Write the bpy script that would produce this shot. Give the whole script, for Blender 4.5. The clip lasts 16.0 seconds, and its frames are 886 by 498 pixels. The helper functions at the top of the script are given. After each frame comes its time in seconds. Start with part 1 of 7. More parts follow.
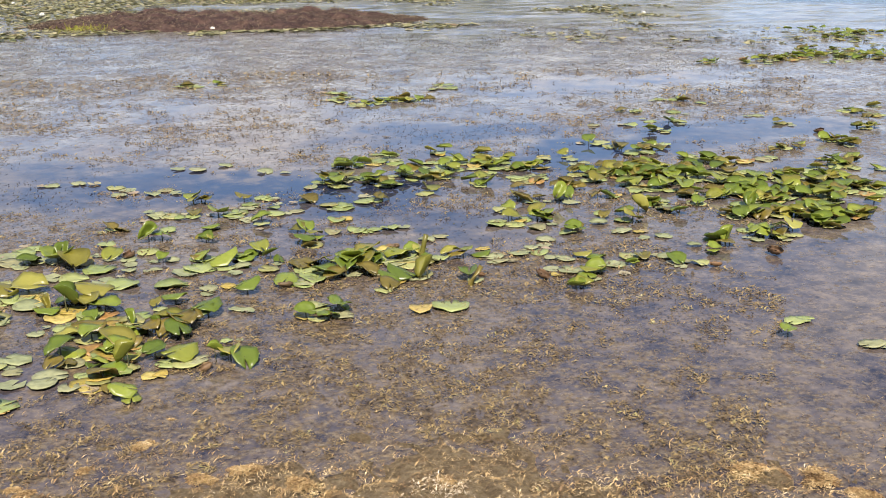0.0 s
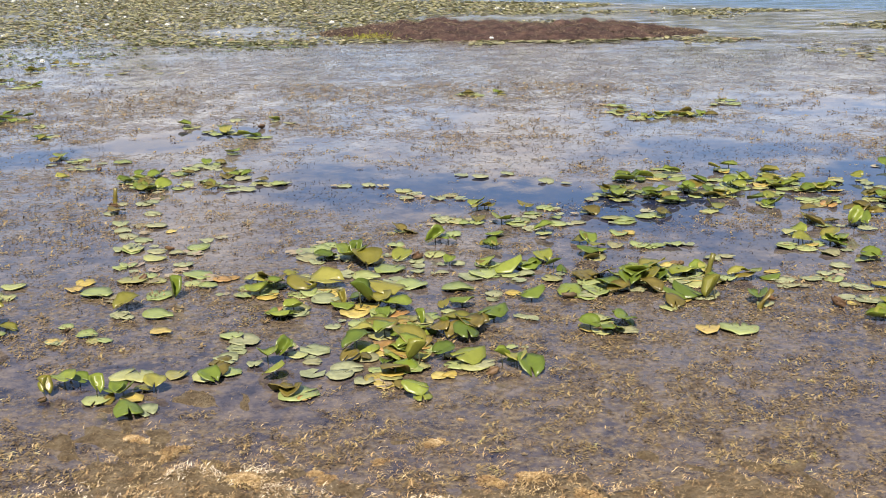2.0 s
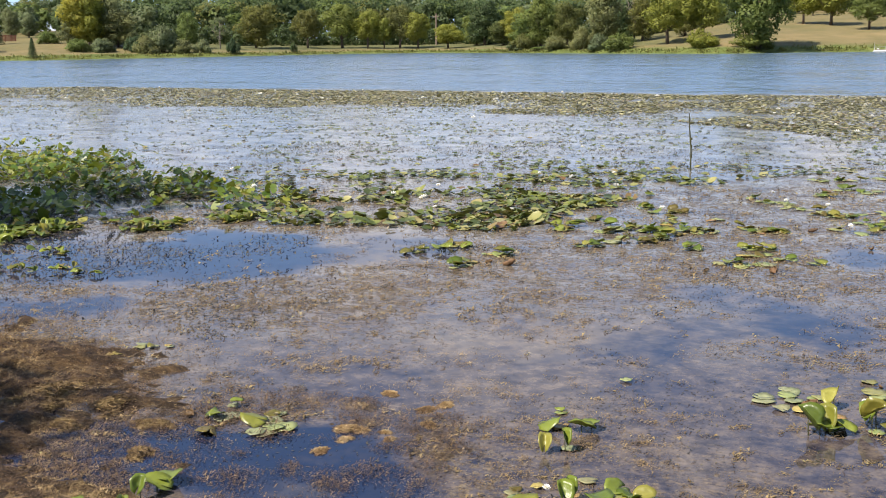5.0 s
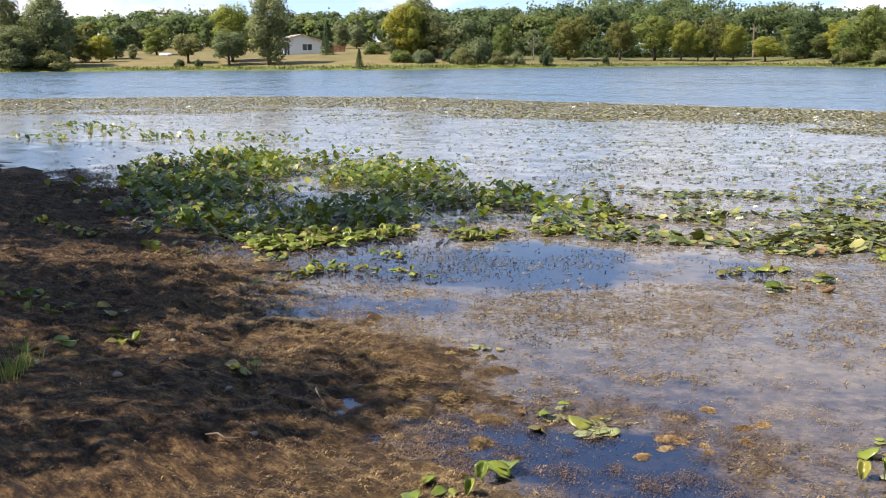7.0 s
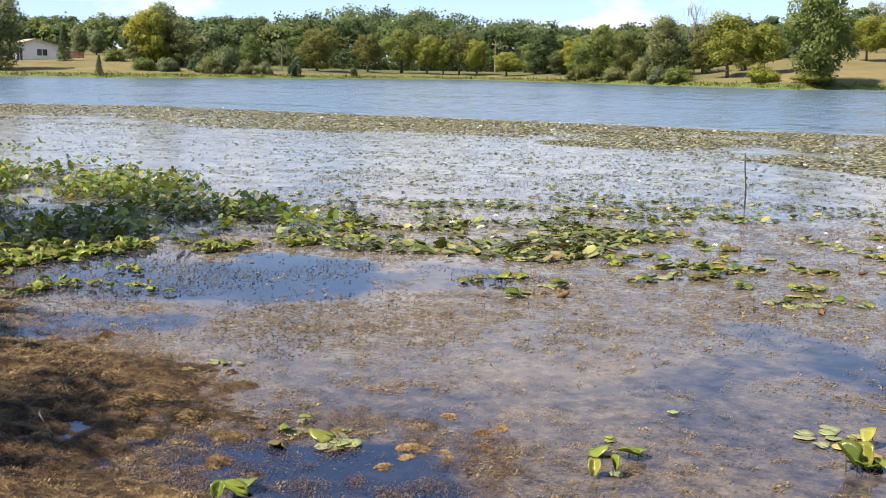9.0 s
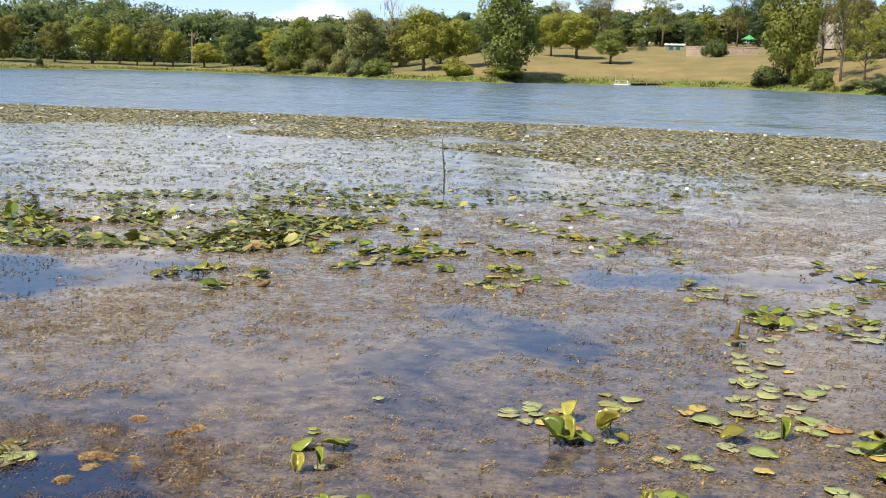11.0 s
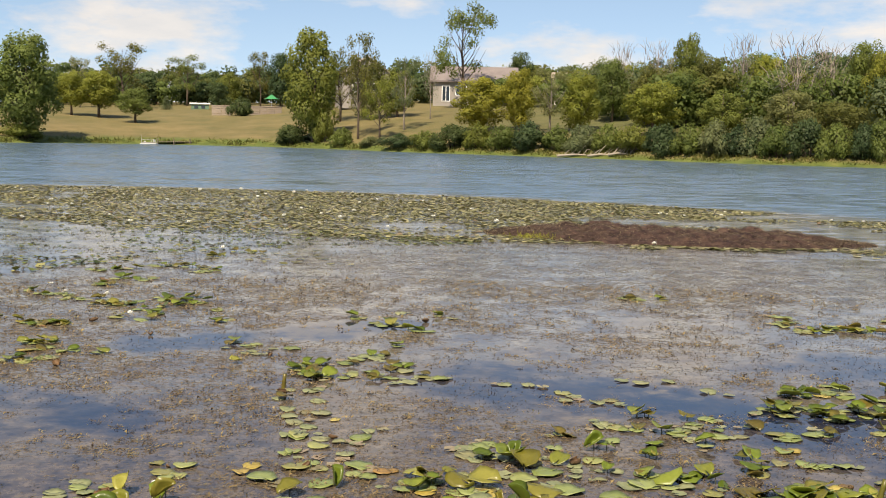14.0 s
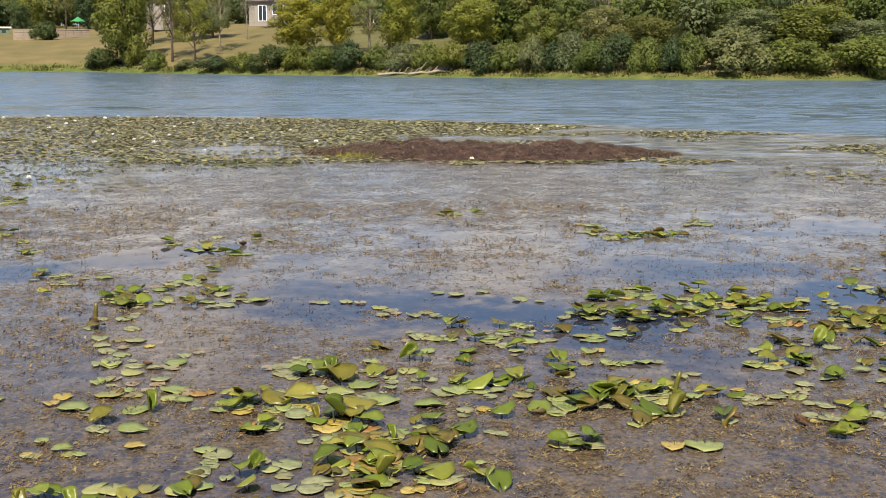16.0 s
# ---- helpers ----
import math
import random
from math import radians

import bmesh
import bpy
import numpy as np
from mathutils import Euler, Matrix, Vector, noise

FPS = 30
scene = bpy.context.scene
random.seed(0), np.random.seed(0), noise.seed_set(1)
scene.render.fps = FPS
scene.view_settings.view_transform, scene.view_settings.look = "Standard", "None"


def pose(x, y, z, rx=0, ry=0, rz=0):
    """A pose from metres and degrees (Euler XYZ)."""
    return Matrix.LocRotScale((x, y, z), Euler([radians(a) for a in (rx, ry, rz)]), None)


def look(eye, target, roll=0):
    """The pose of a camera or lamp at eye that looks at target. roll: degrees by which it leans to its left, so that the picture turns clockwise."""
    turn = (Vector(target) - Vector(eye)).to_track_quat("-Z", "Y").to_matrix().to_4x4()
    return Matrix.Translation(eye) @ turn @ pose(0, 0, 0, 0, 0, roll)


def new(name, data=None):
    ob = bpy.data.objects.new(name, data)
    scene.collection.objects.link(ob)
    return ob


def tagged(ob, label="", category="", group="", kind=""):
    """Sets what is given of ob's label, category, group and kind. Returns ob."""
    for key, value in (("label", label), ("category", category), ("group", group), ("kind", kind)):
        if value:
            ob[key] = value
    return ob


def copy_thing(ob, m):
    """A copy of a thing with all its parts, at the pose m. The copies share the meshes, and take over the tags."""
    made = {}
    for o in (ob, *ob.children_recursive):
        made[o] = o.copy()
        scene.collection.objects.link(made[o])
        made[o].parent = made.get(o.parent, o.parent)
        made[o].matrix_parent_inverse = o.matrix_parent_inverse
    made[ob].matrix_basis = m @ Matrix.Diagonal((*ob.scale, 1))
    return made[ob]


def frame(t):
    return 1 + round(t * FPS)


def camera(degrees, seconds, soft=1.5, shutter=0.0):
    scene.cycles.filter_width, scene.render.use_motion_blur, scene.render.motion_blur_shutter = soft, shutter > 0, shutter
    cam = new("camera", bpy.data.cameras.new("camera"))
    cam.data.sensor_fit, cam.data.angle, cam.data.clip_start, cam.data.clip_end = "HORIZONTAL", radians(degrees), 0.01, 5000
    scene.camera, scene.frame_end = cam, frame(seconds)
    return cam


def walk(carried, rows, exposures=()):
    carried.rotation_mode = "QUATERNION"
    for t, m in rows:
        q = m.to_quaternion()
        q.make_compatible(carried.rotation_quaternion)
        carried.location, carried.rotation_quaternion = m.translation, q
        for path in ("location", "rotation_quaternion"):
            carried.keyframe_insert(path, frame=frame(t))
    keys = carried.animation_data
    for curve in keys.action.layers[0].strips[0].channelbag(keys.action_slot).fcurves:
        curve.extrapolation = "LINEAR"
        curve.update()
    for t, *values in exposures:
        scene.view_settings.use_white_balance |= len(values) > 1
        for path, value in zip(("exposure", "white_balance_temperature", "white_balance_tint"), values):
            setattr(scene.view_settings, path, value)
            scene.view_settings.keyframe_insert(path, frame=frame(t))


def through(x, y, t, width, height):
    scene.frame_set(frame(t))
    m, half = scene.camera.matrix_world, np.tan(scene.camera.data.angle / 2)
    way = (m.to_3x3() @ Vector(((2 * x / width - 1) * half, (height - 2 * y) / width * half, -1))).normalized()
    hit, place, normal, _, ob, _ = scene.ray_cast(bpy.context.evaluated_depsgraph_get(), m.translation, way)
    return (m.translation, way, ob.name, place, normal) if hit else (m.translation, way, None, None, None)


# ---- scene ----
cam = camera(42.4, 16.0, soft=1.0)
PATH = [
    (0, (0.425, -0.01, 1.866), (1.252, 1.725, 1.313), -0.3),
    (0.5, (0.41, -0.01, 1.867), (1.186, 1.751, 1.325), -0.1),
    (1, (0.385, -0.012, 1.864), (1.099, 1.776, 1.324), -0.1),
    (1.5, (0.34, -0.001, 1.869), (0.936, 1.83, 1.327), 0.0),
    (2, (0.271, 0.041, 1.873), (0.68, 1.925, 1.341), -0.5),
    (2.5, (0.274, 0.06, 1.883), (0.339, 1.997, 1.388), -0.6),
    (3, (0.297, 0.065, 1.885), (0.039, 1.993, 1.42), -0.1),
    (3.5, (0.28, 0.044, 1.896), (-0.265, 1.92, 1.467), -0.3),
    (4, (0.261, -0.023, 1.916), (-0.523, 1.771, 1.51), -1.1),
    (4.5, (0.231, -0.013, 1.918), (-0.651, 1.74, 1.533), -0.9),
    (5, (0.198, -0.009, 1.923), (-0.816, 1.677, 1.563), -0.7),
    (5.2, (0.193, -0.028, 1.935), (-0.866, 1.631, 1.582), -0.9),
    (7.3, (0.373, -0.514, 2.058), (-1.063, 0.837, 1.721), -0.3),
    (7.5, (0.339, -0.468, 2.038), (-1.08, 0.9, 1.698), -0.1),
    (8, (0.343, -0.437, 2.039), (-1.016, 0.992, 1.705), 0.5),
    (8.5, (0.356, -0.413, 2.037), (-0.894, 1.116, 1.717), 1.0),
    (9, (0.354, -0.367, 2.03), (-0.741, 1.277, 1.714), 0.8),
    (9.5, (0.376, -0.339, 2.025), (-0.567, 1.396, 1.707), 1.0),
    (9.7, (0.378, -0.331, 2.008), (-0.517, 1.429, 1.691), 1.2),
    (11.8, (0.159, 0.067, 1.912), (-0.279, 1.995, 1.61), 1.7),
    (12, (0.148, 0.054, 1.915), (-0.225, 1.997, 1.621), 1.8),
    (12.5, (0.113, 0.061, 1.912), (-0.069, 2.03, 1.617), 1.0),
    (13, (0.107, 0.057, 1.915), (0.062, 2.037, 1.64), 2.0),
    (13.5, (0.175, -0.015, 1.927), (0.226, 1.971, 1.7), 0.7),
    (14, (0.199, -0.065, 1.937), (0.35, 1.919, 1.737), 1.2),
    (14.5, (0.238, -0.123, 1.933), (0.47, 1.852, 1.726), 1.0),
    (15, (0.272, -0.125, 1.924), (0.614, 1.828, 1.67), 0.3),
    (15.5, (0.286, -0.131, 1.918), (0.707, 1.801, 1.618), 0.1),
    (16, (0.292, -0.129, 1.917), (0.74, 1.792, 1.583), 0.1),
]
EXPOSURE = [(0, 1.29, 7050, 15), (3.5, 1.27, 6950, 15), (5, 1.2, 6850, 15), (7.5, 1.4, 7100, 16), (9.0, 1.36, 7150, 15), (12, 1.14, 7650, 12), (14, 0.90, 8050, 12), (16, 0.97, 7550, 13)]
walk(cam, [(t, look(eye, target, roll)) for t, eye, target, roll in PATH], EXPOSURE)

# ---- light ----
SUN_EL, SUN_X, SUN_Y = radians(51), -0.36, -0.93
world = bpy.data.worlds.new("sky")
scene.world = world
world.use_nodes = True
wt = world.node_tree
bg = wt.nodes["Background"]
sky = wt.nodes.new("ShaderNodeTexSky")
sky.sky_type, sky.sun_disc = "NISHITA", False
sky.sun_elevation, sky.sun_rotation = SUN_EL, math.atan2(SUN_X, SUN_Y)
sky.air_density, sky.dust_density, sky.ozone_density = 1.1, 0.15, 3.5
coord = wt.nodes.new("ShaderNodeTexCoord")
raised = wt.nodes.new("ShaderNodeVectorMath")
raised.inputs[1].default_value = (0, 0, 0.15)
wt.links.new(coord.outputs["Generated"], raised.inputs[0])
wt.links.new(raised.outputs[0], sky.inputs[0])
sep = wt.nodes.new("ShaderNodeSeparateXYZ")
wt.links.new(coord.outputs["Generated"], sep.inputs[0])


def wmath(op, a, b, clamp=False):
    n = wt.nodes.new("ShaderNodeMath")
    n.operation, n.use_clamp = op, clamp
    for k, v in enumerate((a, b)):
        if isinstance(v, (int, float)):
            n.inputs[k].default_value = v
        else:
            wt.links.new(v, n.inputs[k])
    return n.outputs[0]


# flat-bottomed heaps of cloud, wider than tall, thinning towards the zenith
squash = wt.nodes.new("ShaderNodeVectorMath")
squash.operation = "MULTIPLY_ADD"
squash.inputs[1].default_value, squash.inputs[2].default_value = (1, 1, 2.9), (-15.53, -9.65, -14.76)
wt.links.new(coord.outputs["Generated"], squash.inputs[0])


def cloud_noise(scale, detail, rough):
    n = wt.nodes.new("ShaderNodeTexNoise")
    n.inputs["Scale"].default_value, n.inputs["Detail"].default_value, n.inputs["Roughness"].default_value = scale, detail, rough
    wt.links.new(squash.outputs[0], n.inputs["Vector"])
    return n.outputs["Fac"]


cover = wmath("MULTIPLY", wmath("SUBTRACT", cloud_noise(5.6, 9, 0.58), wmath("ADD", 0.478, wmath("MULTIPLY", wmath("MAXIMUM", sep.outputs[2], 0.0), 0.10))), 8.0, True)
haze = wmath("MULTIPLY", wmath("SUBTRACT", 0.10, sep.outputs[2]), 4.0, True)
cover = wmath("MAXIMUM", wmath("MULTIPLY", cover, 0.8), wmath("MULTIPLY", haze, 0.26))
cmix = wt.nodes.new("ShaderNodeMixRGB")
wt.links.new(cover, cmix.inputs[0])
wt.links.new(sky.outputs[0], cmix.inputs[1])
tint = wt.nodes.new("ShaderNodeMixRGB")
wt.links.new(wmath("MULTIPLY", wmath("SUBTRACT", cloud_noise(11.0, 6, 0.6), 0.38), 4.0, True), tint.inputs[0])
tint.inputs[1].default_value, tint.inputs[2].default_value = (4.2, 4.4, 4.8, 1), (5.05, 5.05, 5.2, 1)
wt.links.new(tint.outputs[0], cmix.inputs[2])
wt.links.new(cmix.outputs[0], bg.inputs["Color"])
bg.inputs["Strength"].default_value = 0.10

sun_data = bpy.data.lights.new("sun", "SUN")
sun_data.energy, sun_data.angle, sun_data.color = 4.2, radians(0.53), (1.0, 0.95, 0.87)
sun = new("sun", sun_data)
c = math.cos(SUN_EL) / math.hypot(SUN_X, SUN_Y)
sun.matrix_world = look((SUN_X * c * 50, SUN_Y * c * 50, math.sin(SUN_EL) * 50), (0, 0, 0))


# ---- materials ----
class Nodes:
    """A material's node tree with short calls."""

    def __init__(self, name):
        self.mat = bpy.data.materials.new(name)
        self.mat.use_nodes = True
        self.tree = self.mat.node_tree
        self.bsdf = self.tree.nodes["Principled BSDF"]
        self.out = self.tree.nodes["Material Output"]
        self.pos = self.add("ShaderNodeNewGeometry").outputs["Position"]

    def add(self, kind):
        return self.tree.nodes.new(kind)

    def put(self, value, socket):
        if hasattr(value, "is_linked"):
            self.tree.links.new(value, socket)
        else:
            socket.default_value = value

    def noise(self, scale, detail=4.0, rough=0.55, at=None, squash=None):
        at = at or self.pos
        if squash:
            m = self.add("ShaderNodeMapping")
            m.inputs["Scale"].default_value = squash
            self.put(at, m.inputs[0])
            at = m.outputs[0]
        n = self.add("ShaderNodeTexNoise")
        n.inputs["Scale"].default_value, n.inputs["Detail"].default_value, n.inputs["Roughness"].default_value = scale, detail, rough
        self.put(at, n.inputs["Vector"])
        return n.outputs["Fac"]

    def ramp(self, fac, stops):
        r = self.add("ShaderNodeValToRGB")
        while len(r.color_ramp.elements) < len(stops):
            r.color_ramp.elements.new(0.5)
        for e, (p, col) in zip(r.color_ramp.elements, stops):
            e.position, e.color = p, (*col, 1) if len(col) == 3 else col
        self.put(fac, r.inputs[0])
        return r.outputs[0]

    def step(self, fac, a, b):
        m = self.add("ShaderNodeMapRange")
        self.put(fac, m.inputs[0])
        m.inputs[1].default_value, m.inputs[2].default_value = a, b
        return m.outputs[0]

    def calc(self, op, a, b=0.0, clamp=False):
        n = self.add("ShaderNodeMath")
        n.operation, n.use_clamp = op, clamp
        self.put(a, n.inputs[0])
        self.put(b, n.inputs[1])
        return n.outputs[0]

    def mix(self, fac, a, b, kind="MIX"):
        n = self.add("ShaderNodeMixRGB")
        n.blend_type = kind
        for v, s in ((fac, n.inputs[0]), (a, n.inputs[1]), (b, n.inputs[2])):
            self.put((*v, 1) if isinstance(v, tuple) and len(v) == 3 else v, s)
        return n.outputs[0]

    def bump(self, height, strength, distance):
        b = self.add("ShaderNodeBump")
        self.put(strength, b.inputs["Strength"])
        b.inputs["Distance"].default_value = distance
        self.put(height, b.inputs["Height"])
        self.put(b.outputs[0], self.bsdf.inputs["Normal"])

    def attr(self, name):
        a = self.add("ShaderNodeAttribute")
        a.attribute_name = name
        return a.outputs["Fac"]

    def per_object(self):
        return self.add("ShaderNodeObjectInfo").outputs["Random"]

    def per_island(self):
        return self.add("ShaderNodeNewGeometry").outputs["Random Per Island"]

    def set(self, color=None, rough=None, spec=None, metal=None):
        for v, s in ((color, "Base Color"), (rough, "Roughness"), (spec, "Specular IOR Level"), (metal, "Metallic")):
            if v is not None:
                self.put((*v, 1) if isinstance(v, tuple) and len(v) == 3 else v, self.bsdf.inputs[s])
        return self.mat


def leafy(name, stops, rough, per="object", through=0.25, tint=0.35, grain=30.0):
    """A leaf: its colour by chance from a ramp, blotches and veins, a little light through it."""
    m = Nodes(name)
    if per == "clump":
        pick = m.calc("ADD", m.calc("MULTIPLY", m.step(m.noise(11, 4, 0.6), 0.34, 0.66), 0.65), m.calc("MULTIPLY", m.per_island(), 0.35))
    else:
        pick = m.per_object() if per == "object" else m.per_island()
    col = m.ramp(pick, stops)
    blot = m.ramp(m.noise(grain, 5), [(0.3, (0.55, 0.55, 0.5)), (0.6, (1, 1, 1)), (0.85, (1.25, 1.15, 0.8))])
    col = m.mix(tint, col, m.mix(1.0, col, blot, "MULTIPLY"))
    m.set(col, rough, 0.5)
    m.bump(m.noise(grain * 3, 3), 0.25, 0.004)
    if through:
        tr = m.add("ShaderNodeBsdfTranslucent")
        m.put(m.mix(0.35, col, (0.5, 0.55, 0.05), "MIX"), tr.inputs["Color"])
        mx = m.add("ShaderNodeMixShader")
        mx.inputs[0].default_value = through
        m.tree.links.new(m.bsdf.outputs[0], mx.inputs[1])
        m.tree.links.new(tr.outputs[0], mx.inputs[2])
        m.tree.links.new(mx.outputs[0], m.out.inputs["Surface"])
    return m.mat


def plain(name, color, rough=0.7, grain=8.0, amount=0.3, metal=0.0, relief=0.0):
    m = Nodes(name)
    dark = tuple(v * (1 - amount) for v in color)
    light = tuple(min(1, v * (1 + amount)) for v in color)
    col = m.mix(m.noise(grain, 6), dark, light)
    col = m.mix(m.step(m.noise(grain * 0.13, 3), 0.45, 0.75), col, tuple(v * (1 - amount * 0.8) for v in color))
    if relief:
        m.bump(m.noise(grain * 2, 5), 0.6, relief)
    return m.set(col, rough, 0.4, metal)


LEAF = leafy("lily_leaf_green", [(0.0, (0.075, 0.110, 0.013)), (0.35, (0.130, 0.175, 0.020)), (0.65, (0.200, 0.235, 0.034)), (0.85, (0.150, 0.130, 0.020)), (1.0, (0.30, 0.29, 0.06))], 0.36)
PAD = leafy("lily_pad_green", [(0.0, (0.175, 0.215, 0.062)), (0.5, (0.235, 0.272, 0.095)), (0.8, (0.28, 0.285, 0.105)), (1.0, (0.18, 0.165, 0.048))], 0.45, through=0.1)
PALE = leafy("lily_pad_silty", [(0.0, (0.19, 0.215, 0.10)), (0.6, (0.24, 0.25, 0.13)), (1.0, (0.20, 0.19, 0.09))], 0.6, through=0.05, tint=0.8)
SILTY = leafy("lily_pads_silty", [(0.0, (0.17, 0.19, 0.095)), (0.6, (0.23, 0.235, 0.125)), (0.85, (0.26, 0.20, 0.14)), (1.0, (0.17, 0.15, 0.07))], 0.6, per="island", through=0.0, tint=0.8)
YELLOW = leafy("lily_leaf_yellowed", [(0.0, (0.36, 0.26, 0.05)), (0.5, (0.42, 0.34, 0.10)), (0.8, (0.30, 0.15, 0.05)), (1.0, (0.26, 0.24, 0.04))], 0.5, through=0.15, tint=0.9)
OLIVE = leafy("lily_leaf_olive", [(0.0, (0.12, 0.095, 0.018)), (0.6, (0.17, 0.13, 0.025)), (1.0, (0.12, 0.12, 0.02))], 0.4, tint=0.8)
BROWN = leafy("lily_leaf_dead", [(0.0, (0.085, 0.045, 0.018)), (0.6, (0.14, 0.075, 0.03)), (1.0, (0.07, 0.05, 0.02))], 0.7, through=0.0, tint=0.9)
STEM = plain("lily_stem", (0.045, 0.045, 0.015), 0.5, 60, 0.4)
PETAL = leafy("lily_petal_white", [(0.0, (0.80, 0.79, 0.72)), (1.0, (0.86, 0.86, 0.82))], 0.5, through=0.2, tint=0.1)
POLLEN = plain("lily_stamen", (0.65, 0.42, 0.05), 0.7, 80, 0.3)
CARPET = leafy("lily_carpet_leaves", [(0.0, (0.05, 0.05, 0.018)), (0.3, (0.13, 0.125, 0.045)), (0.6, (0.20, 0.188, 0.080)), (0.85, (0.30, 0.275, 0.15)), (1.0, (0.13, 0.08, 0.04))], 0.5, per="island", through=0.05, grain=6)
FIELD = leafy("lily_field_leaves", [(0.0, (0.022, 0.032, 0.007)), (0.4, (0.075, 0.098, 0.018)), (0.72, (0.15, 0.165, 0.033)), (0.92, (0.25, 0.235, 0.085)), (1.0, (0.12, 0.06, 0.02))], 0.42, per="island", through=0.05, grain=12)
# bed leaves, with the bank trees' shade worked into darker, greener tones
SHADE_BED = leafy("lily_bed_leaves_shaded", [(0.0, (0.022, 0.045, 0.006)), (0.35, (0.055, 0.105, 0.010)), (0.65, (0.095, 0.145, 0.014)), (0.9, (0.25, 0.24, 0.035)), (1.0, (0.11, 0.055, 0.015))], 0.42, per="island", grain=12)
WEED = leafy("floating_weed_bits", [(0.0, (0.020, 0.013, 0.009)), (0.3, (0.075, 0.048, 0.020)), (0.55, (0.165, 0.112, 0.042)), (0.8, (0.25, 0.18, 0.072)), (0.93, (0.20, 0.19, 0.06)), (1.0, (0.50, 0.41, 0.24))], 0.6, per="clump", through=0.0, grain=20)
STRAW = leafy("dead_weed_fibres", [(0.0, (0.06, 0.03, 0.013)), (0.35, (0.21, 0.125, 0.05)), (0.7, (0.36, 0.25, 0.11)), (1.0, (0.58, 0.46, 0.28))], 0.75, per="clump", through=0.0, grain=20)
CHAFF = leafy("bleached_weed_fibres", [(0.0, (0.16, 0.105, 0.055)), (0.35, (0.34, 0.255, 0.15)), (0.7, (0.50, 0.41, 0.27)), (1.0, (0.66, 0.58, 0.43))], 0.8, per="island", through=0.0, grain=20)
# wet bank litter, toned down further so its colour carries the tree shade
SHADE_MULCH = leafy("shade_dark_bank_litter", [(0.0, (0.012, 0.007, 0.004)), (0.4, (0.045, 0.024, 0.011)), (0.75, (0.12, 0.068, 0.027)), (0.95, (0.24, 0.155, 0.07)), (1.0, (0.42, 0.33, 0.2))], 0.75, per="clump", through=0.0, grain=20)
TUFT = leafy("orange_brown_weed", [(0.0, (0.03, 0.018, 0.008)), (0.4, (0.11, 0.068, 0.025)), (0.75, (0.24, 0.16, 0.06)), (1.0, (0.42, 0.32, 0.15))], 0.75, per="clump", through=0.0, grain=20)
BROWN_BITS = leafy("dark_weed_tips", [(0.0, (0.012, 0.010, 0.008)), (0.6, (0.04, 0.03, 0.016)), (1.0, (0.10, 0.085, 0.03))], 0.7, per="island", through=0.0, grain=20)
RUST = leafy("rusty_dead_weed", [(0.0, (0.014, 0.009, 0.008)), (0.45, (0.064, 0.040, 0.025)), (0.85, (0.150, 0.103, 0.060)), (1.0, (0.34, 0.27, 0.15))], 0.8, per="island", through=0.0, grain=6)


def foliage(name, base, through=0.6):
    lo, hi = tuple(v * 0.66 for v in base), tuple(v * 1.32 for v in base)
    m = Nodes(name)
    mass = m.calc("ADD", m.calc("MULTIPLY", m.step(m.noise(0.55, 3), 0.3, 0.7), 0.6), m.calc("MULTIPLY", m.per_island(), 0.4))
    col = m.ramp(mass, [(0.0, lo), (0.55, base), (1.0, hi)])
    tone = m.ramp(m.per_object(), [(0.0, (0.80, 0.88, 0.95)), (0.5, (1, 1, 1)), (1.0, (1.18, 1.06, 0.88))])
    col = m.mix(1.0, col, tone, "MULTIPLY")
    m.set(col, 0.6, 0.3)
    tr = m.add("ShaderNodeBsdfTranslucent")
    m.put(col, tr.inputs["Color"])
    mx = m.add("ShaderNodeMixShader")
    mx.inputs[0].default_value = through
    m.tree.links.new(m.bsdf.outputs[0], mx.inputs[1])
    m.tree.links.new(tr.outputs[0], mx.inputs[2])
    m.tree.links.new(mx.outputs[0], m.out.inputs["Surface"])
    return m.mat


FOLIAGE = {
    "dark": foliage("foliage_dark", (0.084, 0.126, 0.050), 0.55),
    "mid": foliage("foliage_mid", (0.190, 0.232, 0.060)),
    "yellow": foliage("foliage_yellow", (0.285, 0.300, 0.056)),
    "olive": foliage("foliage_olive", (0.160, 0.174, 0.052)),
    "near": foliage("foliage_near", (0.080, 0.115, 0.030), 0.12),
    "gray": foliage("foliage_gray", (0.210, 0.240, 0.108)),
}
BARK = plain("bark", (0.10, 0.075, 0.055), 0.9, 6, 0.5, relief=0.05)
BARK_PALE = plain("bark_pale", (0.26, 0.22, 0.18), 0.9, 6, 0.4, relief=0.05)


# ---- noise for shapes ----
def lattice(ix, iy, seed):
    h = (ix * 374761393 + iy * 668265263 + seed * 974634777) & 0x7FFFFFFF
    h = ((h ^ (h >> 13)) * 1274126177) & 0x7FFFFFFF
    return ((h ^ (h >> 16)) & 0xFFFF) / 65535.0


def value_noise(x, y, seed=0):
    ix, iy = np.floor(x).astype(np.int64), np.floor(y).astype(np.int64)
    fx, fy = x - ix, y - iy
    fx, fy = fx * fx * (3 - 2 * fx), fy * fy * (3 - 2 * fy)
    a, b = lattice(ix, iy, seed), lattice(ix + 1, iy, seed)
    c2, d = lattice(ix, iy + 1, seed), lattice(ix + 1, iy + 1, seed)
    return (a + (b - a) * fx) * (1 - fy) + (c2 + (d - c2) * fx) * fy


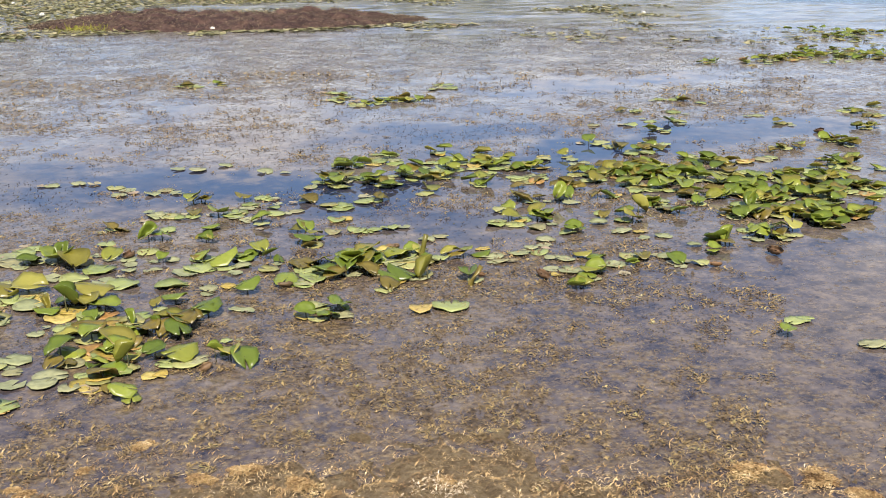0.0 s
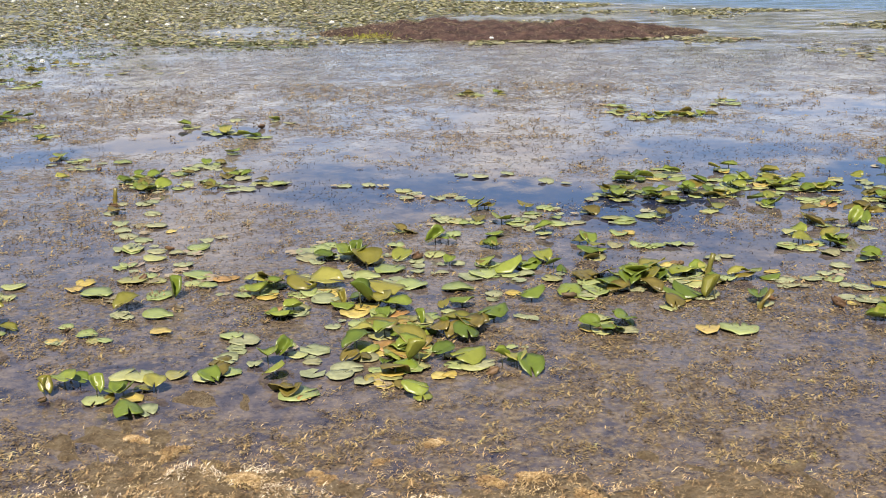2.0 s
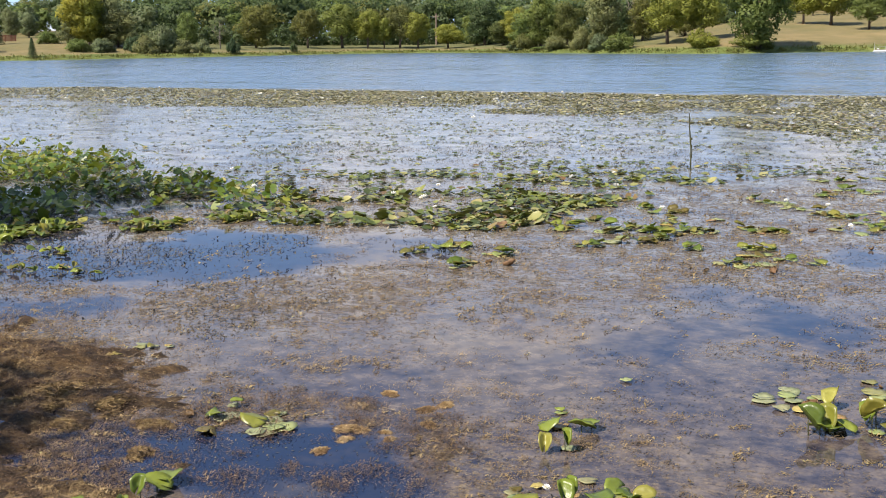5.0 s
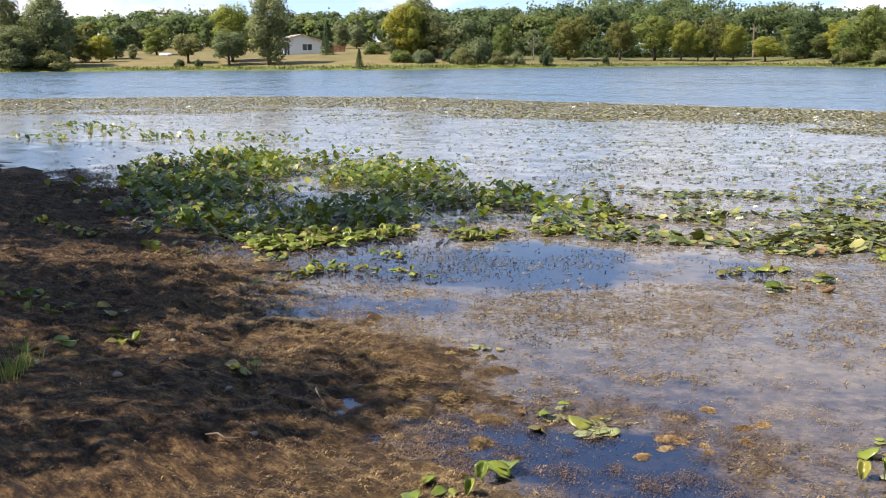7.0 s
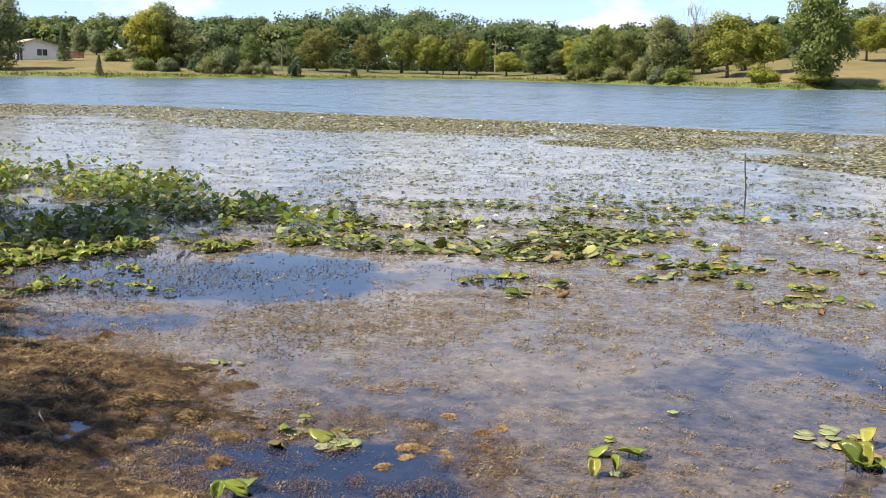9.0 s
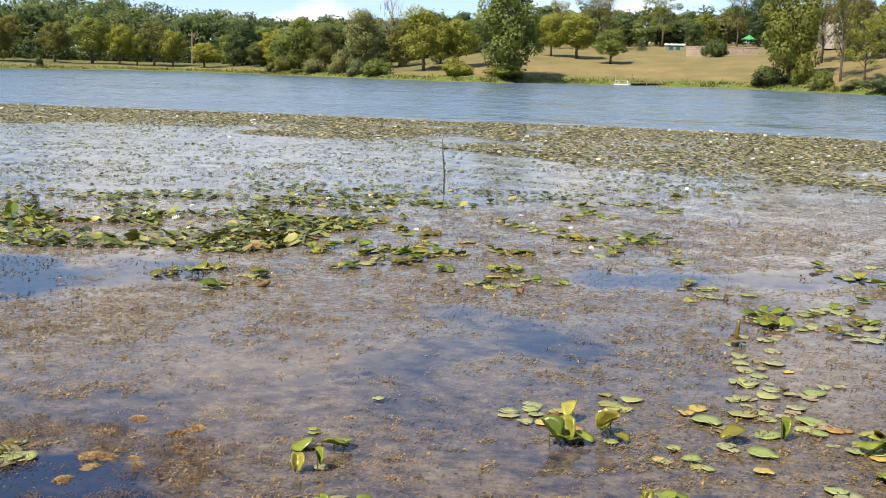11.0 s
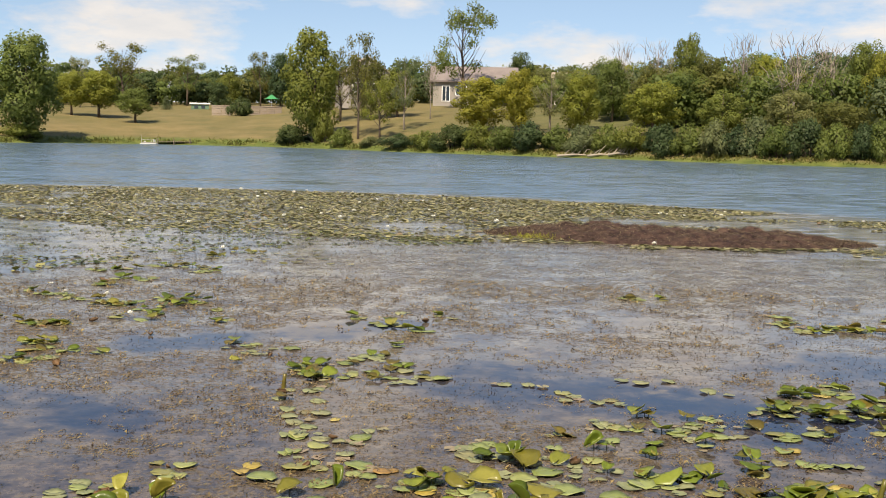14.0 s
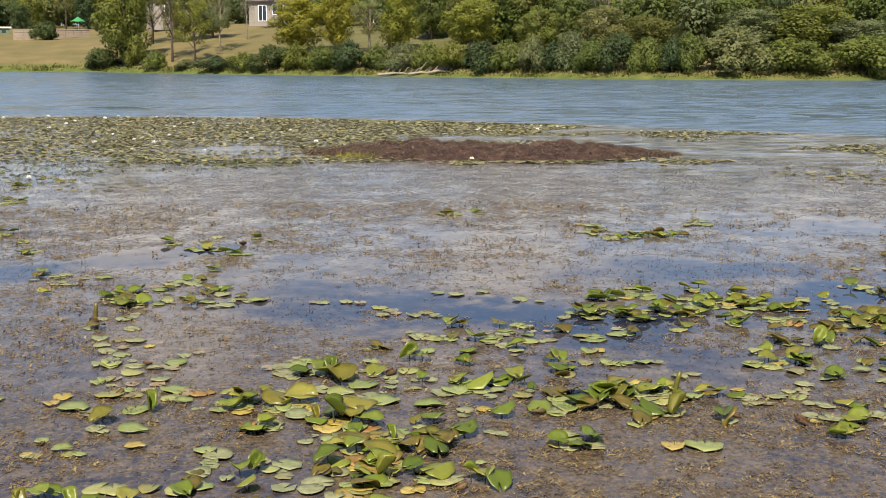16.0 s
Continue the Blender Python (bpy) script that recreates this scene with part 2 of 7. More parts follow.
def fbm(x, y, octaves=4, seed=0):
    total, amp, norm = 0.0, 1.0, 0.0
    for k in range(octaves):
        total = total + amp * value_noise(x * 2**k, y * 2**k, seed + k)
        norm += amp
        amp *= 0.5
    return total / norm


# ---- the lie of the land ----
CX, CY = 0.3, 0.0
AZ = [-180, -120, -90, -67, -57, -50, -46, -40, -36, -32, -27.7, -24, -20, -16.7, -14, -10, -4, 2, 10, 16, 21.7, 27.8, 34, 50, 70, 90, 120, 180]
SHORE = [90, 120, 160, 166, 163, 155, 160, 168, 178, 180, 163, 150, 140, 135, 141, 143, 138, 119, 108, 101, 97, 96, 100, 110, 120, 110, 90, 90]
SLOPE = [0.05, 0.05, 0.06, 0.07, 0.08, 0.09, 0.09, 0.05, 0.04, 0.04, 0.06, 0.08, 0.10, 0.12, 0.13, 0.14, 0.15, 0.16, 0.17, 0.17, 0.17, 0.17, 0.17, 0.17, 0.15, 0.1, 0.05, 0.05]
BANK_X = [-60, -30, -24, -19.5, -17, -12, -9, -7, -5.5, -4.6, -4.0, -3.0, -1.5, 0, 0.6, 1.5, 2, 3, 5, 10, 30, 60]
BANK_Y = [14, 9.0, 8.4, 8.1, 7.7, 6.3, 5.3, 4.5, 4.4, 3.9, 3.3, 2.9, 3.2, 3.5, 3.4, 3.1, 2.8, 2.3, 1.4, -1, -12, -25]
LILY_EDGE = [(-180, 55), (-67, 60), (-57, 58.5), (-48, 55), (-40, 48), (-32, 44), (-25, 41.5), (-19, 39.4), (-12, 39), (-2, 37), (6, 35.2), (16, 33), (28, 30), (45, 27), (180, 27)]


def bearing(x, y):
    return np.degrees(np.arctan2(x - CX, y - CY)), np.hypot(x - CX, y - CY)


def hill(az, r):
    s = np.maximum(r - np.interp(az, AZ, SHORE), 0)
    return 0.35 + np.interp(az, AZ, SLOPE) * 60 * (1 - np.exp(-s / 60))


def ground_z(x, y):
    x, y = np.asarray(x, float), np.asarray(y, float)
    az, r = bearing(x, y)
    near = np.interp(x, BANK_X, BANK_Y) - y
    rough = fbm(x * 1.3, y * 1.3, 5, 3) - 0.5
    fine = fbm(x * 6, y * 6, 3, 11) - 0.5
    dry = np.clip(near, 0, 40)
    z_near = np.where(near > 0, 0.02 + 0.075 * np.minimum(dry, 5) + 0.03 * np.maximum(dry - 5, 0), 0.02 + 0.055 * np.maximum(near, -25))
    close = np.exp(-np.maximum(np.abs(near) - 1.5, 0) / 2.0)
    west = np.clip((-5.5 - x) / 2, 0, 1)
    z_near = z_near + 0.075 * np.clip((-3.2 - x) / 0.8, 0, 1) * close * (fbm(x * 11, y * 11, 3, 23) - 0.5)
    z_near = z_near + west * close * (0.07 * (fbm(x * 4, y * 4, 4, 17) - 0.5) + 0.07 * (fbm(x * 9, y * 9, 3, 19) - 0.5))
    z_near = z_near + close * ((0.16 - 0.09 * west) * rough + 0.06 * fine + 0.05 * (fbm(x * 15, y * 15, 2, 13) - 0.5))
    far = r - np.interp(az, AZ, SHORE)
    z_far = np.where(far > 0, hill(az, r) * np.clip(far / 1.2, 0, 1) + 0.5 * (fbm(x * 0.12, y * 0.12, 3, 5) - 0.5) * np.clip(far / 10, 0, 1), -1.4 * np.clip(-far / 10, 0, 1))
    z = np.where(r < 40, z_near, np.maximum(np.minimum(z_near, -0.3), z_far) * (near < 0) + z_near * (near >= 0))
    return z


def height(x, y):
    return float(ground_z(np.array([x]), np.array([y]))[0])


def segment_near(x, y, ax, ay, bx, by):
    dx, dy = bx - ax, by - ay
    t = np.clip(((x - ax) * dx + (y - ay) * dy) / (dx * dx + dy * dy), 0, 1)
    return np.hypot(x - ax - t * dx, y - ay - t * dy)


# clear lanes in the weed: from, to, half width, how clear
LANES = [
    (1.1, 8.8, 2.7, 7.9, 0.5, 0.75), (2.7, 7.9, 3.6, 6.6, 0.45, 0.6), (3.2, 7.2, 5.6, 8.0, 0.6, 0.6), (5.6, 8.0, 8.0, 8.2, 0.5, 0.7),
    (4.4, 9.4, 6.5, 8.6, 0.4, 0.7), (-9.6, 6.5, -7.2, 7.9, 1.0, 0.95), (-7.6, 7.3, -5.4, 9.0, 0.7, 0.9), (-8.4, 4.9, -6.7, 5.5, 0.45, 0.9),
    (-2.7, 6.1, -1.4, 8.1, 0.32, 0.65), (-2.5, 8.4, -1.4, 7.5, 0.3, 0.65), (-5.6, 5.4, -3.6, 5.2, 0.35, 0.4), (-8.6, 6.1, -6.3, 7.6, 0.7, 0.9), (-4.5, 3.4, -2.7, 4.0, 0.42, 1.0),
    (-1.2, 5.2, 0.6, 4.6, 0.35, 0.5), (2.2, 6.1, 3.6, 6.2, 0.5, 0.5), (6.5, 11.2, 9.5, 11.5, 0.4, 0.55), (-1.4, 10.2, 0.7, 11.6, 0.4, 0.8),
]


def weed_cover(x, y):
    """How much of the water is covered by floating weed, 0 to 1."""
    az, r = bearing(x, y)
    w = 0.76 + 1.25 * (fbm(x * 0.35, y * 0.35, 3, 21) - 0.5) + 0.5 * (fbm(x * 1.6, y * 1.6, 3, 27) - 0.5)
    near = np.interp(x, BANK_X, BANK_Y) - y
    w = w + 0.30 * np.exp(-np.maximum(-near - 0.5, 0) / 0.8) * (x < 3.5) * (x > -4.5) + 0.10 * np.clip((r - 6.5) / 4, 0, 1)
    w = np.clip(w, 0, 1)
    for ax, ay, bx, by, half, clearing in LANES:
        d = segment_near(x, y, ax, ay, bx, by) + (0.3 + 1.7 * half) * (fbm(x * 1.6, y * 1.6, 5, 31) - 0.5)
        edge = np.clip((half * 1.05 - d) / (half * 0.8) + 0.5, 0, 1)
        w = w * (1 - clearing * edge * edge * (3 - 2 * edge))
    clear = np.clip((r - 15) / 5, 0, 1) * np.clip((4 - az) / 14, 0, 1)
    clear = np.maximum(clear, np.clip((r - 21) / 3, 0, 1))
    return np.clip(w * (1 - 0.5 * clear), 0, 1)


# ---- mesh helpers ----
def mesh_from(name, verts, faces, material, smooth=False):
    me = bpy.data.meshes.new(name)
    me.from_pydata([tuple(v) for v in verts] if not isinstance(verts, np.ndarray) else verts.tolist(), [], faces if isinstance(faces, list) else faces.tolist())
    me.materials.append(material)
    if smooth:
        me.polygons.foreach_set("use_smooth", [True] * len(me.polygons))
    me.update()
    return me


def from_bm(name, bm, material, smooth=False):
    me = bpy.data.meshes.new(name)
    bm.to_mesh(me)
    bm.free()
    me.materials.append(material)
    if smooth:
        me.polygons.foreach_set("use_smooth", [True] * len(me.polygons))
    return me


def part(name, data, material, parent, label="", m=None):
    """Links a bmesh or a mesh as one part under a thing or a part."""
    me = from_bm(name, data, material) if isinstance(data, bmesh.types.BMesh) else data
    ob = new(name, me)
    ob.parent = parent
    if m is not None:
        ob.matrix_basis = m
    return tagged(ob, label)


def box(bm, x0, y0, z0, x1, y1, z1, bevel=0.0):
    got = bmesh.ops.create_cube(bm, size=1)["verts"]
    bmesh.ops.transform(bm, matrix=Matrix.Translation(((x0 + x1) / 2, (y0 + y1) / 2, (z0 + z1) / 2)) @ Matrix.Diagonal((x1 - x0, y1 - y0, z1 - z0, 1)), verts=got)
    if bevel:
        edges = list({e for v in got for e in v.link_edges})
        bmesh.ops.bevel(bm, geom=edges, offset=bevel, segments=1, affect="EDGES")
    return bm


def tube(points, radii, sides=6):
    """Vertices and faces of a bent, tapered, closed tube."""
    verts, faces = [], []
    pts = [Vector(p) for p in points]
    for k, p in enumerate(pts):
        way = (pts[min(k + 1, len(pts) - 1)] - pts[max(k - 1, 0)]).normalized()
        side = way.cross(Vector((0.31, 0.17, 0.93)) if abs(way.z) < 0.9 else Vector((1, 0.2, 0))).normalized()
        up = way.cross(side)
        for s in range(sides):
            a = 2 * math.pi * s / sides
            verts.append(tuple(p + radii[k] * (math.cos(a) * side + math.sin(a) * up)))
    for k in range(len(pts) - 1):
        for s in range(sides):
            a, b = k * sides + s, k * sides + (s + 1) % sides
            faces.append((a, b, b + sides, a + sides))
    faces.append(tuple(range(sides))[::-1])
    faces.append(tuple(range((len(pts) - 1) * sides, len(pts) * sides)))
    return verts, faces


def merge(pieces):
    verts, faces = [], []
    for v, f in pieces:
        k = len(verts)
        verts += list(v)
        faces += [tuple(i + k for i in one) for one in f]
    return verts, faces


# ---- ground and water ----
def polar_sheet(radii, angles):
    rr, aa = np.meshgrid(radii, angles, indexing="ij")
    x, y = CX + rr * np.sin(aa), CY + rr * np.cos(aa)
    n, k = len(angles), len(radii)
    i, j = np.meshgrid(np.arange(k - 1), np.arange(n), indexing="ij")
    j2 = (j + 1) % n
    faces = np.stack([i * n + j, (i + 1) * n + j, (i + 1) * n + j2, i * n + j2], -1).reshape(-1, 4)
    return x.ravel(), y.ravel(), faces[:, ::-1]


view_angles = np.radians(np.concatenate([np.arange(-95, 60, 0.55), np.arange(60, 265, 2.5)]))
radii = np.concatenate([[0.004], np.arange(0.2, 8.5, 0.07), np.arange(8.6, 16, 0.15), np.arange(16.1, 24, 0.25), np.geomspace(24.2, 85, 30), np.arange(87, 230, 2.2), np.geomspace(232, 2600, 24)])
gx, gy, gf = polar_sheet(radii, view_angles)
gz = ground_z(gx, gy)


def ground_material():
    m = Nodes("ground")
    sepa = m.add("ShaderNodeSeparateXYZ")
    m.put(m.pos, sepa.inputs[0])
    far = m.attr("far")
    wet = m.step(sepa.outputs[2], 0.10, 0.0)
    mud = m.ramp(m.noise(7.5, 10, 0.78, squash=(0.7, 1.3, 1)), [(0.36, (0.007, 0.004, 0.003)), (0.47, (0.038, 0.021, 0.009)), (0.55, (0.125, 0.072, 0.029)), (0.66, (0.31, 0.205, 0.092))])
    dirt = m.ramp(m.noise(14, 10, 0.78), [(0.36, (0.014, 0.009, 0.005)), (0.48, (0.066, 0.042, 0.020)), (0.64, (0.24, 0.175, 0.095))])
    mat = m.ramp(m.noise(16, 9, 0.75), [(0.3, (0.07, 0.045, 0.022)), (0.45, (0.20, 0.14, 0.068)), (0.58, (0.33, 0.25, 0.14)), (0.75, (0.52, 0.43, 0.28))])
    mud = m.mix(m.attr("straw"), mud, mat)
    near = m.mix(m.step(m.calc("ADD", sepa.outputs[2], m.calc("MULTIPLY", m.noise(2.2, 6, 0.65), 0.22)), 0.34, 0.46), mud, dirt)
    near = m.mix(m.calc("MULTIPLY", wet, 0.45), near, (0.06, 0.042, 0.022))
    lawn = m.ramp(m.noise(0.22, 8, 0.62), [(0.3, (0.098, 0.094, 0.034)), (0.5, (0.150, 0.122, 0.050)), (0.7, (0.205, 0.155, 0.070))])
    green = m.ramp(m.noise(0.8, 7, 0.6), [(0.3, (0.055, 0.080, 0.018)), (0.6, (0.11, 0.135, 0.030)), (0.8, (0.20, 0.18, 0.06))])
    margin = m.calc("ADD", m.attr("margin"), m.calc("MULTIPLY", m.calc("SUBTRACT", m.noise(0.35, 5), 0.5), 0.9))
    lawn = m.mix(m.step(margin, 0.35, 0.65), lawn, green)
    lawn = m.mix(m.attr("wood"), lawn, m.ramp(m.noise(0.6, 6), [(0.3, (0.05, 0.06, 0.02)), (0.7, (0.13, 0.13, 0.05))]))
    m.bump(m.noise(22, 10, 0.78), 1.0, 0.06)
    return m.set(m.mix(far, near, lawn), 0.9, 0.25)


GROUND = ground_material()
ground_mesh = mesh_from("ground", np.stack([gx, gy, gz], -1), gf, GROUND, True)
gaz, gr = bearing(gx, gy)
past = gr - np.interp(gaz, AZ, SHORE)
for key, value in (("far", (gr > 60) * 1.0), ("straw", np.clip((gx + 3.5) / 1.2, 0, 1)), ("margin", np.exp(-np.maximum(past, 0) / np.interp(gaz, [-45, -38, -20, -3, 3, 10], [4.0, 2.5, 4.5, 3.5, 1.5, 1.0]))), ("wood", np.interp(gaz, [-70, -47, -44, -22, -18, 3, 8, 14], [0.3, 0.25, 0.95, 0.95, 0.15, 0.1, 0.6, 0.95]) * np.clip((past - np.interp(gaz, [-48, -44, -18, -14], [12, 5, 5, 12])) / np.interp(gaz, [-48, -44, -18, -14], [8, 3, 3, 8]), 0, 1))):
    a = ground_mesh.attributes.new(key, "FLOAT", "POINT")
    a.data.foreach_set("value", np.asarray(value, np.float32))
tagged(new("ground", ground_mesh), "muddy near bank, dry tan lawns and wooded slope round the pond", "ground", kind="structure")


def water_material():
    m = Nodes("pond_water")
    weed, opened = m.attr("weed"), m.attr("open")
    bits = m.noise(95, 6, 0.8)
    tufts = m.noise(17, 4, 0.66)
    clump = m.noise(3.6, 6, 0.7)
    level = m.calc("ADD", m.calc("MULTIPLY", bits, 0.20), m.calc("ADD", m.calc("MULTIPLY", tufts, 0.52), m.calc("MULTIPLY", clump, 0.28)))
    edge = m.calc("SUBTRACT", 0.62, m.calc("MULTIPLY", weed, 0.155))
    mask = m.calc("MULTIPLY", m.calc("SUBTRACT", level, edge), 16.0, True)
    mask = m.calc("MULTIPLY", mask, m.calc("MULTIPLY", weed, 2.0, True))
    mask = m.calc("MULTIPLY", mask, 0.78)
    tan = m.ramp(m.noise(30, 6, 0.72), [(0.36, (0.022, 0.015, 0.011)), (0.49, (0.080, 0.058, 0.034)), (0.60, (0.155, 0.116, 0.062)), (0.78, (0.30, 0.24, 0.135))])
    film_sheen = m.attr("film_sheen")
    below = m.ramp(m.noise(6, 7, 0.7), [(0.34, (0.012, 0.011, 0.018)), (0.5, (0.060, 0.050, 0.050)), (0.68, (0.150, 0.118, 0.088))])
    below = m.mix(m.step(m.calc("ADD", weed, m.calc("ADD", m.calc("MULTIPLY", m.noise(2.2, 7, 0.75), 1.1), m.calc("MULTIPLY", film_sheen, 0.4))), 0.56, 1.0), (0.008, 0.015, 0.038), below)
    # pale dusty film; its colour also carries the sky's sheen, growing with distance
    below = m.mix(m.calc("MULTIPLY", film_sheen, m.step(m.noise(2.0, 6, 0.7), 0.40, 0.62)), below, (0.29, 0.28, 0.235))
    below = m.mix(m.calc("MULTIPLY", weed, m.step(m.noise(13, 5, 0.66), 0.48, 0.62)), below, m.ramp(m.noise(36, 4, 0.65), [(0.4, (0.020, 0.013, 0.010)), (0.62, (0.17, 0.125, 0.075))]))
    # blue in the open reach's base colour stands for reflected sky
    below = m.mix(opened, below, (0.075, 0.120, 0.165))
    col = m.mix(mask, below, tan)

    def slopes(scale, squash, size):
        mp = m.add("ShaderNodeMapping")
        mp.inputs["Scale"].default_value = squash
        m.put(m.pos, mp.inputs[0])
        nz = m.add("ShaderNodeTexNoise")
        nz.inputs["Scale"].default_value, nz.inputs["Detail"].default_value, nz.inputs["Roughness"].default_value = scale, 4, 0.6
        m.put(mp.outputs[0], nz.inputs["Vector"])
        sub_v = m.add("ShaderNodeVectorMath")
        sub_v.operation = "SUBTRACT"
        m.put(nz.outputs["Color"], sub_v.inputs[0])
        sub_v.inputs[1].default_value = (0.5, 0.5, 0.5)
        mul = m.add("ShaderNodeVectorMath")
        mul.operation = "MULTIPLY"
        m.put(sub_v.outputs[0], mul.inputs[0])
        mul.inputs[1].default_value = (size, size, 0)
        return mul.outputs[0]

    def join(a, b):
        v = m.add("ShaderNodeVectorMath")
        m.put(a, v.inputs[0])
        m.put(b, v.inputs[1])
        return v.outputs[0]

    tilt = m.mix(opened, slopes(5, (1, 1, 1), 0.035), slopes(2.0, (0.42, 1.2, 1), 1.6))
    tilt = join(tilt, m.mix(mask, (0.0, 0.0, 0.0), slopes(45, (1, 1, 1), 1.2)))
    upright = join(tilt, (0.0, 0.0, 1.0))
    norm = m.add("ShaderNodeVectorMath")
    norm.operation = "NORMALIZE"
    m.put(upright, norm.inputs[0])
    m.put(norm.outputs[0], m.bsdf.inputs["Normal"])
    rough = m.mix(mask, m.mix(opened, m.mix(film_sheen, (0.03, 0.03, 0.03), (0.15, 0.15, 0.15)), m.ramp(m.noise(0.12, 5, 0.6, squash=(0.5, 1.6, 1)), [(0.35, (0.12, 0.12, 0.12)), (0.65, (0.26, 0.26, 0.26))])), (0.42, 0.42, 0.42))
    m.bsdf.inputs["IOR"].default_value = 1.333
    return m.set(col, rough, 0.5)


wrad = np.concatenate([np.arange(0.5, 14, 0.10), np.geomspace(14, 60, 90)[1:], np.geomspace(60, 340, 40)[1:]])
wx, wy, wf = polar_sheet(wrad, np.radians(np.concatenate([np.arange(-95, 60, 0.6), np.arange(60, 265, 3.0)])))
water_mesh = mesh_from("water", np.stack([wx, wy, 0 * wx], -1), wf, water_material(), True)
waz, wr = bearing(wx, wy)
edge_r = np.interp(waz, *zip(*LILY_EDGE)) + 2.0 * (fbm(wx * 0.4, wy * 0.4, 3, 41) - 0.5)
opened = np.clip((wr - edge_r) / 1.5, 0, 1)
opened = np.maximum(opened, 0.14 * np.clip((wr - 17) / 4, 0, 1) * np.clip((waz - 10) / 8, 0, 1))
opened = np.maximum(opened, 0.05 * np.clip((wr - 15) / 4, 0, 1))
for key, value in (("weed", weed_cover(wx, wy) * (1 - opened)), ("open", opened), ("film_sheen", np.clip((wr - 6) / 8, 0, 1) * np.clip(np.maximum(1.8 * weed_cover(wx, wy) - 0.35, (wr - 15) / 5), 0, 1))):
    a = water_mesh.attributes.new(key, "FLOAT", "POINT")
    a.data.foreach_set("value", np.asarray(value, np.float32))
tagged(new("water", water_mesh), "still pond water with brown floating weed and open blue reach", "water", kind="structure")


# ---- trees ----
def cards(rng, centre, radius, n, size, droop=0.0, shell=0.45):
    """n small folded leaf clumps in an ellipsoid, thicker towards its skin."""
    way = rng.normal(size=(n, 3))
    way /= np.linalg.norm(way, axis=1)[:, None]
    reach = (shell + (1 - shell) * rng.random(n) ** 0.6) * (0.86 + 0.28 * rng.random(n))
    p = np.asarray(centre) + way * reach[:, None] * np.asarray(radius)
    nrm = way * 0.8 + rng.normal(size=(n, 3)) * 0.55 + np.array([0, 0, 0.45])
    nrm /= np.linalg.norm(nrm, axis=1)[:, None]
    a = np.cross(nrm, rng.normal(size=(n, 3)))
    a /= np.linalg.norm(a, axis=1)[:, None] + 1e-9
    b = np.cross(nrm, a)
    s = size * 0.78 * (0.6 + 0.8 * rng.random(n))[:, None]
    q = np.stack([p - a * s, p + a * s * (0.2 + 0.8 * rng.random((n, 1))) - b * s * 0.75, p + a * s * 0.3 + b * s * 0.75 - nrm * s * 0.2], 1)
    q[:, :, 2] -= droop * s
    soft = way * 1.1 + nrm * 0.12 + np.array([0, 0, 0.25])
    return np.stack([q, np.repeat(soft[:, None], 3, 1)], 0).reshape(2, -1, 3)


def crown_mesh(name, points, material):
    """Single leaf clumps as triangles, shaded softly by the lie of the crown they sit on."""
    at, way = points
    at, way = at.reshape(-1, 3, 3), way.reshape(-1, 3, 3)
    face = np.cross(at[:, 1] - at[:, 0], at[:, 2] - at[:, 0])
    turn = (face * way[:, 0]).sum(1) < 0
    at[turn] = at[turn][:, ::-1]
    me = mesh_from(name, at.reshape(-1, 3), np.arange(len(at) * 3).reshape(-1, 3), material, True)
    lie = way.reshape(-1, 3)
    me.normals_split_custom_set_from_vertices((lie / np.linalg.norm(lie, axis=1)[:, None]).tolist())
    return me


def limbs(rng, h, w, start, count, thick, rise=0.5):
    pieces = [tube([(0, 0, -0.4), (0.02 * w, 0, h * 0.25), (-0.03 * w, 0.02 * w, h * 0.55), (0.01 * w, 0, h * 0.9)], [thick * 1.25, thick * 0.85, thick * 0.5, thick * 0.12], 8)]
    for k in range(count):
        a = k * 2.4 + rng.random() * 0.8
        z0 = h * (start + (0.75 - start) * k / count)
        out = w * 0.5 * (0.55 + 0.35 * rng.random()) * (1.0 - 0.4 * k / count)
        z1 = z0 + out * rise * 1.6
        mid = (math.cos(a) * out * 0.5, math.sin(a) * out * 0.5, z0 + (z1 - z0) * 0.4)
        r0 = thick * 0.42 * (1 - 0.5 * k / count)
        pieces.append(tube([(0, 0, z0), mid, (math.cos(a) * out, math.sin(a) * out, z1)], [r0, r0 * 0.6, r0 * 0.15], 5))
        b = a + 0.7
        pieces.append(tube([mid, (mid[0] + math.cos(b) * out * 0.4, mid[1] + math.sin(b) * out * 0.4, mid[2] + out * 0.45)], [r0 * 0.45, r0 * 0.1], 4))
    return merge(pieces)


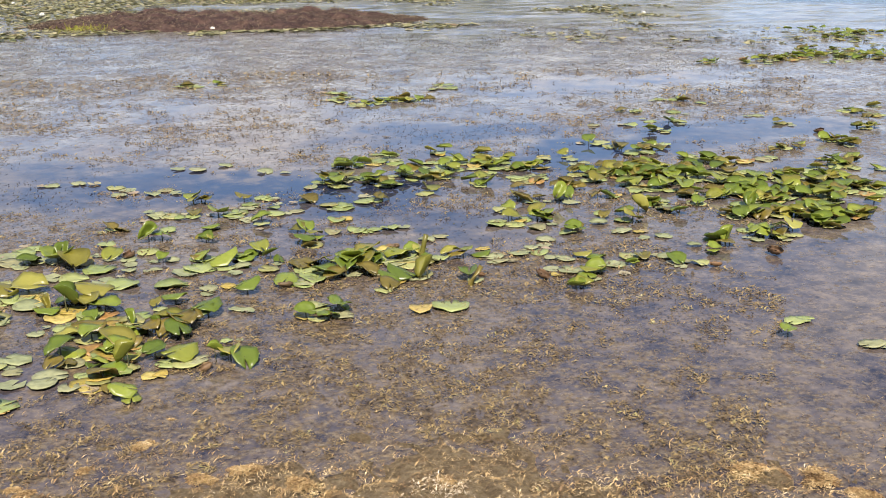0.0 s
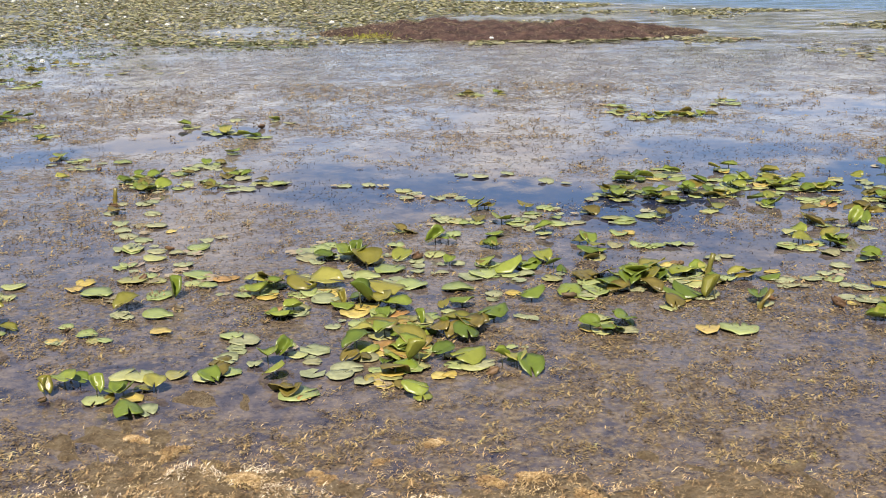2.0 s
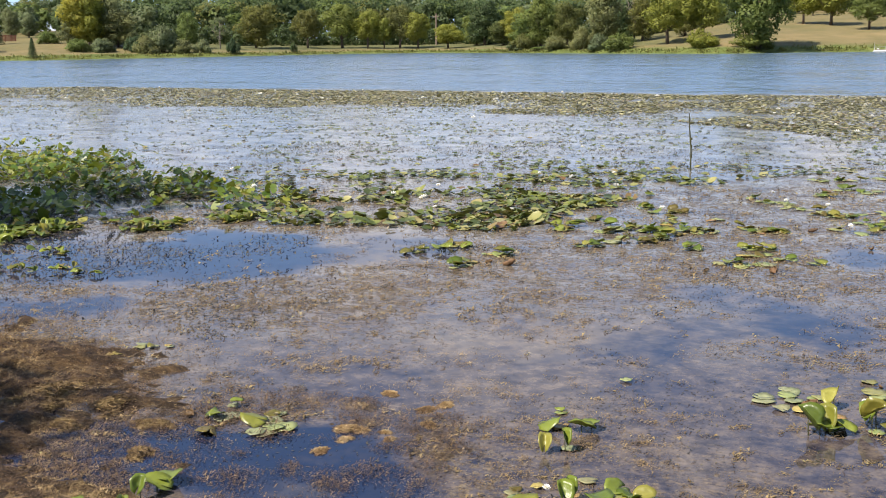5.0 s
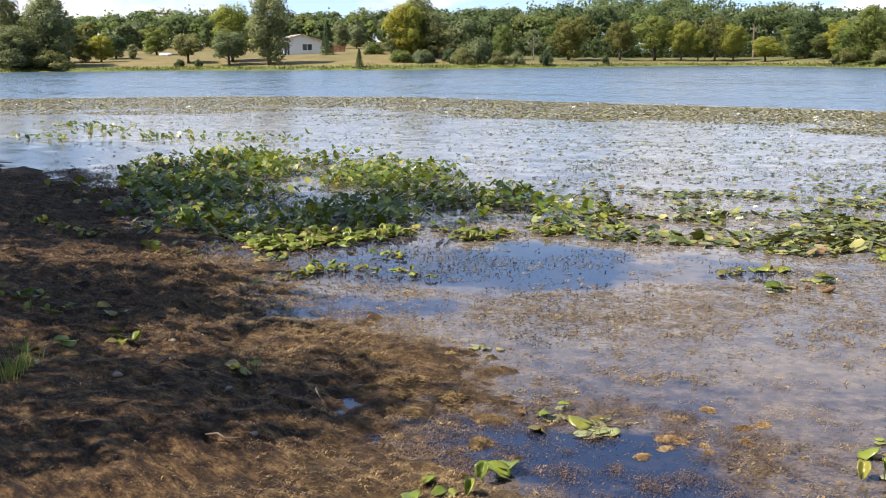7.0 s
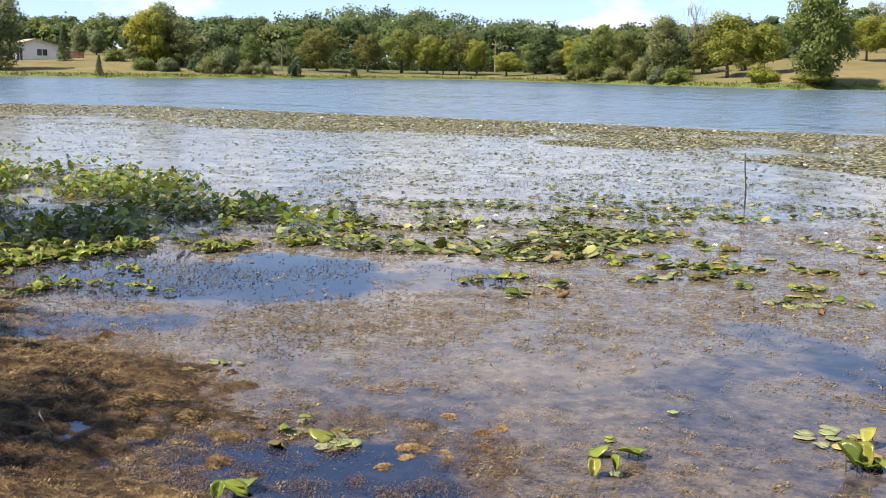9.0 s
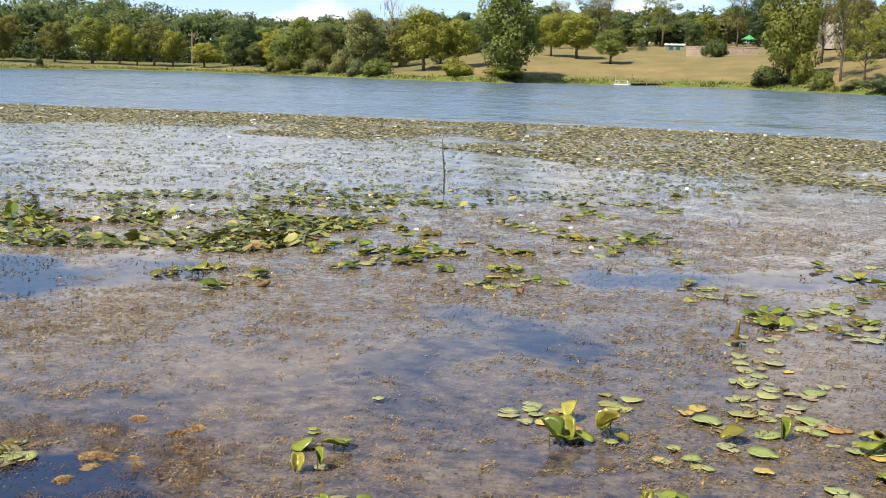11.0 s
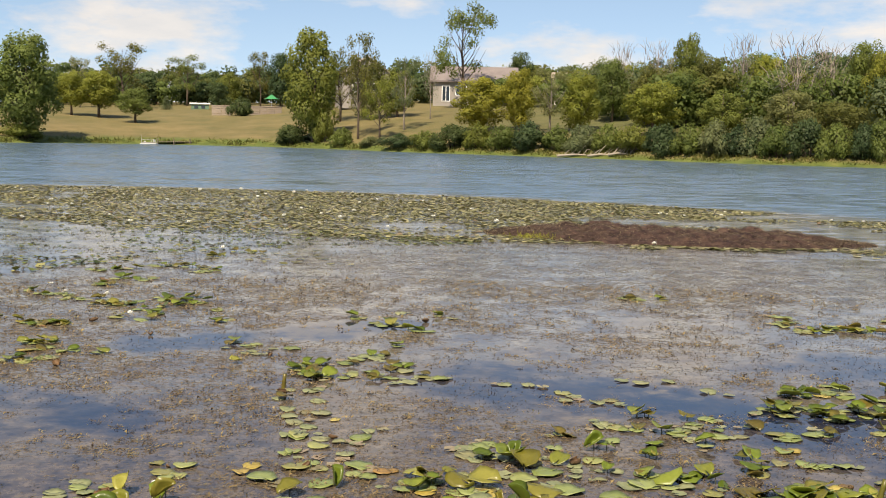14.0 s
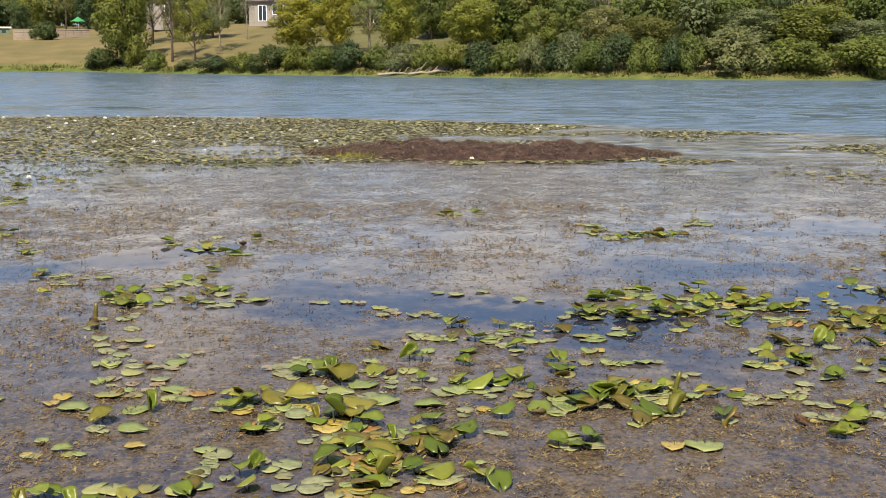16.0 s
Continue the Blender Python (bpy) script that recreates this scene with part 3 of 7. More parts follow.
def tree_shape(form, rng):
    """Trunk and crown, 10 m tall and 7 m across (bushes 4 by 6)."""
    if form == "bush":
        stems = merge([tube([(0.3 * math.cos(a), 0.3 * math.sin(a), -0.3), (0.8 * math.cos(a), 0.8 * math.sin(a), 1.4), (1.5 * math.cos(a), 1.5 * math.sin(a), 2.8)], [0.09, 0.06, 0.02], 5) for a in (0.3, 1.5, 2.9, 4.2, 5.4)])
        pts = []
        for k in range(15):
            a, q, rad = k * 2.4 + rng.random(), 2.5 * rng.random() ** 0.6, 0.55 + 0.75 * rng.random()
            z = 0.5 + (3.0 - 0.75 * q) * rng.random()
            pts.append(cards(rng, (q * math.cos(a), q * math.sin(a), z), (rad * 1.1, rad * 1.1, rad), int(270 * rad), 0.205, 0, 0.3))
        for k in range(26):
            a, q = k * 2.4, 2.2 * rng.random()
            pts.append(cards(rng, (q * math.cos(a), q * math.sin(a), 3.9 - 0.5 * q - 0.9 * rng.random()), (0.3, 0.3, 0.55), 24, 0.15, 0, 0.1))
        pts.append(cards(rng, (0, 0, 1.9), (2.2, 2.2, 1.8), 600, 0.24))
        return stems, np.concatenate(pts, 1)
    if form == "conifer":
        trunk = tube([(0, 0, -0.4), (0, 0, 5), (0, 0, 9.8)], [0.22, 0.13, 0.02], 7)
        pts = []
        for k in range(16):
            z = 0.9 + 8.9 * k / 16
            w = 3.3 * (1 - k / 16.5) ** 0.85 + 0.15
            for a in np.arange(0, 6.28, 6.28 / 7) + rng.random():
                pts.append(cards(rng, (w * 0.55 * math.cos(a), w * 0.55 * math.sin(a), z - w * 0.1), (w * 0.5, w * 0.5, 0.5), 60, 0.19, 0.4))
        return trunk, np.concatenate(pts, 1)
    if form == "bare":
        trunk = limbs(rng, 10, 5, 0.2, 14, 0.13, 1.5)
        twigs = []
        for k in range(90):
            a, q, z = k * 2.4, 0.2 + 1.9 * rng.random(), 4.0 + 5.0 * rng.random()
            p0 = (q * math.cos(a), q * math.sin(a), z)
            twigs.append(tube([p0, (p0[0] + 0.25 * rng.normal(), p0[1] + 0.25 * rng.normal(), z + 0.6), (p0[0] * 1.25 + 0.3 * rng.normal(), p0[1] * 1.25 + 0.3 * rng.normal(), z + 1.3)], [0.035, 0.025, 0.01], 4))
        pts = [cards(rng, (1.6 * math.cos(k * 2.4), 1.6 * math.sin(k * 2.4), 3.0 + 4.0 * rng.random()), (0.8, 0.8, 0.9), 45, 0.11, 0, 0.2) for k in range(14)]
        return merge([trunk] + twigs), np.concatenate(pts, 1)
    if form == "thin":
        trunk = limbs(rng, 10, 7, 0.22, 16, 0.17, 0.9)
        pts = [cards(rng, (2.6 * math.cos(a) * q, 2.6 * math.sin(a) * q, z), (0.9, 0.9, 0.8), 150, 0.15, 0, 0.2) for a, q, z in [(k * 2.4 + rng.random(), (0.35 + 0.75 * rng.random()), 3.2 + 6.6 * rng.random()) for k in range(24)]]
        return trunk, np.concatenate(pts, 1)
    wide, low, high, n = {"round": (3.6, 1.0, 9.6, 24), "lawn": (3.6, 2.7, 9.6, 22), "shade": (3.6, 2.4, 9.7, 26)}.get(form, (3.3, 0.9, 9.9, 26))
    trunk = limbs(rng, 10, 7, 0.16, 11, 0.24, 0.6)
    pts = []
    for k in range(n):
        f = (k + rng.random()) / n
        z = low + (high - low - 1.0) * f
        belly = math.sin(math.pi * min(max(0.12 + 0.80 * f, 0), 1)) ** (0.8 if form == "tall" else 0.55)
        q = wide * belly * (0.35 + 0.55 * rng.random())
        a = k * 2.4 + rng.random() * 1.2
        rad = 0.8 + 0.8 * rng.random()
        pts.append(cards(rng, (q * math.cos(a), q * math.sin(a), z + 0.4), (rad * 1.15, rad * 1.15, rad * 0.9), int((105 if form == "shade" else 270) * rad), 0.25 if form == "shade" else 0.215))
    pts.append(cards(rng, (0, 0, (low + high) / 2), (wide * 0.78, wide * 0.78, (high - low) * 0.46), 240 if form == "shade" else 1300, 0.235, 0, 0.6))
    return trunk, np.concatenate(pts, 1)


TREES = {}
TREE_LABEL = {
    "round": "broad tree with a rounded {} crown, far bank",
    "lawn": "round-crowned {} tree with a bare lower trunk on grass",
    "tall": "tall poplar-like tree with {} foliage by the water",
    "bush": "dense {} bush growing over the shoreline",
    "conifer": "upright {} evergreen tree on the far lawn",
    "shade": "leafy {} bank tree",
    "bare": "nearly bare pale tree with thin twigs and few {} leaves",
    "thin": "thin open tree with sparse {} leaves, bare limbs",
}
COLOUR = {"dark": "dark green", "mid": "mid-green", "yellow": "yellow-green", "olive": "olive", "gray": "grey-green", "near": "mid-green"}


def plant_tree(form, tone, x, y, h, w, turn, z=None):
    base_h = 4.0 if form == "bush" else 9.5
    base_w = {"bush": 5.6, "round": 6.9, "lawn": 6.9, "tall": 6.4, "conifer": 6.4, "thin": 5.8, "bare": 4.4, "shade": 5.9}[form]
    z = height(x, y) if z is None else z
    m = pose(x, y, z - 0.05, 0, 0, turn) @ Matrix.Diagonal((w / base_w, w / base_w, h / base_h, 1))
    which = (form, tone, int(turn) % 2)
    if which not in TREES:
        rng = np.random.default_rng(len(TREES) * 7 + 5)
        (tv, tf), leaves = tree_shape(form, rng)
        thing = new("bush" if form == "bush" else "tree")
        tagged(thing, TREE_LABEL[form].format(COLOUR[tone]), "bush" if form == "bush" else "tree", "trees and bushes of the far shore")
        part("trunk", mesh_from("trunk", tv, tf, BARK_PALE if form == "bare" or tone == "gray" and form == "thin" else BARK, True), None, thing)
        part("crown", crown_mesh("crown", leaves, FOLIAGE[tone]), None, thing)
        TREES[which] = thing
        thing.matrix_basis = m
        return thing
    keep = TREES[which]
    was = keep.scale.copy()
    keep.scale = (1, 1, 1)
    ob = copy_thing(keep, m)
    keep.scale = was
    return ob


for spot in (
    (-58.2, 147.8, 9, 3.9, 0), (9.1, 142.6, 7.8, 2.1, 37), (29.5, 127.3, 8.2, 3, 74), (33.4, 126.3, 8.3, 3.9, 111), (41, 120.4, 8.6, 3.9, 148), (41.2, 105.8, 9, 5.2, 185),
    (44.6, 106, 7.9, 4.3, 222),
):
    plant_tree("bare", "gray", *spot)
for spot in (
    (-142.7, 85.5, 1.1, 1.5, 259), (-141.2, 87.5, 1.1, 1.2, 296), (-118.9, 115.9, 2.3, 3.3, 333), (-110.3, 126.3, 2.2, 1.8, 10), (-107.7, 136.9, 1.5, 1, 47),
    (-16.9, 169.6, 2.9, 3.9, 84), (-7.6, 137.1, 2.3, 4.2, 121), (4.5, 120.4, 1.4, 3.5, 158), (9.9, 116.9, 2.5, 4.1, 195), (16.8, 110.9, 2.9, 3.9, 232),
    (27.2, 100.7, 2.7, 3.6, 269), (32.6, 95.9, 2.6, 3, 306), (37.1, 91.9, 3.4, 3.4, 343), (41, 89.8, 3, 3.2, 20),
):
    plant_tree("bush", "dark", *spot)
for spot in (
    (-151.7, 70.3, 2.7, 6.2, 57), (-154.8, 66.9, 3.4, 6.3, 94), (-121.2, 112.2, 2, 3.8, 131), (-120.6, 111.1, 1.9, 2.3, 168), (-116.8, 119.1, 4.1, 4.8, 205),
    (-116.9, 116, 2.4, 3.4, 242), (-115, 121, 2.1, 3.6, 279), (-113.1, 123.3, 2, 2.5, 316), (-75, 146.2, 0.9, 4.1, 353), (-62.5, 140.1, 3, 3, 30), (-67, 141.8, 2, 3.9, 67),
    (-59, 138, 2, 3, 104), (1.6, 124.9, 1.1, 2.5, 141), (34.2, 95.7, 3.2, 3.5, 178), (21.3, 106.7, 2.7, 3.6, 215), (31, 97.2, 3, 3, 252), (45.6, 88, 3.875, 6.6, 289),
):
    plant_tree("bush", "gray", *spot)
for spot in (
    (-135, 114.7, 2, 4, 326), (-123.1, 109.5, 2, 3.6, 3), (-69.6, 143.7, 0.5, 4, 40), (-55.7, 136.7, 2.2, 4.1, 77), (-37.6, 133.7, 2, 5.5, 114), (-1.5, 129.4, 2.1, 2.7, 151),
    (-3.9, 133.9, 4, 2.7, 188), (7.2, 119, 1.8, 3.5, 225), (12.3, 115, 2.7, 3.8, 262), (14.5, 112.7, 2.6, 3.4, 299), (19.2, 108.6, 2.5, 3.3, 336), (23.3, 104.8, 2.8, 3.2, 13),
    (25.2, 102.8, 2.8, 3.5, 50), (29.2, 98.6, 2.9, 3.4, 87), (35.3, 93.5, 3, 3.3, 124), (39.1, 90.8, 3.1, 3.2, 161), (42.2, 89.1, 3.5, 3.2, 198), (56.6, 85.6, 3.125, 7.8, 235),
    (50.2, 86.9, 2.875, 6.8, 272),
):
    plant_tree("bush", "mid", *spot)
for spot in (
    (-73.7, 145.6, 2.4, 3.7, 309),
):
    plant_tree("bush", "olive", *spot)
for spot in (
    (-44.4, 133.5, 2.3, 4.2, 346), (-16.3, 176.4, 1, 2.3, 23),
):
    plant_tree("bush", "yellow", *spot)
for spot in (
    (-142.5, 111.6, 5.4, 2.4, 60), (-120.4, 99.7, 2.5, 1.3, 97),
):
    plant_tree("conifer", "dark", *spot)
for spot in (
    (-30.3, 186, 2.2, 2.1, 134),
):
    plant_tree("conifer", "gray", *spot)
for spot in (
    (-146.3, 89.1, 4.2, 4.8, 171), (-139.2, 91.4, 4.6, 5.3, 208),
):
    plant_tree("lawn", "gray", *spot)
for spot in (
    (-111.1, 154, 7.1, 6.2, 245), (-30, 158.7, 4.6, 4.6, 282),
):
    plant_tree("lawn", "mid", *spot)
for spot in (
    (-113.2, 147.5, 5.9, 4.6, 319), (-102.5, 158, 7, 4.7, 356),
):
    plant_tree("lawn", "olive", *spot)
for spot in (
    (-106.4, 154.4, 5.9, 4.1, 33), (-104.4, 156.2, 4.9, 3, 70), (-99.2, 158.2, 5.6, 4.1, 107), (-92.5, 156.4, 3.8, 4.7, 144), (-50.3, 139.1, 7.7, 5.7, 181),
    (-46.6, 141.9, 6.2, 4.9, 218), (-40.3, 166.3, 5.9, 4.7, 255), (-36.2, 164.8, 6.5, 6, 292), (28.5, 109.2, 5.3, 5.1, 329),
):
    plant_tree("lawn", "yellow", *spot)
for spot in (
    (-162.7, 86.4, 3.5, 3.8, 6), (-87.5, 159.1, 7, 5.6, 43), (-22.5, 189, 4.1, 3.6, 80), (-12.7, 195, 8.9, 5.2, 117), (24.8, 175.1, 7.3, 3.9, 154), (58, 111.9, 8.1, 7.3, 191),
    (69.9, 104.6, 5.9, 8.1, 228),
):
    plant_tree("round", "dark", *spot)
for spot in (
    (-159.2, 71.2, 6.3, 4.3, 265), (-154.6, 124.1, 4.7, 3.1, 302), (-152.2, 125.6, 3.9, 2.9, 339), (-129.4, 114, 3.7, 2.9, 16), (-125.6, 119.1, 5.1, 5.3, 53),
    (38.3, 99.6, 4.6, 4.5, 90), (51.9, 97.1, 3.6, 6.4, 127), (59.4, 91.7, 3.5, 7, 164), (-154.5, 66.8, 5.6, 6.5, 201),
):
    plant_tree("round", "gray", *spot)
for spot in (
    (-167.9, 96.5, 4.8, 4.8, 238), (-120.2, 127.7, 5.3, 3.3, 275), (-22, 200.7, 5.6, 4.2, 312), (28.3, 126, 6.9, 4, 349), (37, 127.8, 9.1, 4.1, 26), (33.8, 116.2, 5.8, 4.4, 63),
    (33.9, 104.4, 4.6, 4.1, 100), (51.3, 113.7, 7.9, 3.9, 137), (69.2, 112.8, 6.2, 8.5, 174), (56, 94.4, 4.3, 7, 211),
):
    plant_tree("round", "mid", *spot)
for spot in (
    (-159.2, 77.1, 5.3, 4.2, 248), (-116.8, 139.2, 6.3, 5.2, 285), (-82.1, 155.4, 3.5, 5.2, 322), (-67.8, 147, 5.9, 4.3, 359), (-56.5, 146.4, 5.7, 4.2, 36),
    (-51.2, 148.1, 4.1, 3.9, 73), (-27.4, 209.1, 4.5, 4.2, 110), (-36.3, 211.7, 4.5, 5.3, 147), (36.3, 116.8, 7.2, 3.9, 184), (41.9, 97.2, 3.6, 4.8, 221),
    (31, 118.9, 6.2, 4.3, 258), (53.5, 110, 6.8, 7.5, 295), (62.1, 110.7, 5.7, 8.2, 332),
):
    plant_tree("round", "olive", *spot)
for spot in (
    (-156.8, 80.9, 4, 3.9, 9), (-79.3, 154.2, 5.2, 4.3, 46), (13.5, 124.8, 6, 6.2, 83), (23.4, 118.6, 6.1, 4.4, 120), (41.9, 115, 6.9, 4, 157), (48.8, 103.7, 7, 3.6, 194),
):
    plant_tree("round", "yellow", *spot)
for spot in (
    (-158.1, 66.9, 10.3, 4.7, 231), (-154.3, 71.7, 9.8, 6.8, 268), (-159.6, 87.5, 2.2, 1.8, 305), (-135.1, 95.3, 9.9, 6.1, 342), (-126.6, 118.9, 6.7, 4.7, 19),
    (-129.6, 118.9, 8.6, 6.6, 56), (-60.6, 143.2, 7.6, 5.5, 93),
):
    plant_tree("tall", "gray", *spot)
for spot in (
    (-90.2, 161.5, 5.5, 5, 130), (-73.6, 147.7, 5.4, 5.7, 167), (-71.7, 146.8, 7.1, 4.7, 204), (-37.7, 134.2, 11.3, 7.7, 241), (-5, 135.3, 12.6, 6.4, 278),
):
    plant_tree("tall", "mid", *spot)
for spot in (
    (-158, 79, 3.7, 3.3, 315),
):
    plant_tree("tall", "olive", *spot)
for spot in (
    (-143.8, 95, 7.9, 5.5, 352), (-127.7, 115.9, 7.6, 5.5, 29), (-129, 115, 7.3, 5.1, 66), (17.6, 123.6, 6.4, 3.8, 103),
):
    plant_tree("tall", "yellow", *spot)
for spot in (
    (-116.7, 130.9, 4.3, 2.8, 140), (-44.9, 191.1, 7.7, 3.9, 177), (5.5, 132.6, 7.8, 3, 214), (20.2, 119, 6.3, 4.2, 251),
):
    plant_tree("thin", "gray", *spot)
for spot in (
    (-29.3, 201.5, 8.3, 5.8, 288), (14.6, 160.1, 13.9, 7.8, 325),
):
    plant_tree("thin", "mid", *spot)
for spot in (
    (-38.1, 190.5, 10, 7.3, 2), (-16.5, 198, 8.6, 4.5, 39), (0.2, 131.4, 11.5, 4.3, 76),
):
    plant_tree("thin", "olive", *spot)
for spot in (
    (2.6, 127, 6.1, 3.9, 113),
):
    plant_tree("thin", "yellow", *spot)


for form, tone, *spot in (("thin", "olive", -2.2, 151, 8.3, 5.6, 40), ("round", "olive", 1.8, 149, 7.4, 4.6, 95), ("round", "mid", 5.2, 147, 6.2, 4.4, 150)):
    plant_tree(form, tone, *spot)


def far_wood():
    """The continuous wood behind the lawns, too far and thick to count."""
    rng = np.random.default_rng(77)
    tones = ("mid", "dark", "gray", "olive", "yellow")
    pts = {tone: [] for tone in tones}
    for az in np.arange(-74, 38, 0.42):
        for row in range(3):
            b = az + rng.random() * 2 - 1
            tone = str(rng.choice(tones, p=[0.34, 0.14, 0.20, 0.18, 0.14] if b > 5 else [0.16, 0.66, 0.08, 0.10, 0.0]))
            back = np.interp(b, [-80, -50, -45, -22, -16, 2, 8, 14, 60], [52, 56, 28, 22, 60, 70, 46, 16, 14]) + row * 15 + rng.random() * 12
            r = float(np.interp(b, AZ, SHORE) + back)
            x, y = CX + r * math.sin(radians(b)), CY + r * math.cos(radians(b))
            top = float(np.interp(b, [-80, -64, -59, -54, -48, -42, -38, -36, -33, -30, -27, -24, -16, -12, -8, -4, 2, 10, 20, 30, 60], [1.9, 1.95, 2.2, 2.05, 2.1, 2.3, 2.75, 2.8, 2.5, 2.3, 1.95, 2.15, 2.6, 2.9, 2.75, 3.0, 3.2, 3.4, 3.8, 4.0, 4.0]))
            top *= 0.78 + 0.10 * row + 0.16 * rng.random()
            z0 = float(hill(b, r))
            h = max(1.9 + r * math.tan(radians(top)) - z0, 3.0)
            w = h * (0.5 + 0.25 * rng.random()) + 0.9
            pts[tone].append(cards(rng, (x, y, z0 + h * 0.48), (w * 0.5, w * 0.5, h * 0.47), 460 if b > 5 else 220, 0.29 if b > 5 else 0.46, 0, 0.6))
            for _ in range(4):
                c3 = (x + rng.normal() * w * 0.24, y + rng.normal() * w * 0.24 - w * 0.1, z0 + h * (0.5 + 0.38 * rng.random()))
                pts[tone].append(cards(rng, c3, (w * 0.26, w * 0.26, h * 0.12), 120 if b > 5 else 70, 0.25 if b > 5 else 0.4))
    # low dark growth that closes the wood's edge down to the ground
    for az in np.arange(-47, -17, 0.36):
        r = float(np.interp(az, AZ, SHORE) + np.interp(az, [-47, -43, -22, -17], [40, 24, 19, 40]) + rng.random() * 5)
        x, y = CX + r * math.sin(radians(az)), CY + r * math.cos(radians(az))
        h = 2.2 + 1.8 * rng.random()
        pts["dark"].append(cards(rng, (x, y, float(hill(az, r)) + h * 0.42), (1.1, 1.1, h * 0.52), 210, 0.30, 0, 0.5))
    for tone in tones:
        leaves = np.concatenate(pts[tone], 1)
        tagged(new("far_wood", crown_mesh("far_wood", leaves, FOLIAGE[tone])), f"far {COLOUR[tone]} woodland rising behind the shore", "woodland", kind="stuff")


far_wood()


def shore_grass():
    """Rank green grass and reeds along the far waterline."""
    rng = np.random.default_rng(5)
    n = 15000
    az = rng.uniform(-72, 48, n)
    r = np.interp(az, AZ, SHORE) + rng.exponential(0.8, n) + 0.15
    x, y = CX + r * np.sin(np.radians(az)), CY + r * np.cos(np.radians(az))
    z = ground_z(x, y)
    h = (0.06 + 0.2 * rng.random(n)) * (0.5 + fbm(x * 0.3, y * 0.3, 2, 9))
    wdt = 0.07 + 0.1 * rng.random(n)
    a = rng.uniform(0, 6.28, n)
    dx, dy = np.cos(a) * wdt, np.sin(a) * wdt
    lean = rng.normal(size=(n, 2)) * 0.15
    v = np.stack([np.stack([x - dx, y - dy, z - 0.1], -1), np.stack([x + dx, y + dy, z - 0.1], -1), np.stack([x + lean[:, 0], y + lean[:, 1], z + h], -1)], 1).reshape(-1, 3)
    tagged(new("shore_grass", mesh_from("shore_grass", v, np.arange(3 * n).reshape(-1, 3), FOLIAGE["olive"])), "rank green grass along the far waterline", "grass", kind="stuff")


shore_grass()

# five trees on the near bank, beside the camera's stand, that shade the mud and the lily bed
for tx, ty, th, tw, tt in ((-6.9, -1.3, 6.5, 2.1, 62), (-10.0, -1.25, 6.8, 4.2, 44), (-14.7, 0.9, 12.5, 4.8, 20), (-19.6, -0.6, 11.5, 9.0, 75), (-27.0, 1.0, 12.0, 9.5, 130)):
    shade = plant_tree("shade", "near", tx, ty, th, tw, tt)
    tagged(shade, "leafy bank tree shading the muddy shore", "tree", "trees of the near bank")

# ---- houses and things of the far shore ----
SIDING = plain("pale_siding", (0.72, 0.71, 0.68), 0.6, 3, 0.08)
BEIGE = plain("beige_siding", (0.27, 0.245, 0.215), 0.7, 3, 0.12)
ROOF = plain("shingle_roof", (0.19, 0.16, 0.15), 0.85, 5, 0.3, relief=0.02)
ROOF_TAN = plain("shingle_roof_tan", (0.33, 0.27, 0.21), 0.85, 5, 0.3, relief=0.02)
WHITE = plain("white_paint", (0.80, 0.80, 0.78), 0.5, 4, 0.08)
STONE = plain("tan_block_wall", (0.29, 0.235, 0.185), 0.9, 4, 0.3, relief=0.02)
DECK = plain("red_brown_deck", (0.16, 0.055, 0.035), 0.8, 6, 0.3)
POLE = plain("weathered_pole", (0.15, 0.115, 0.085), 0.9, 9, 0.3)
GREEN_CLOTH = plain("green_cloth", (0.03, 0.22, 0.08), 0.8, 5, 0.2)
SHED_GREEN = plain("shed_green", (0.10, 0.17, 0.11), 0.7, 5, 0.2)
RAIL = plain("weathered_rail", (0.42, 0.42, 0.40), 0.5, 9, 0.2)
HULL = plain("chalky_white_hull", (0.46, 0.46, 0.43), 0.7, 5, 0.25)
DRIFT = plain("bleached_wood", (0.29, 0.25, 0.195), 0.9, 12, 0.3, relief=0.01)
glass_nodes = Nodes("dark_window_glass")
GLASS = glass_nodes.set((0.02, 0.025, 0.03), 0.08, 0.6)


def place_at(az, r):
    x, y = CX + r * math.sin(radians(az)), CY + r * math.cos(radians(az))
    return x, y, height(x, y)


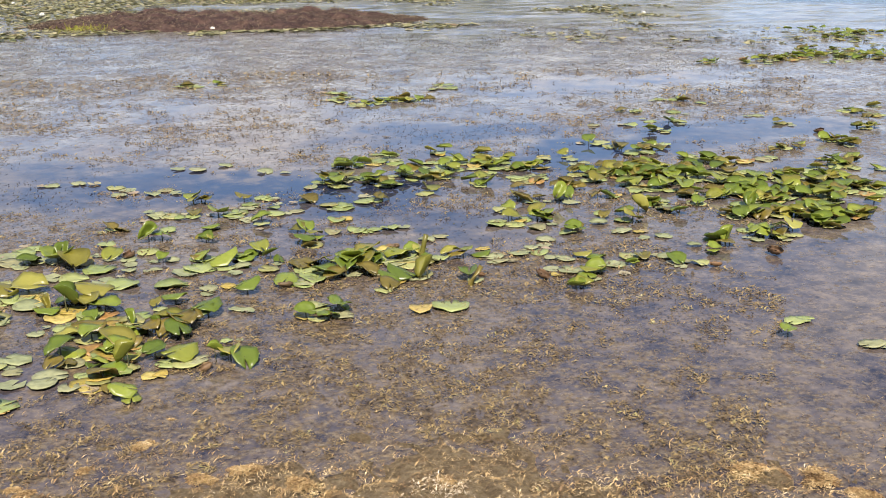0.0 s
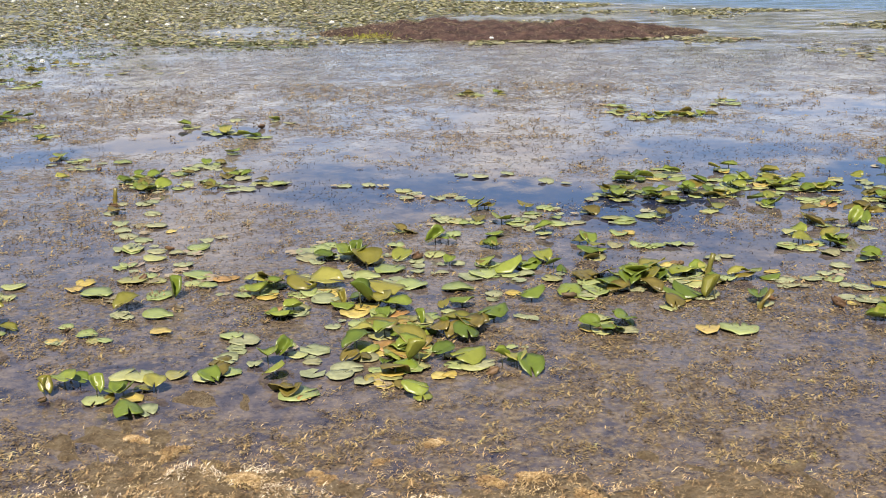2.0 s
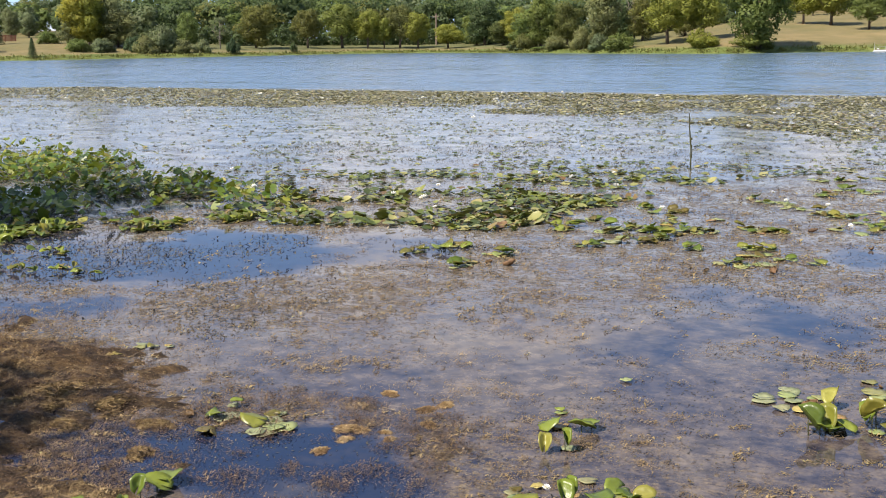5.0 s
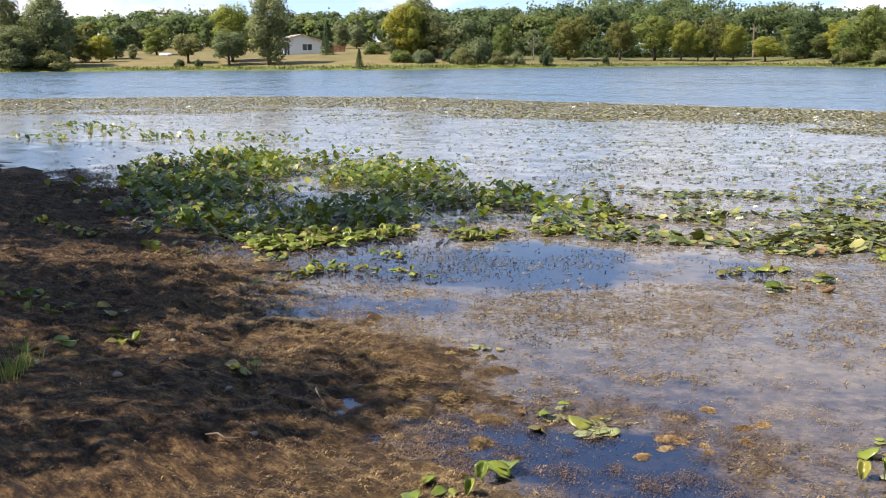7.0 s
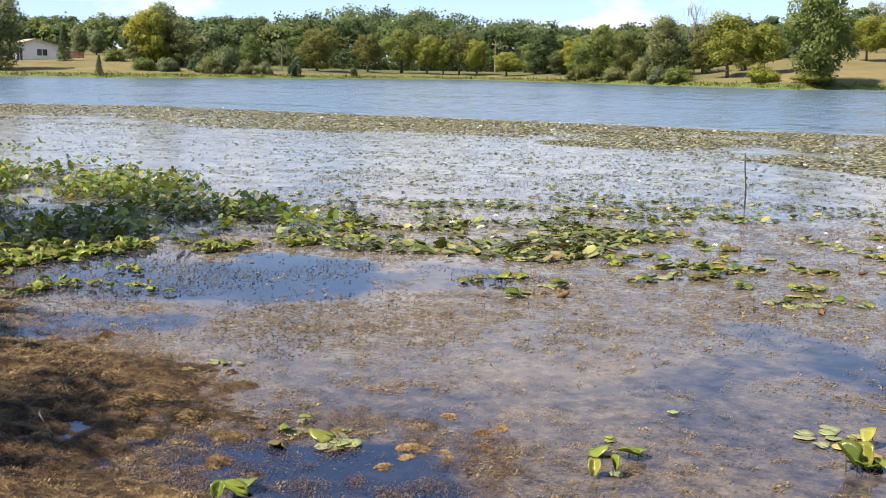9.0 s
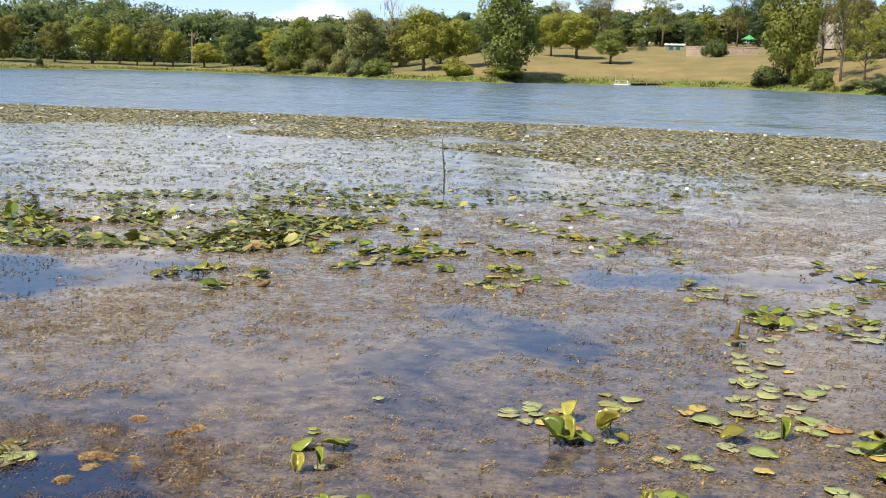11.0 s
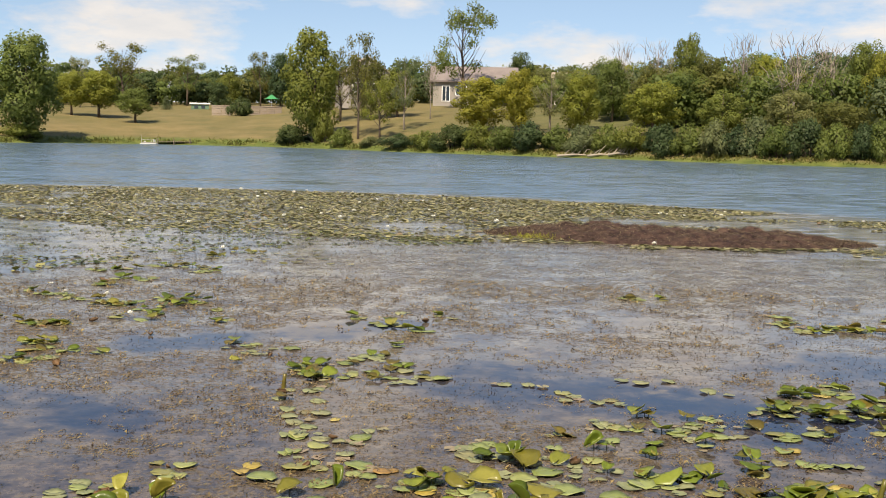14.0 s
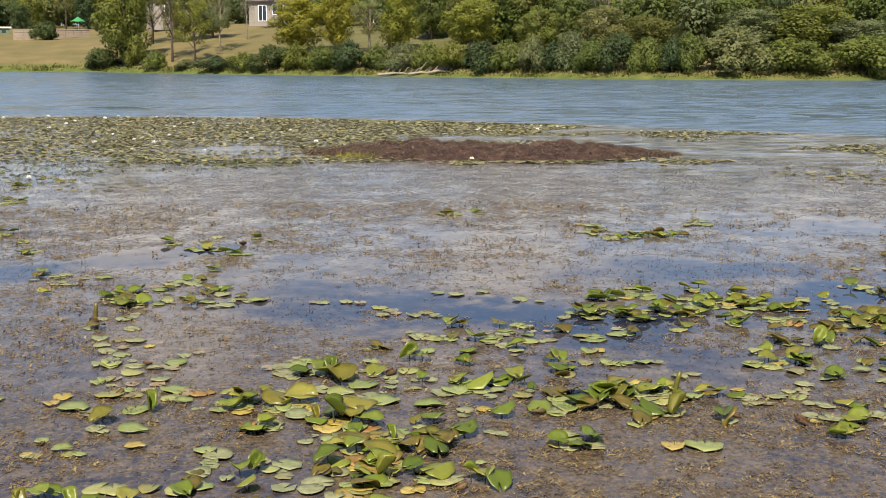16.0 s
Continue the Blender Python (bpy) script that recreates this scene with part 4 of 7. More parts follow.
def house(name, label, az, r, base, length, depth, wall_h, ridge, wall_mat, roof_mat, turn, openings, gable_front=False):
    """A gabled house: walls, two roof slopes, gables, windows with frames; its front looks along -y before the turn."""
    x, y, _ = place_at(az, r)
    thing = new(name)
    thing.matrix_basis = pose(x, y, base, 0, 0, turn)
    tagged(thing, label, "house", "houses on the far shore")
    l, d = length / 2, depth / 2
    bm = bmesh.new()
    for x0, y0, x1, y1 in ((-l, -d, l, -d + 0.25), (-l, d - 0.25, l, d), (-l, -d + 0.25, -l + 0.25, d - 0.25), (l - 0.25, -d + 0.25, l, d - 0.25)):
        box(bm, x0, y0, -1.5, x1, y1, wall_h)
    part("wall", bm, wall_mat, thing)
    bm = bmesh.new()
    if gable_front:
        rows = [((0, ridge), (-l - 0.4, wall_h - 0.15)), ((0, ridge), (l + 0.4, wall_h - 0.15))]
        for (px, pz), (qx, qz) in rows:
            vs = [bm.verts.new(v) for v in ((px, -d - 0.4, pz), (qx, -d - 0.4, qz), (qx, d + 0.4, qz), (px, d + 0.4, pz), (px, -d - 0.4, pz + 0.2), (qx, -d - 0.4, qz + 0.2), (qx, d + 0.4, qz + 0.2), (px, d + 0.4, pz + 0.2))]
            for f in ((0, 1, 2, 3), (7, 6, 5, 4), (0, 4, 5, 1), (1, 5, 6, 2), (2, 6, 7, 3), (3, 7, 4, 0)):
                bm.faces.new([vs[i] for i in f])
        part("roof", bm, roof_mat, thing)
        for s in (-1, 1):
            bm = bmesh.new()
            vs = [bm.verts.new(v) for v in ((-l, s * d, wall_h), (l, s * d, wall_h), (0, s * d, ridge), (-l, s * (d - 0.2), wall_h), (l, s * (d - 0.2), wall_h), (0, s * (d - 0.2), ridge))]
            for f in ((0, 1, 2), (5, 4, 3), (0, 3, 4, 1), (1, 4, 5, 2), (2, 5, 3, 0)):
                bm.faces.new([vs[i] for i in f])
            part("gable", bm, wall_mat, thing)
    else:
        for s in (-1, 1):
            vs = [bm.verts.new(v) for v in ((-l - 0.5, 0, ridge), (l + 0.5, 0, ridge), (l + 0.5, s * (d + 0.5), wall_h - 0.2), (-l - 0.5, s * (d + 0.5), wall_h - 0.2), (-l - 0.5, 0, ridge + 0.22), (l + 0.5, 0, ridge + 0.22), (l + 0.5, s * (d + 0.5), wall_h + 0.02), (-l - 0.5, s * (d + 0.5), wall_h + 0.02))]
            for f in ((0, 1, 2, 3), (7, 6, 5, 4), (0, 4, 5, 1), (1, 5, 6, 2), (2, 6, 7, 3), (3, 7, 4, 0)):
                bm.faces.new([vs[i] for i in f])
        part("roof", bm, roof_mat, thing)
        for s in (-1, 1):
            bm = bmesh.new()
            vs = [bm.verts.new(v) for v in ((s * l, -d, wall_h), (s * l, d, wall_h), (s * l, 0, ridge), (s * (l - 0.2), -d, wall_h), (s * (l - 0.2), d, wall_h), (s * (l - 0.2), 0, ridge))]
            for f in ((0, 1, 2), (5, 4, 3), (0, 3, 4, 1), (1, 4, 5, 2), (2, 5, 3, 0)):
                bm.faces.new([vs[i] for i in f])
            part("gable", bm, wall_mat, thing)
    for kind, x0, z0, x1, z1 in openings:
        bm = bmesh.new()
        for a, b, c4, e in ((x0 - 0.1, z0 - 0.1, x1 + 0.1, z0), (x0 - 0.1, z1, x1 + 0.1, z1 + 0.1), (x0 - 0.1, z0, x0, z1), (x1, z0, x1 + 0.1, z1), ((x0 + x1) / 2 - 0.04, z0, (x0 + x1) / 2 + 0.04, z1)):
            box(bm, a, -d - 0.07, b, c4, -d - 0.003, e)
        frame_ob = part(kind, bm, WHITE, thing)
        part("pane", box(bmesh.new(), x0, -d - 0.03, z0, x1, -d - 0.004, z1), GLASS, frame_ob, "dark glass pane")
    return thing


house("house", "long beige house with a brown shingle roof on the rise", 5.7, 172, 6.8, 12.0, 8.0, 2.9, 5.0, BEIGE, ROOF, -5.7,
      [("window", -2.6, 0.9, -1.2, 2.2), ("window", 1.0, 0.9, 2.6, 2.2), ("door", -4.6, 0.0, -3.6, 2.1)])
house("house", "tan gabled house half hidden by trees on the rise", 0.2, 178, 7.0, 7.5, 9.0, 3.4, 6.2, BEIGE, ROOF_TAN, 8,
      [("window", -2.2, 1.0, -0.8, 2.3), ("window", 0.9, 1.0, 2.3, 2.3)], True)
house("house", "low white house with a shallow gable behind a lawn", -53.5, 192, 2.0, 6.6, 11.0, 2.2, 3.15, SIDING, ROOF_TAN, 62,
      [("window", 0.2, 0.8, 1.7, 1.75), ("door", -2.7, 0.05, -1.9, 1.9)], True)
house("house", "pale house glimpsed through the trees", 10.9, 165, 6.6, 7.0, 6.0, 2.6, 4.2, SIDING, ROOF_TAN, -10, [("window", -1.0, 0.9, 0.6, 2.0)])


def deck():
    x, y, z = place_at(-51.6, 190)
    thing = tagged(new("deck"), "red-brown timber deck beside the white house", "deck")
    thing.matrix_basis = pose(x, y, 2.0, 0, 0, 55)
    part("platform", box(bmesh.new(), -1.6, -1.2, 0.3, 1.6, 1.2, 0.45), DECK, thing)
    for px in (-1.55, -0.8, 0.0, 0.8, 1.45):
        part("post", box(bmesh.new(), px, -1.2, -0.8, px + 0.1, -1.1, 1.5), DECK, thing)
    for k in range(6):
        part("board", box(bmesh.new(), -1.6, -1.23, 0.55 + 0.15 * k, 1.6, -1.205, 0.66 + 0.15 * k), DECK, thing)


deck()


def block_wall(az0, r0, az1, r1, h, label):
    x0, y0, z0 = place_at(az0, r0)
    x1, y1, z1 = place_at(az1, r1)
    length = math.hypot(x1 - x0, y1 - y0)
    thing = tagged(new("retaining_wall"), label, "wall", "garden walls")
    thing.matrix_basis = pose(x0, y0, min(z0, z1) - 0.1, 0, 0, math.degrees(math.atan2(y1 - y0, x1 - x0)))
    n = max(int(length / 1.2), 2)
    for row in range(4):
        for k in range(n):
            a, b = k * length / n, (k + 1) * length / n - 0.04
            part("block", box(bmesh.new(), a, 0, row * h / 4, b, 0.5, (row + 1) * h / 4 - 0.03, 0.02), STONE, thing)
    part("cap", box(bmesh.new(), -0.05, -0.05, h - 0.025, length + 0.05, 0.55, h + 0.1, 0.02), STONE, thing)


block_wall(-7.2, 173, -6.25, 173, 1.5, "low tan block garden wall on the lawn")
block_wall(-5.25, 174, -3.8, 176, 1.4, "longer tan block garden wall under the patio")


def patio():
    x, y, z = place_at(-4.3, 178)
    thing = tagged(new("parasol"), "closed green parasol on the patio", "parasol")
    thing.matrix_basis = pose(x, y, z + 0.3)
    part("pole", mesh_from("pole", *tube([(0, 0, -0.5), (0, 0, 2.4)], [0.04, 0.03], 6), WHITE), None, thing)
    cone_v = [(0, 0, 2.5)] + [(1.1 * math.cos(a * 0.785), 1.1 * math.sin(a * 0.785), 1.75 + 0.05 * (a % 2)) for a in range(8)] + [(0, 0, 2.35)]
    cone_f = [(0, 1 + a, 1 + (a + 1) % 8) for a in range(8)] + [(9, 1 + (a + 1) % 8, 1 + a) for a in range(8)]
    part("canopy", mesh_from("canopy", cone_v, cone_f, GREEN_CLOTH), None, thing)
    x, y, z = place_at(-7.75, 190)
    thing = tagged(new("garden_shed"), "low green garden shed with a pale flat roof behind the lawn", "shed")
    thing.matrix_basis = pose(x, y, z, 0, 0, 8)
    part("wall", box(bmesh.new(), -1.4, -0.8, -0.5, 1.4, 0.8, 0.75), SHED_GREEN, thing)
    part("roof", box(bmesh.new(), -1.65, -1.0, 0.75, 1.65, 1.0, 1.0, 0.04), SIDING, thing, "pale flat roof")
    for px in (-0.9, 0.2):
        part("window", box(bmesh.new(), px, -0.83, 0.1, px + 0.6, -0.80, 0.55), GLASS, thing, "dark glass window")


patio()


def boat():
    az, r = -10.2, 142.0
    x, y, _ = place_at(az, r)
    thing = tagged(new("boat"), "small pale open boat with thin rails at the far shore", "boat")
    thing.matrix_basis = pose(x, y, 0.0, 0, 0, 12) @ Matrix.Scale(0.62, 4)
    for sy in (-0.7, 0.55):
        part("float", mesh_from("float", *tube([(-1.6, sy, 0.05), (-1.3, sy, 0.12), (1.2, sy, 0.12), (1.7, sy, 0.25)], [0.08, 0.2, 0.2, 0.06], 8), HULL, True), None, thing)
    part("floor", box(bmesh.new(), -1.4, -0.85, 0.33, 1.4, 0.75, 0.4), DRIFT, thing)
    for px in (-1.35, 0.5, 1.3):
        for py in (-0.82, 0.7):
            part("post", box(bmesh.new(), px, py, 0.4, px + 0.04, py + 0.04, 0.85), RAIL, thing)
    for py in (-0.83, 0.7):
        part("rail", box(bmesh.new(), -1.4, py, 0.85, 1.4, py + 0.04, 0.89), RAIL, thing)
    part("seat", box(bmesh.new(), -0.9, -0.5, 0.4, -0.5, 0.4, 0.62, 0.03), HULL, thing)
    part("motor", box(bmesh.new(), 0.9, -0.15, 0.4, 1.15, 0.1, 0.95, 0.04), RAIL, thing)
    part("mast", mesh_from("mast", *tube([(-1.3, 0, 0.4), (-1.35, 0, 1.9)], [0.025, 0.015], 5), RAIL), None, thing)
    x, y, _ = place_at(-9.0, 142.5)
    thing = tagged(new("dock"), "weathered grey plank dock at the far shore", "dock")
    thing.matrix_basis = pose(x, y, 0.32, 0, 0, 8)
    for k in range(16):
        part("plank", box(bmesh.new(), -2.0 + 0.26 * k, -0.5, 0, -1.77 + 0.26 * k, 0.5, 0.07), POLE, thing)
    for px in (-1.9, 0.0, 1.9):
        part("pile", mesh_from("pile", *tube([(px, -0.55, -1.2), (px, -0.55, 0.4)], [0.07, 0.07], 6), POLE), None, thing)


boat()


def lawn_boat():
    """An overturned rowing boat: a keeled hull with a rim and two bearers."""
    x, y, z = place_at(-59.76, 190)
    thing = tagged(new("rowing_boat"), "overturned white rowing boat lying on the far lawn", "boat")
    thing.matrix_basis = pose(x, y, z + 0.09, 0, 0, 50) @ Matrix.Scale(0.76, 4)
    verts, faces, rows, cols = [], [], 9, 7
    for k in range(rows):
        u = k / (rows - 1) * 2 - 1
        wide = 0.62 * (1 - abs(u) ** 2.6) + 0.05
        for c in range(cols):
            a = math.pi * c / (cols - 1)
            verts.append((u * 1.35, -math.cos(a) * wide, math.sin(a) ** 0.7 * (0.5 - 0.16 * u * u)))
    for k in range(rows - 1):
        for c in range(cols - 1):
            a = k * cols + c
            faces.append((a, a + 1, a + cols + 1, a + cols))
    part("hull", mesh_from("hull", verts, faces, HULL, True), None, thing)
    part("keel", box(bmesh.new(), -1.2, -0.03, 0.47, 1.2, 0.03, 0.54), HULL, thing)
    for px in (-0.7, 0.6):
        part("bearer", box(bmesh.new(), px, -0.7, -0.14, px + 0.12, 0.7, 0.02), POLE, thing)


lawn_boat()


def utility_pole():
    x, y, z = place_at(-31.25, 196)
    thing = tagged(new("utility_pole"), "weathered wooden utility pole on the far lawn", "pole")
    thing.matrix_basis = pose(x, y, z)
    part("shaft", mesh_from("shaft", *tube([(0, 0, -0.5), (0, 0, 2.4), (0.02, 0, 5.2)], [0.2, 0.17, 0.13], 8), POLE), None, thing)
    part("crossarm", box(bmesh.new(), -0.6, -0.06, 4.6, 0.6, 0.06, 4.75), POLE, thing)


utility_pole()


def fallen_branch(x, y, z, length, turn, label, rng):
    thing = new("fallen_branch")
    thing.matrix_basis = pose(x, y, z, 0, 0, turn)
    tagged(thing, label, "branch", "driftwood")
    l = length
    part("limb", mesh_from("limb", *tube([(-l / 2, 0, 0.05), (-l * 0.1, 0.1, 0.22), (l / 2, -0.1, 0.1)], [0.13, 0.10, 0.04], 7), DRIFT, True), None, thing)
    for k in range(6):
        a = -l * 0.35 + l * 0.14 * k
        part("twig", mesh_from("twig", *tube([(a, 0, 0.12), (a + 0.35 + 0.3 * rng.random(), 0.2, 0.5 + 0.4 * rng.random()), (a + 0.9, 0.3, 0.45 + 0.8 * rng.random())], [0.05, 0.03, 0.012], 5), DRIFT, True), None, thing)


brng = random.Random(4)
for az, dr, l in ((11.0, 0.3, 4.2), (12.2, 0.5, 3.0), (13.0, 0.8, 2.2)):
    fx, fy, fz = place_at(az, float(np.interp(az, AZ, SHORE)) + dr)
    fallen_branch(fx, fy, max(fz, 0.05), l, -az + 4, "bleached fallen branch lying at the waterline", brng)


# ---- the stick in the water ----
def marker_stick():
    thing = tagged(new("marker_stick"), "thin dark stick standing upright in the water", "stick")
    thing.matrix_basis = pose(-5.25, 16.06, 0)
    part("shaft", mesh_from("shaft", *tube([(0, 0, -0.5), (0.01, 0, 0.3), (-0.02, 0, 0.62), (-0.03, 0.0, 0.84)], [0.013, 0.012, 0.01, 0.006], 6), STEM), None, thing)
    for z in (0.22, 0.36, 0.47):
        part("knot", mesh_from("knot", *tube([(0.01, 0, z - 0.02), (0.012, 0, z + 0.02)], [0.017, 0.017], 6), STEM), None, thing)


marker_stick()


# ---- water lilies ----
def leaf_mesh(name, material, fold, curl, wave, seed, cup=0.0, torn=0.0, seg=16, rings=3):
    """A heart-shaped leaf of radius 1, cleft at its base (-y), folded along its midrib, with a curled rim and a real thickness."""
    rng = random.Random(seed)
    ph = rng.random() * 6.28
    top, faces = [(0, -0.12, 0)], []
    for k in range(1, rings + 1):
        for s in range(seg + 1):
            a = -math.pi / 2 + 0.12 + (2 * math.pi - 0.24) * s / seg
            q = k / rings
            out = q * (1.0 + 0.05 * math.sin(3 * a + ph) + 0.035 * math.sin(7 * a + 3 * ph)) * (1 - torn * rng.random() * (k == rings))
            x, y = math.cos(a) * out * 0.88, math.sin(a) * out * 1.0
            z = fold * abs(x) ** 1.25 + curl * q**3 * (0.6 + 0.6 * math.sin(2 * a + ph)) + wave * q * q * math.sin(5 * a + ph * 2) + cup * q * q
            f = max(0.25, 1 - 0.32 * fold * fold)
            top.append((x * f, y, z))
    n = len(top)
    for s in range(seg):
        faces.append((0, 1 + s, 2 + s))
    for k in range(1, rings):
        for s in range(seg):
            a, b = 1 + (k - 1) * (seg + 1) + s, 1 + k * (seg + 1) + s
            faces.append((a, b, b + 1, a + 1))
    verts = top + [(x, y, z - 0.035) for x, y, z in top]
    faces += [tuple(i + n for i in reversed(f)) for f in faces]
    rim = [0, *[1 + k * (seg + 1) for k in range(rings)], *[1 + (rings - 1) * (seg + 1) + s for s in range(1, seg + 1)], *[1 + k * (seg + 1) + seg for k in range(rings - 2, -1, -1)]]
    for a, b in zip(rim, rim[1:] + rim[:1]):
        faces.append((a, a + n, b + n, b))
    return mesh_from(name, verts, faces, material, True)


def curled_mesh(name, material, seed):
    """A dead leaf rolled up into a crumpled scoop."""
    rng = random.Random(seed)
    verts, faces, rows, cols = [], [], 8, 9
    for i in range(rows):
        u = i / (rows - 1)
        w = math.sin(math.pi * (0.12 + 0.8 * u)) ** 0.7
        for j in range(cols):
            a = (j / (cols - 1) - 0.5) * 4.1
            r = 0.42 * w * (1 + 0.15 * rng.uniform(-1, 1))
            verts.append((math.sin(a) * r * 1.2, (u - 0.5) * 1.8, 0.45 - math.cos(a) * r + 0.25 * u * u + 0.06 * rng.uniform(-1, 1)))
    for i in range(rows - 1):
        for j in range(cols - 1):
            a = i * cols + j
            faces.append((a, a + 1, a + cols + 1, a + cols))
    n = len(verts)
    verts += [(x * 0.93, y, z + 0.03) for x, y, z in verts]
    faces += [tuple(i + n for i in reversed(f)) for f in faces]
    rim = [j for j in range(cols)] + [i * cols + cols - 1 for i in range(1, rows)] + [(rows - 1) * cols + j for j in range(cols - 2, -1, -1)] + [i * cols for i in range(rows - 2, 0, -1)]
    for a, b in zip(rim, rim[1:] + rim[:1]):
        faces.append((a, a + n, b + n, b))
    return mesh_from(name, verts, faces, material, True)


FLAT = {k: [leaf_mesh("lily_pad", m, 0.0, c5, w5, s, torn=t5, seg=14, rings=2) for s, c5, w5, t5 in ((1, 0.03, 0.02, 0), (2, 0.10, 0.03, 0.05), (3, 0.05, 0.05, 0.0), (4, 0.16, 0.04, 0.12), (5, 0.02, 0.03, 0.2))]
        for k, m in (("f", PAD), ("p", PALE), ("y", YELLOW))}
RAISED = {
    "r": [leaf_mesh("leaf", LEAF, fo, cu, 0.05, s) for s, fo, cu in ((11, 0.30, 0.10), (12, -0.34, 0.05), (13, 0.14, 0.14), (14, -0.22, -0.08), (15, 0.40, -0.06), (16, -0.45, 0.08))],
    "v": [leaf_mesh("leaf", LEAF, fo, cu, 0.05, s) for s, fo, cu in ((21, 0.95, 0.1), (22, 1.2, 0.05), (23, 0.8, 0.15))],
    "e": [leaf_mesh("leaf", LEAF, fo, cu, 0.04, s, 0.2) for s, fo, cu in ((31, 0.25, 0.2), (32, 0.4, 0.12))],
    "o": [leaf_mesh("leaf", OLIVE, fo, cu, 0.05, s) for s, fo, cu in ((41, 0.35, 0.1), (42, -0.4, 0.0), (43, 0.15, -0.15))],
}
SMALL = {k: [leaf_mesh("leaf", OLIVE if k == "o" else LEAF, fo, cu, 0.05, s, seg=9, rings=2) for s, fo, cu in some] for k, some in {"r": ((61, 0.30, 0.14), (62, 0.5, 0.05), (63, 0.15, 0.2)), "v": ((64, 1.0, 0.1), (65, 0.8, 0.15)), "e": ((66, 0.3, 0.25),), "o": ((67, 0.35, 0.1), (68, 0.2, -0.15))}.items()}
DEAD = [curled_mesh("dead_leaf", BROWN, s) for s in (51, 52, 53)]
STALK = mesh_from("stalk", *tube([(0.25, -0.15, -1.6), (0.06, -0.03, -0.8), (0, 0, 0.0)], [0.065, 0.055, 0.05], 6), STEM, True)
lrng = random.Random(12)
PAD_LABEL = {"f": "flat green lily pad floating on the water", "p": "pale silt-covered lily pad lying awash", "y": "yellowed decaying lily pad floating on the water"}


def leaf_pose(kind, x, y, r):
    """Where a leaf lies or stands: its turn and tilt by its kind."""
    if kind in "fpy":
        return pose(x, y, 0.006 + 0.008 * lrng.random(), lrng.gauss(0, 2.5), lrng.gauss(0, 2.5), lrng.uniform(0, 360)), 1.2
    face = math.degrees(math.atan2(y - CY, x - CX)) - 90
    far = min(math.hypot(x, y) / 12, 1)
    z = (max(height(x, y), 0.0) if x < -5 else 0.0) + 0.012 + r * lrng.uniform(0.3, 1.35) * (1 - 0.6 * far) * {"r": 1.0, "o": 0.7, "e": 0.7, "v": 1.2}[kind]
    if kind == "v":
        return pose(x, y, z + r * 0.25, 0, 0, face + lrng.gauss(0, 55)) @ pose(0, 0, 0, lrng.uniform(30, 62), lrng.gauss(0, 14), 0), 1.08
    if kind == "e":
        return pose(x, y, z, 0, 0, lrng.uniform(0, 360)) @ pose(0, 0, 0, lrng.gauss(0, 9), lrng.gauss(0, 9), 0), 1.2
    return pose(x, y, z, 0, 0, face + lrng.gauss(0, 75)) @ pose(0, 0, 0, lrng.uniform(-16, 28) * (1 - 0.4 * far), lrng.gauss(0, 11), 0), 1.2


def add_leaf(kind, x, y, r, parent, origin):
    back = Matrix.Translation((-origin[0], -origin[1], 0))
    if kind == "b":
        m = back @ pose(x, y, 0.0, lrng.gauss(0, 10), lrng.gauss(0, 12), lrng.uniform(0, 360)) @ Matrix.Scale(r * 1.1, 4)
        return part("dead_leaf", lrng.choice(DEAD), None, parent, "curled brown dead leaf", m)
    r = min(r, 0.085)
    place, grow = leaf_pose(kind, x, y, r)
    m = back @ place @ Matrix.Scale(r * grow, 4)
    if kind in "fpy":
        return part("floating_leaf", lrng.choice(FLAT[kind]), None, parent, {"y": "yellowed leaf", "p": "pale silty leaf"}.get(kind, ""), m)
    leaf = part("leaf", lrng.choice((SMALL if math.hypot(x, y) > 7.5 else RAISED)[kind]), None, parent, "olive-brown leaf" if kind == "o" else "", m)
    stem = part("stalk", STALK, None, leaf)
    stem.matrix_basis = Matrix.Rotation(0, 4, "X") @ m.to_3x3().normalized().inverted().to_4x4() @ Matrix.Diagonal((0.9, 0.9, 1.3, 1))
    return leaf


def ragged(leaves):
    """Wide leaves farther out become loose bunches of smaller ones."""
    out = {k: [] for k in ("r", "o", "v", "e", "f", "p", "y", "b")}
    for k, some in leaves.items():
        for x, y, r in some:
            d = math.hypot(x, y)
            if d < 6.5 or r < 0.072 or k == "b":
                out[k].append((x, y, min(r, 0.06) if k == "b" else r))
                continue
            for _ in range(int(lrng.uniform(2.2, 4.6) * min(r / 0.08, 2))):
                a, q = lrng.uniform(0, 6.28), r * lrng.uniform(0.1, 1.15)
                out[lrng.choice((k, k, "f", "f", "o", "r"))].append((x + q * math.cos(a) * 1.2, y + q * math.sin(a), lrng.uniform(0.040, 0.066)))
    return {k: v for k, v in out.items() if v}


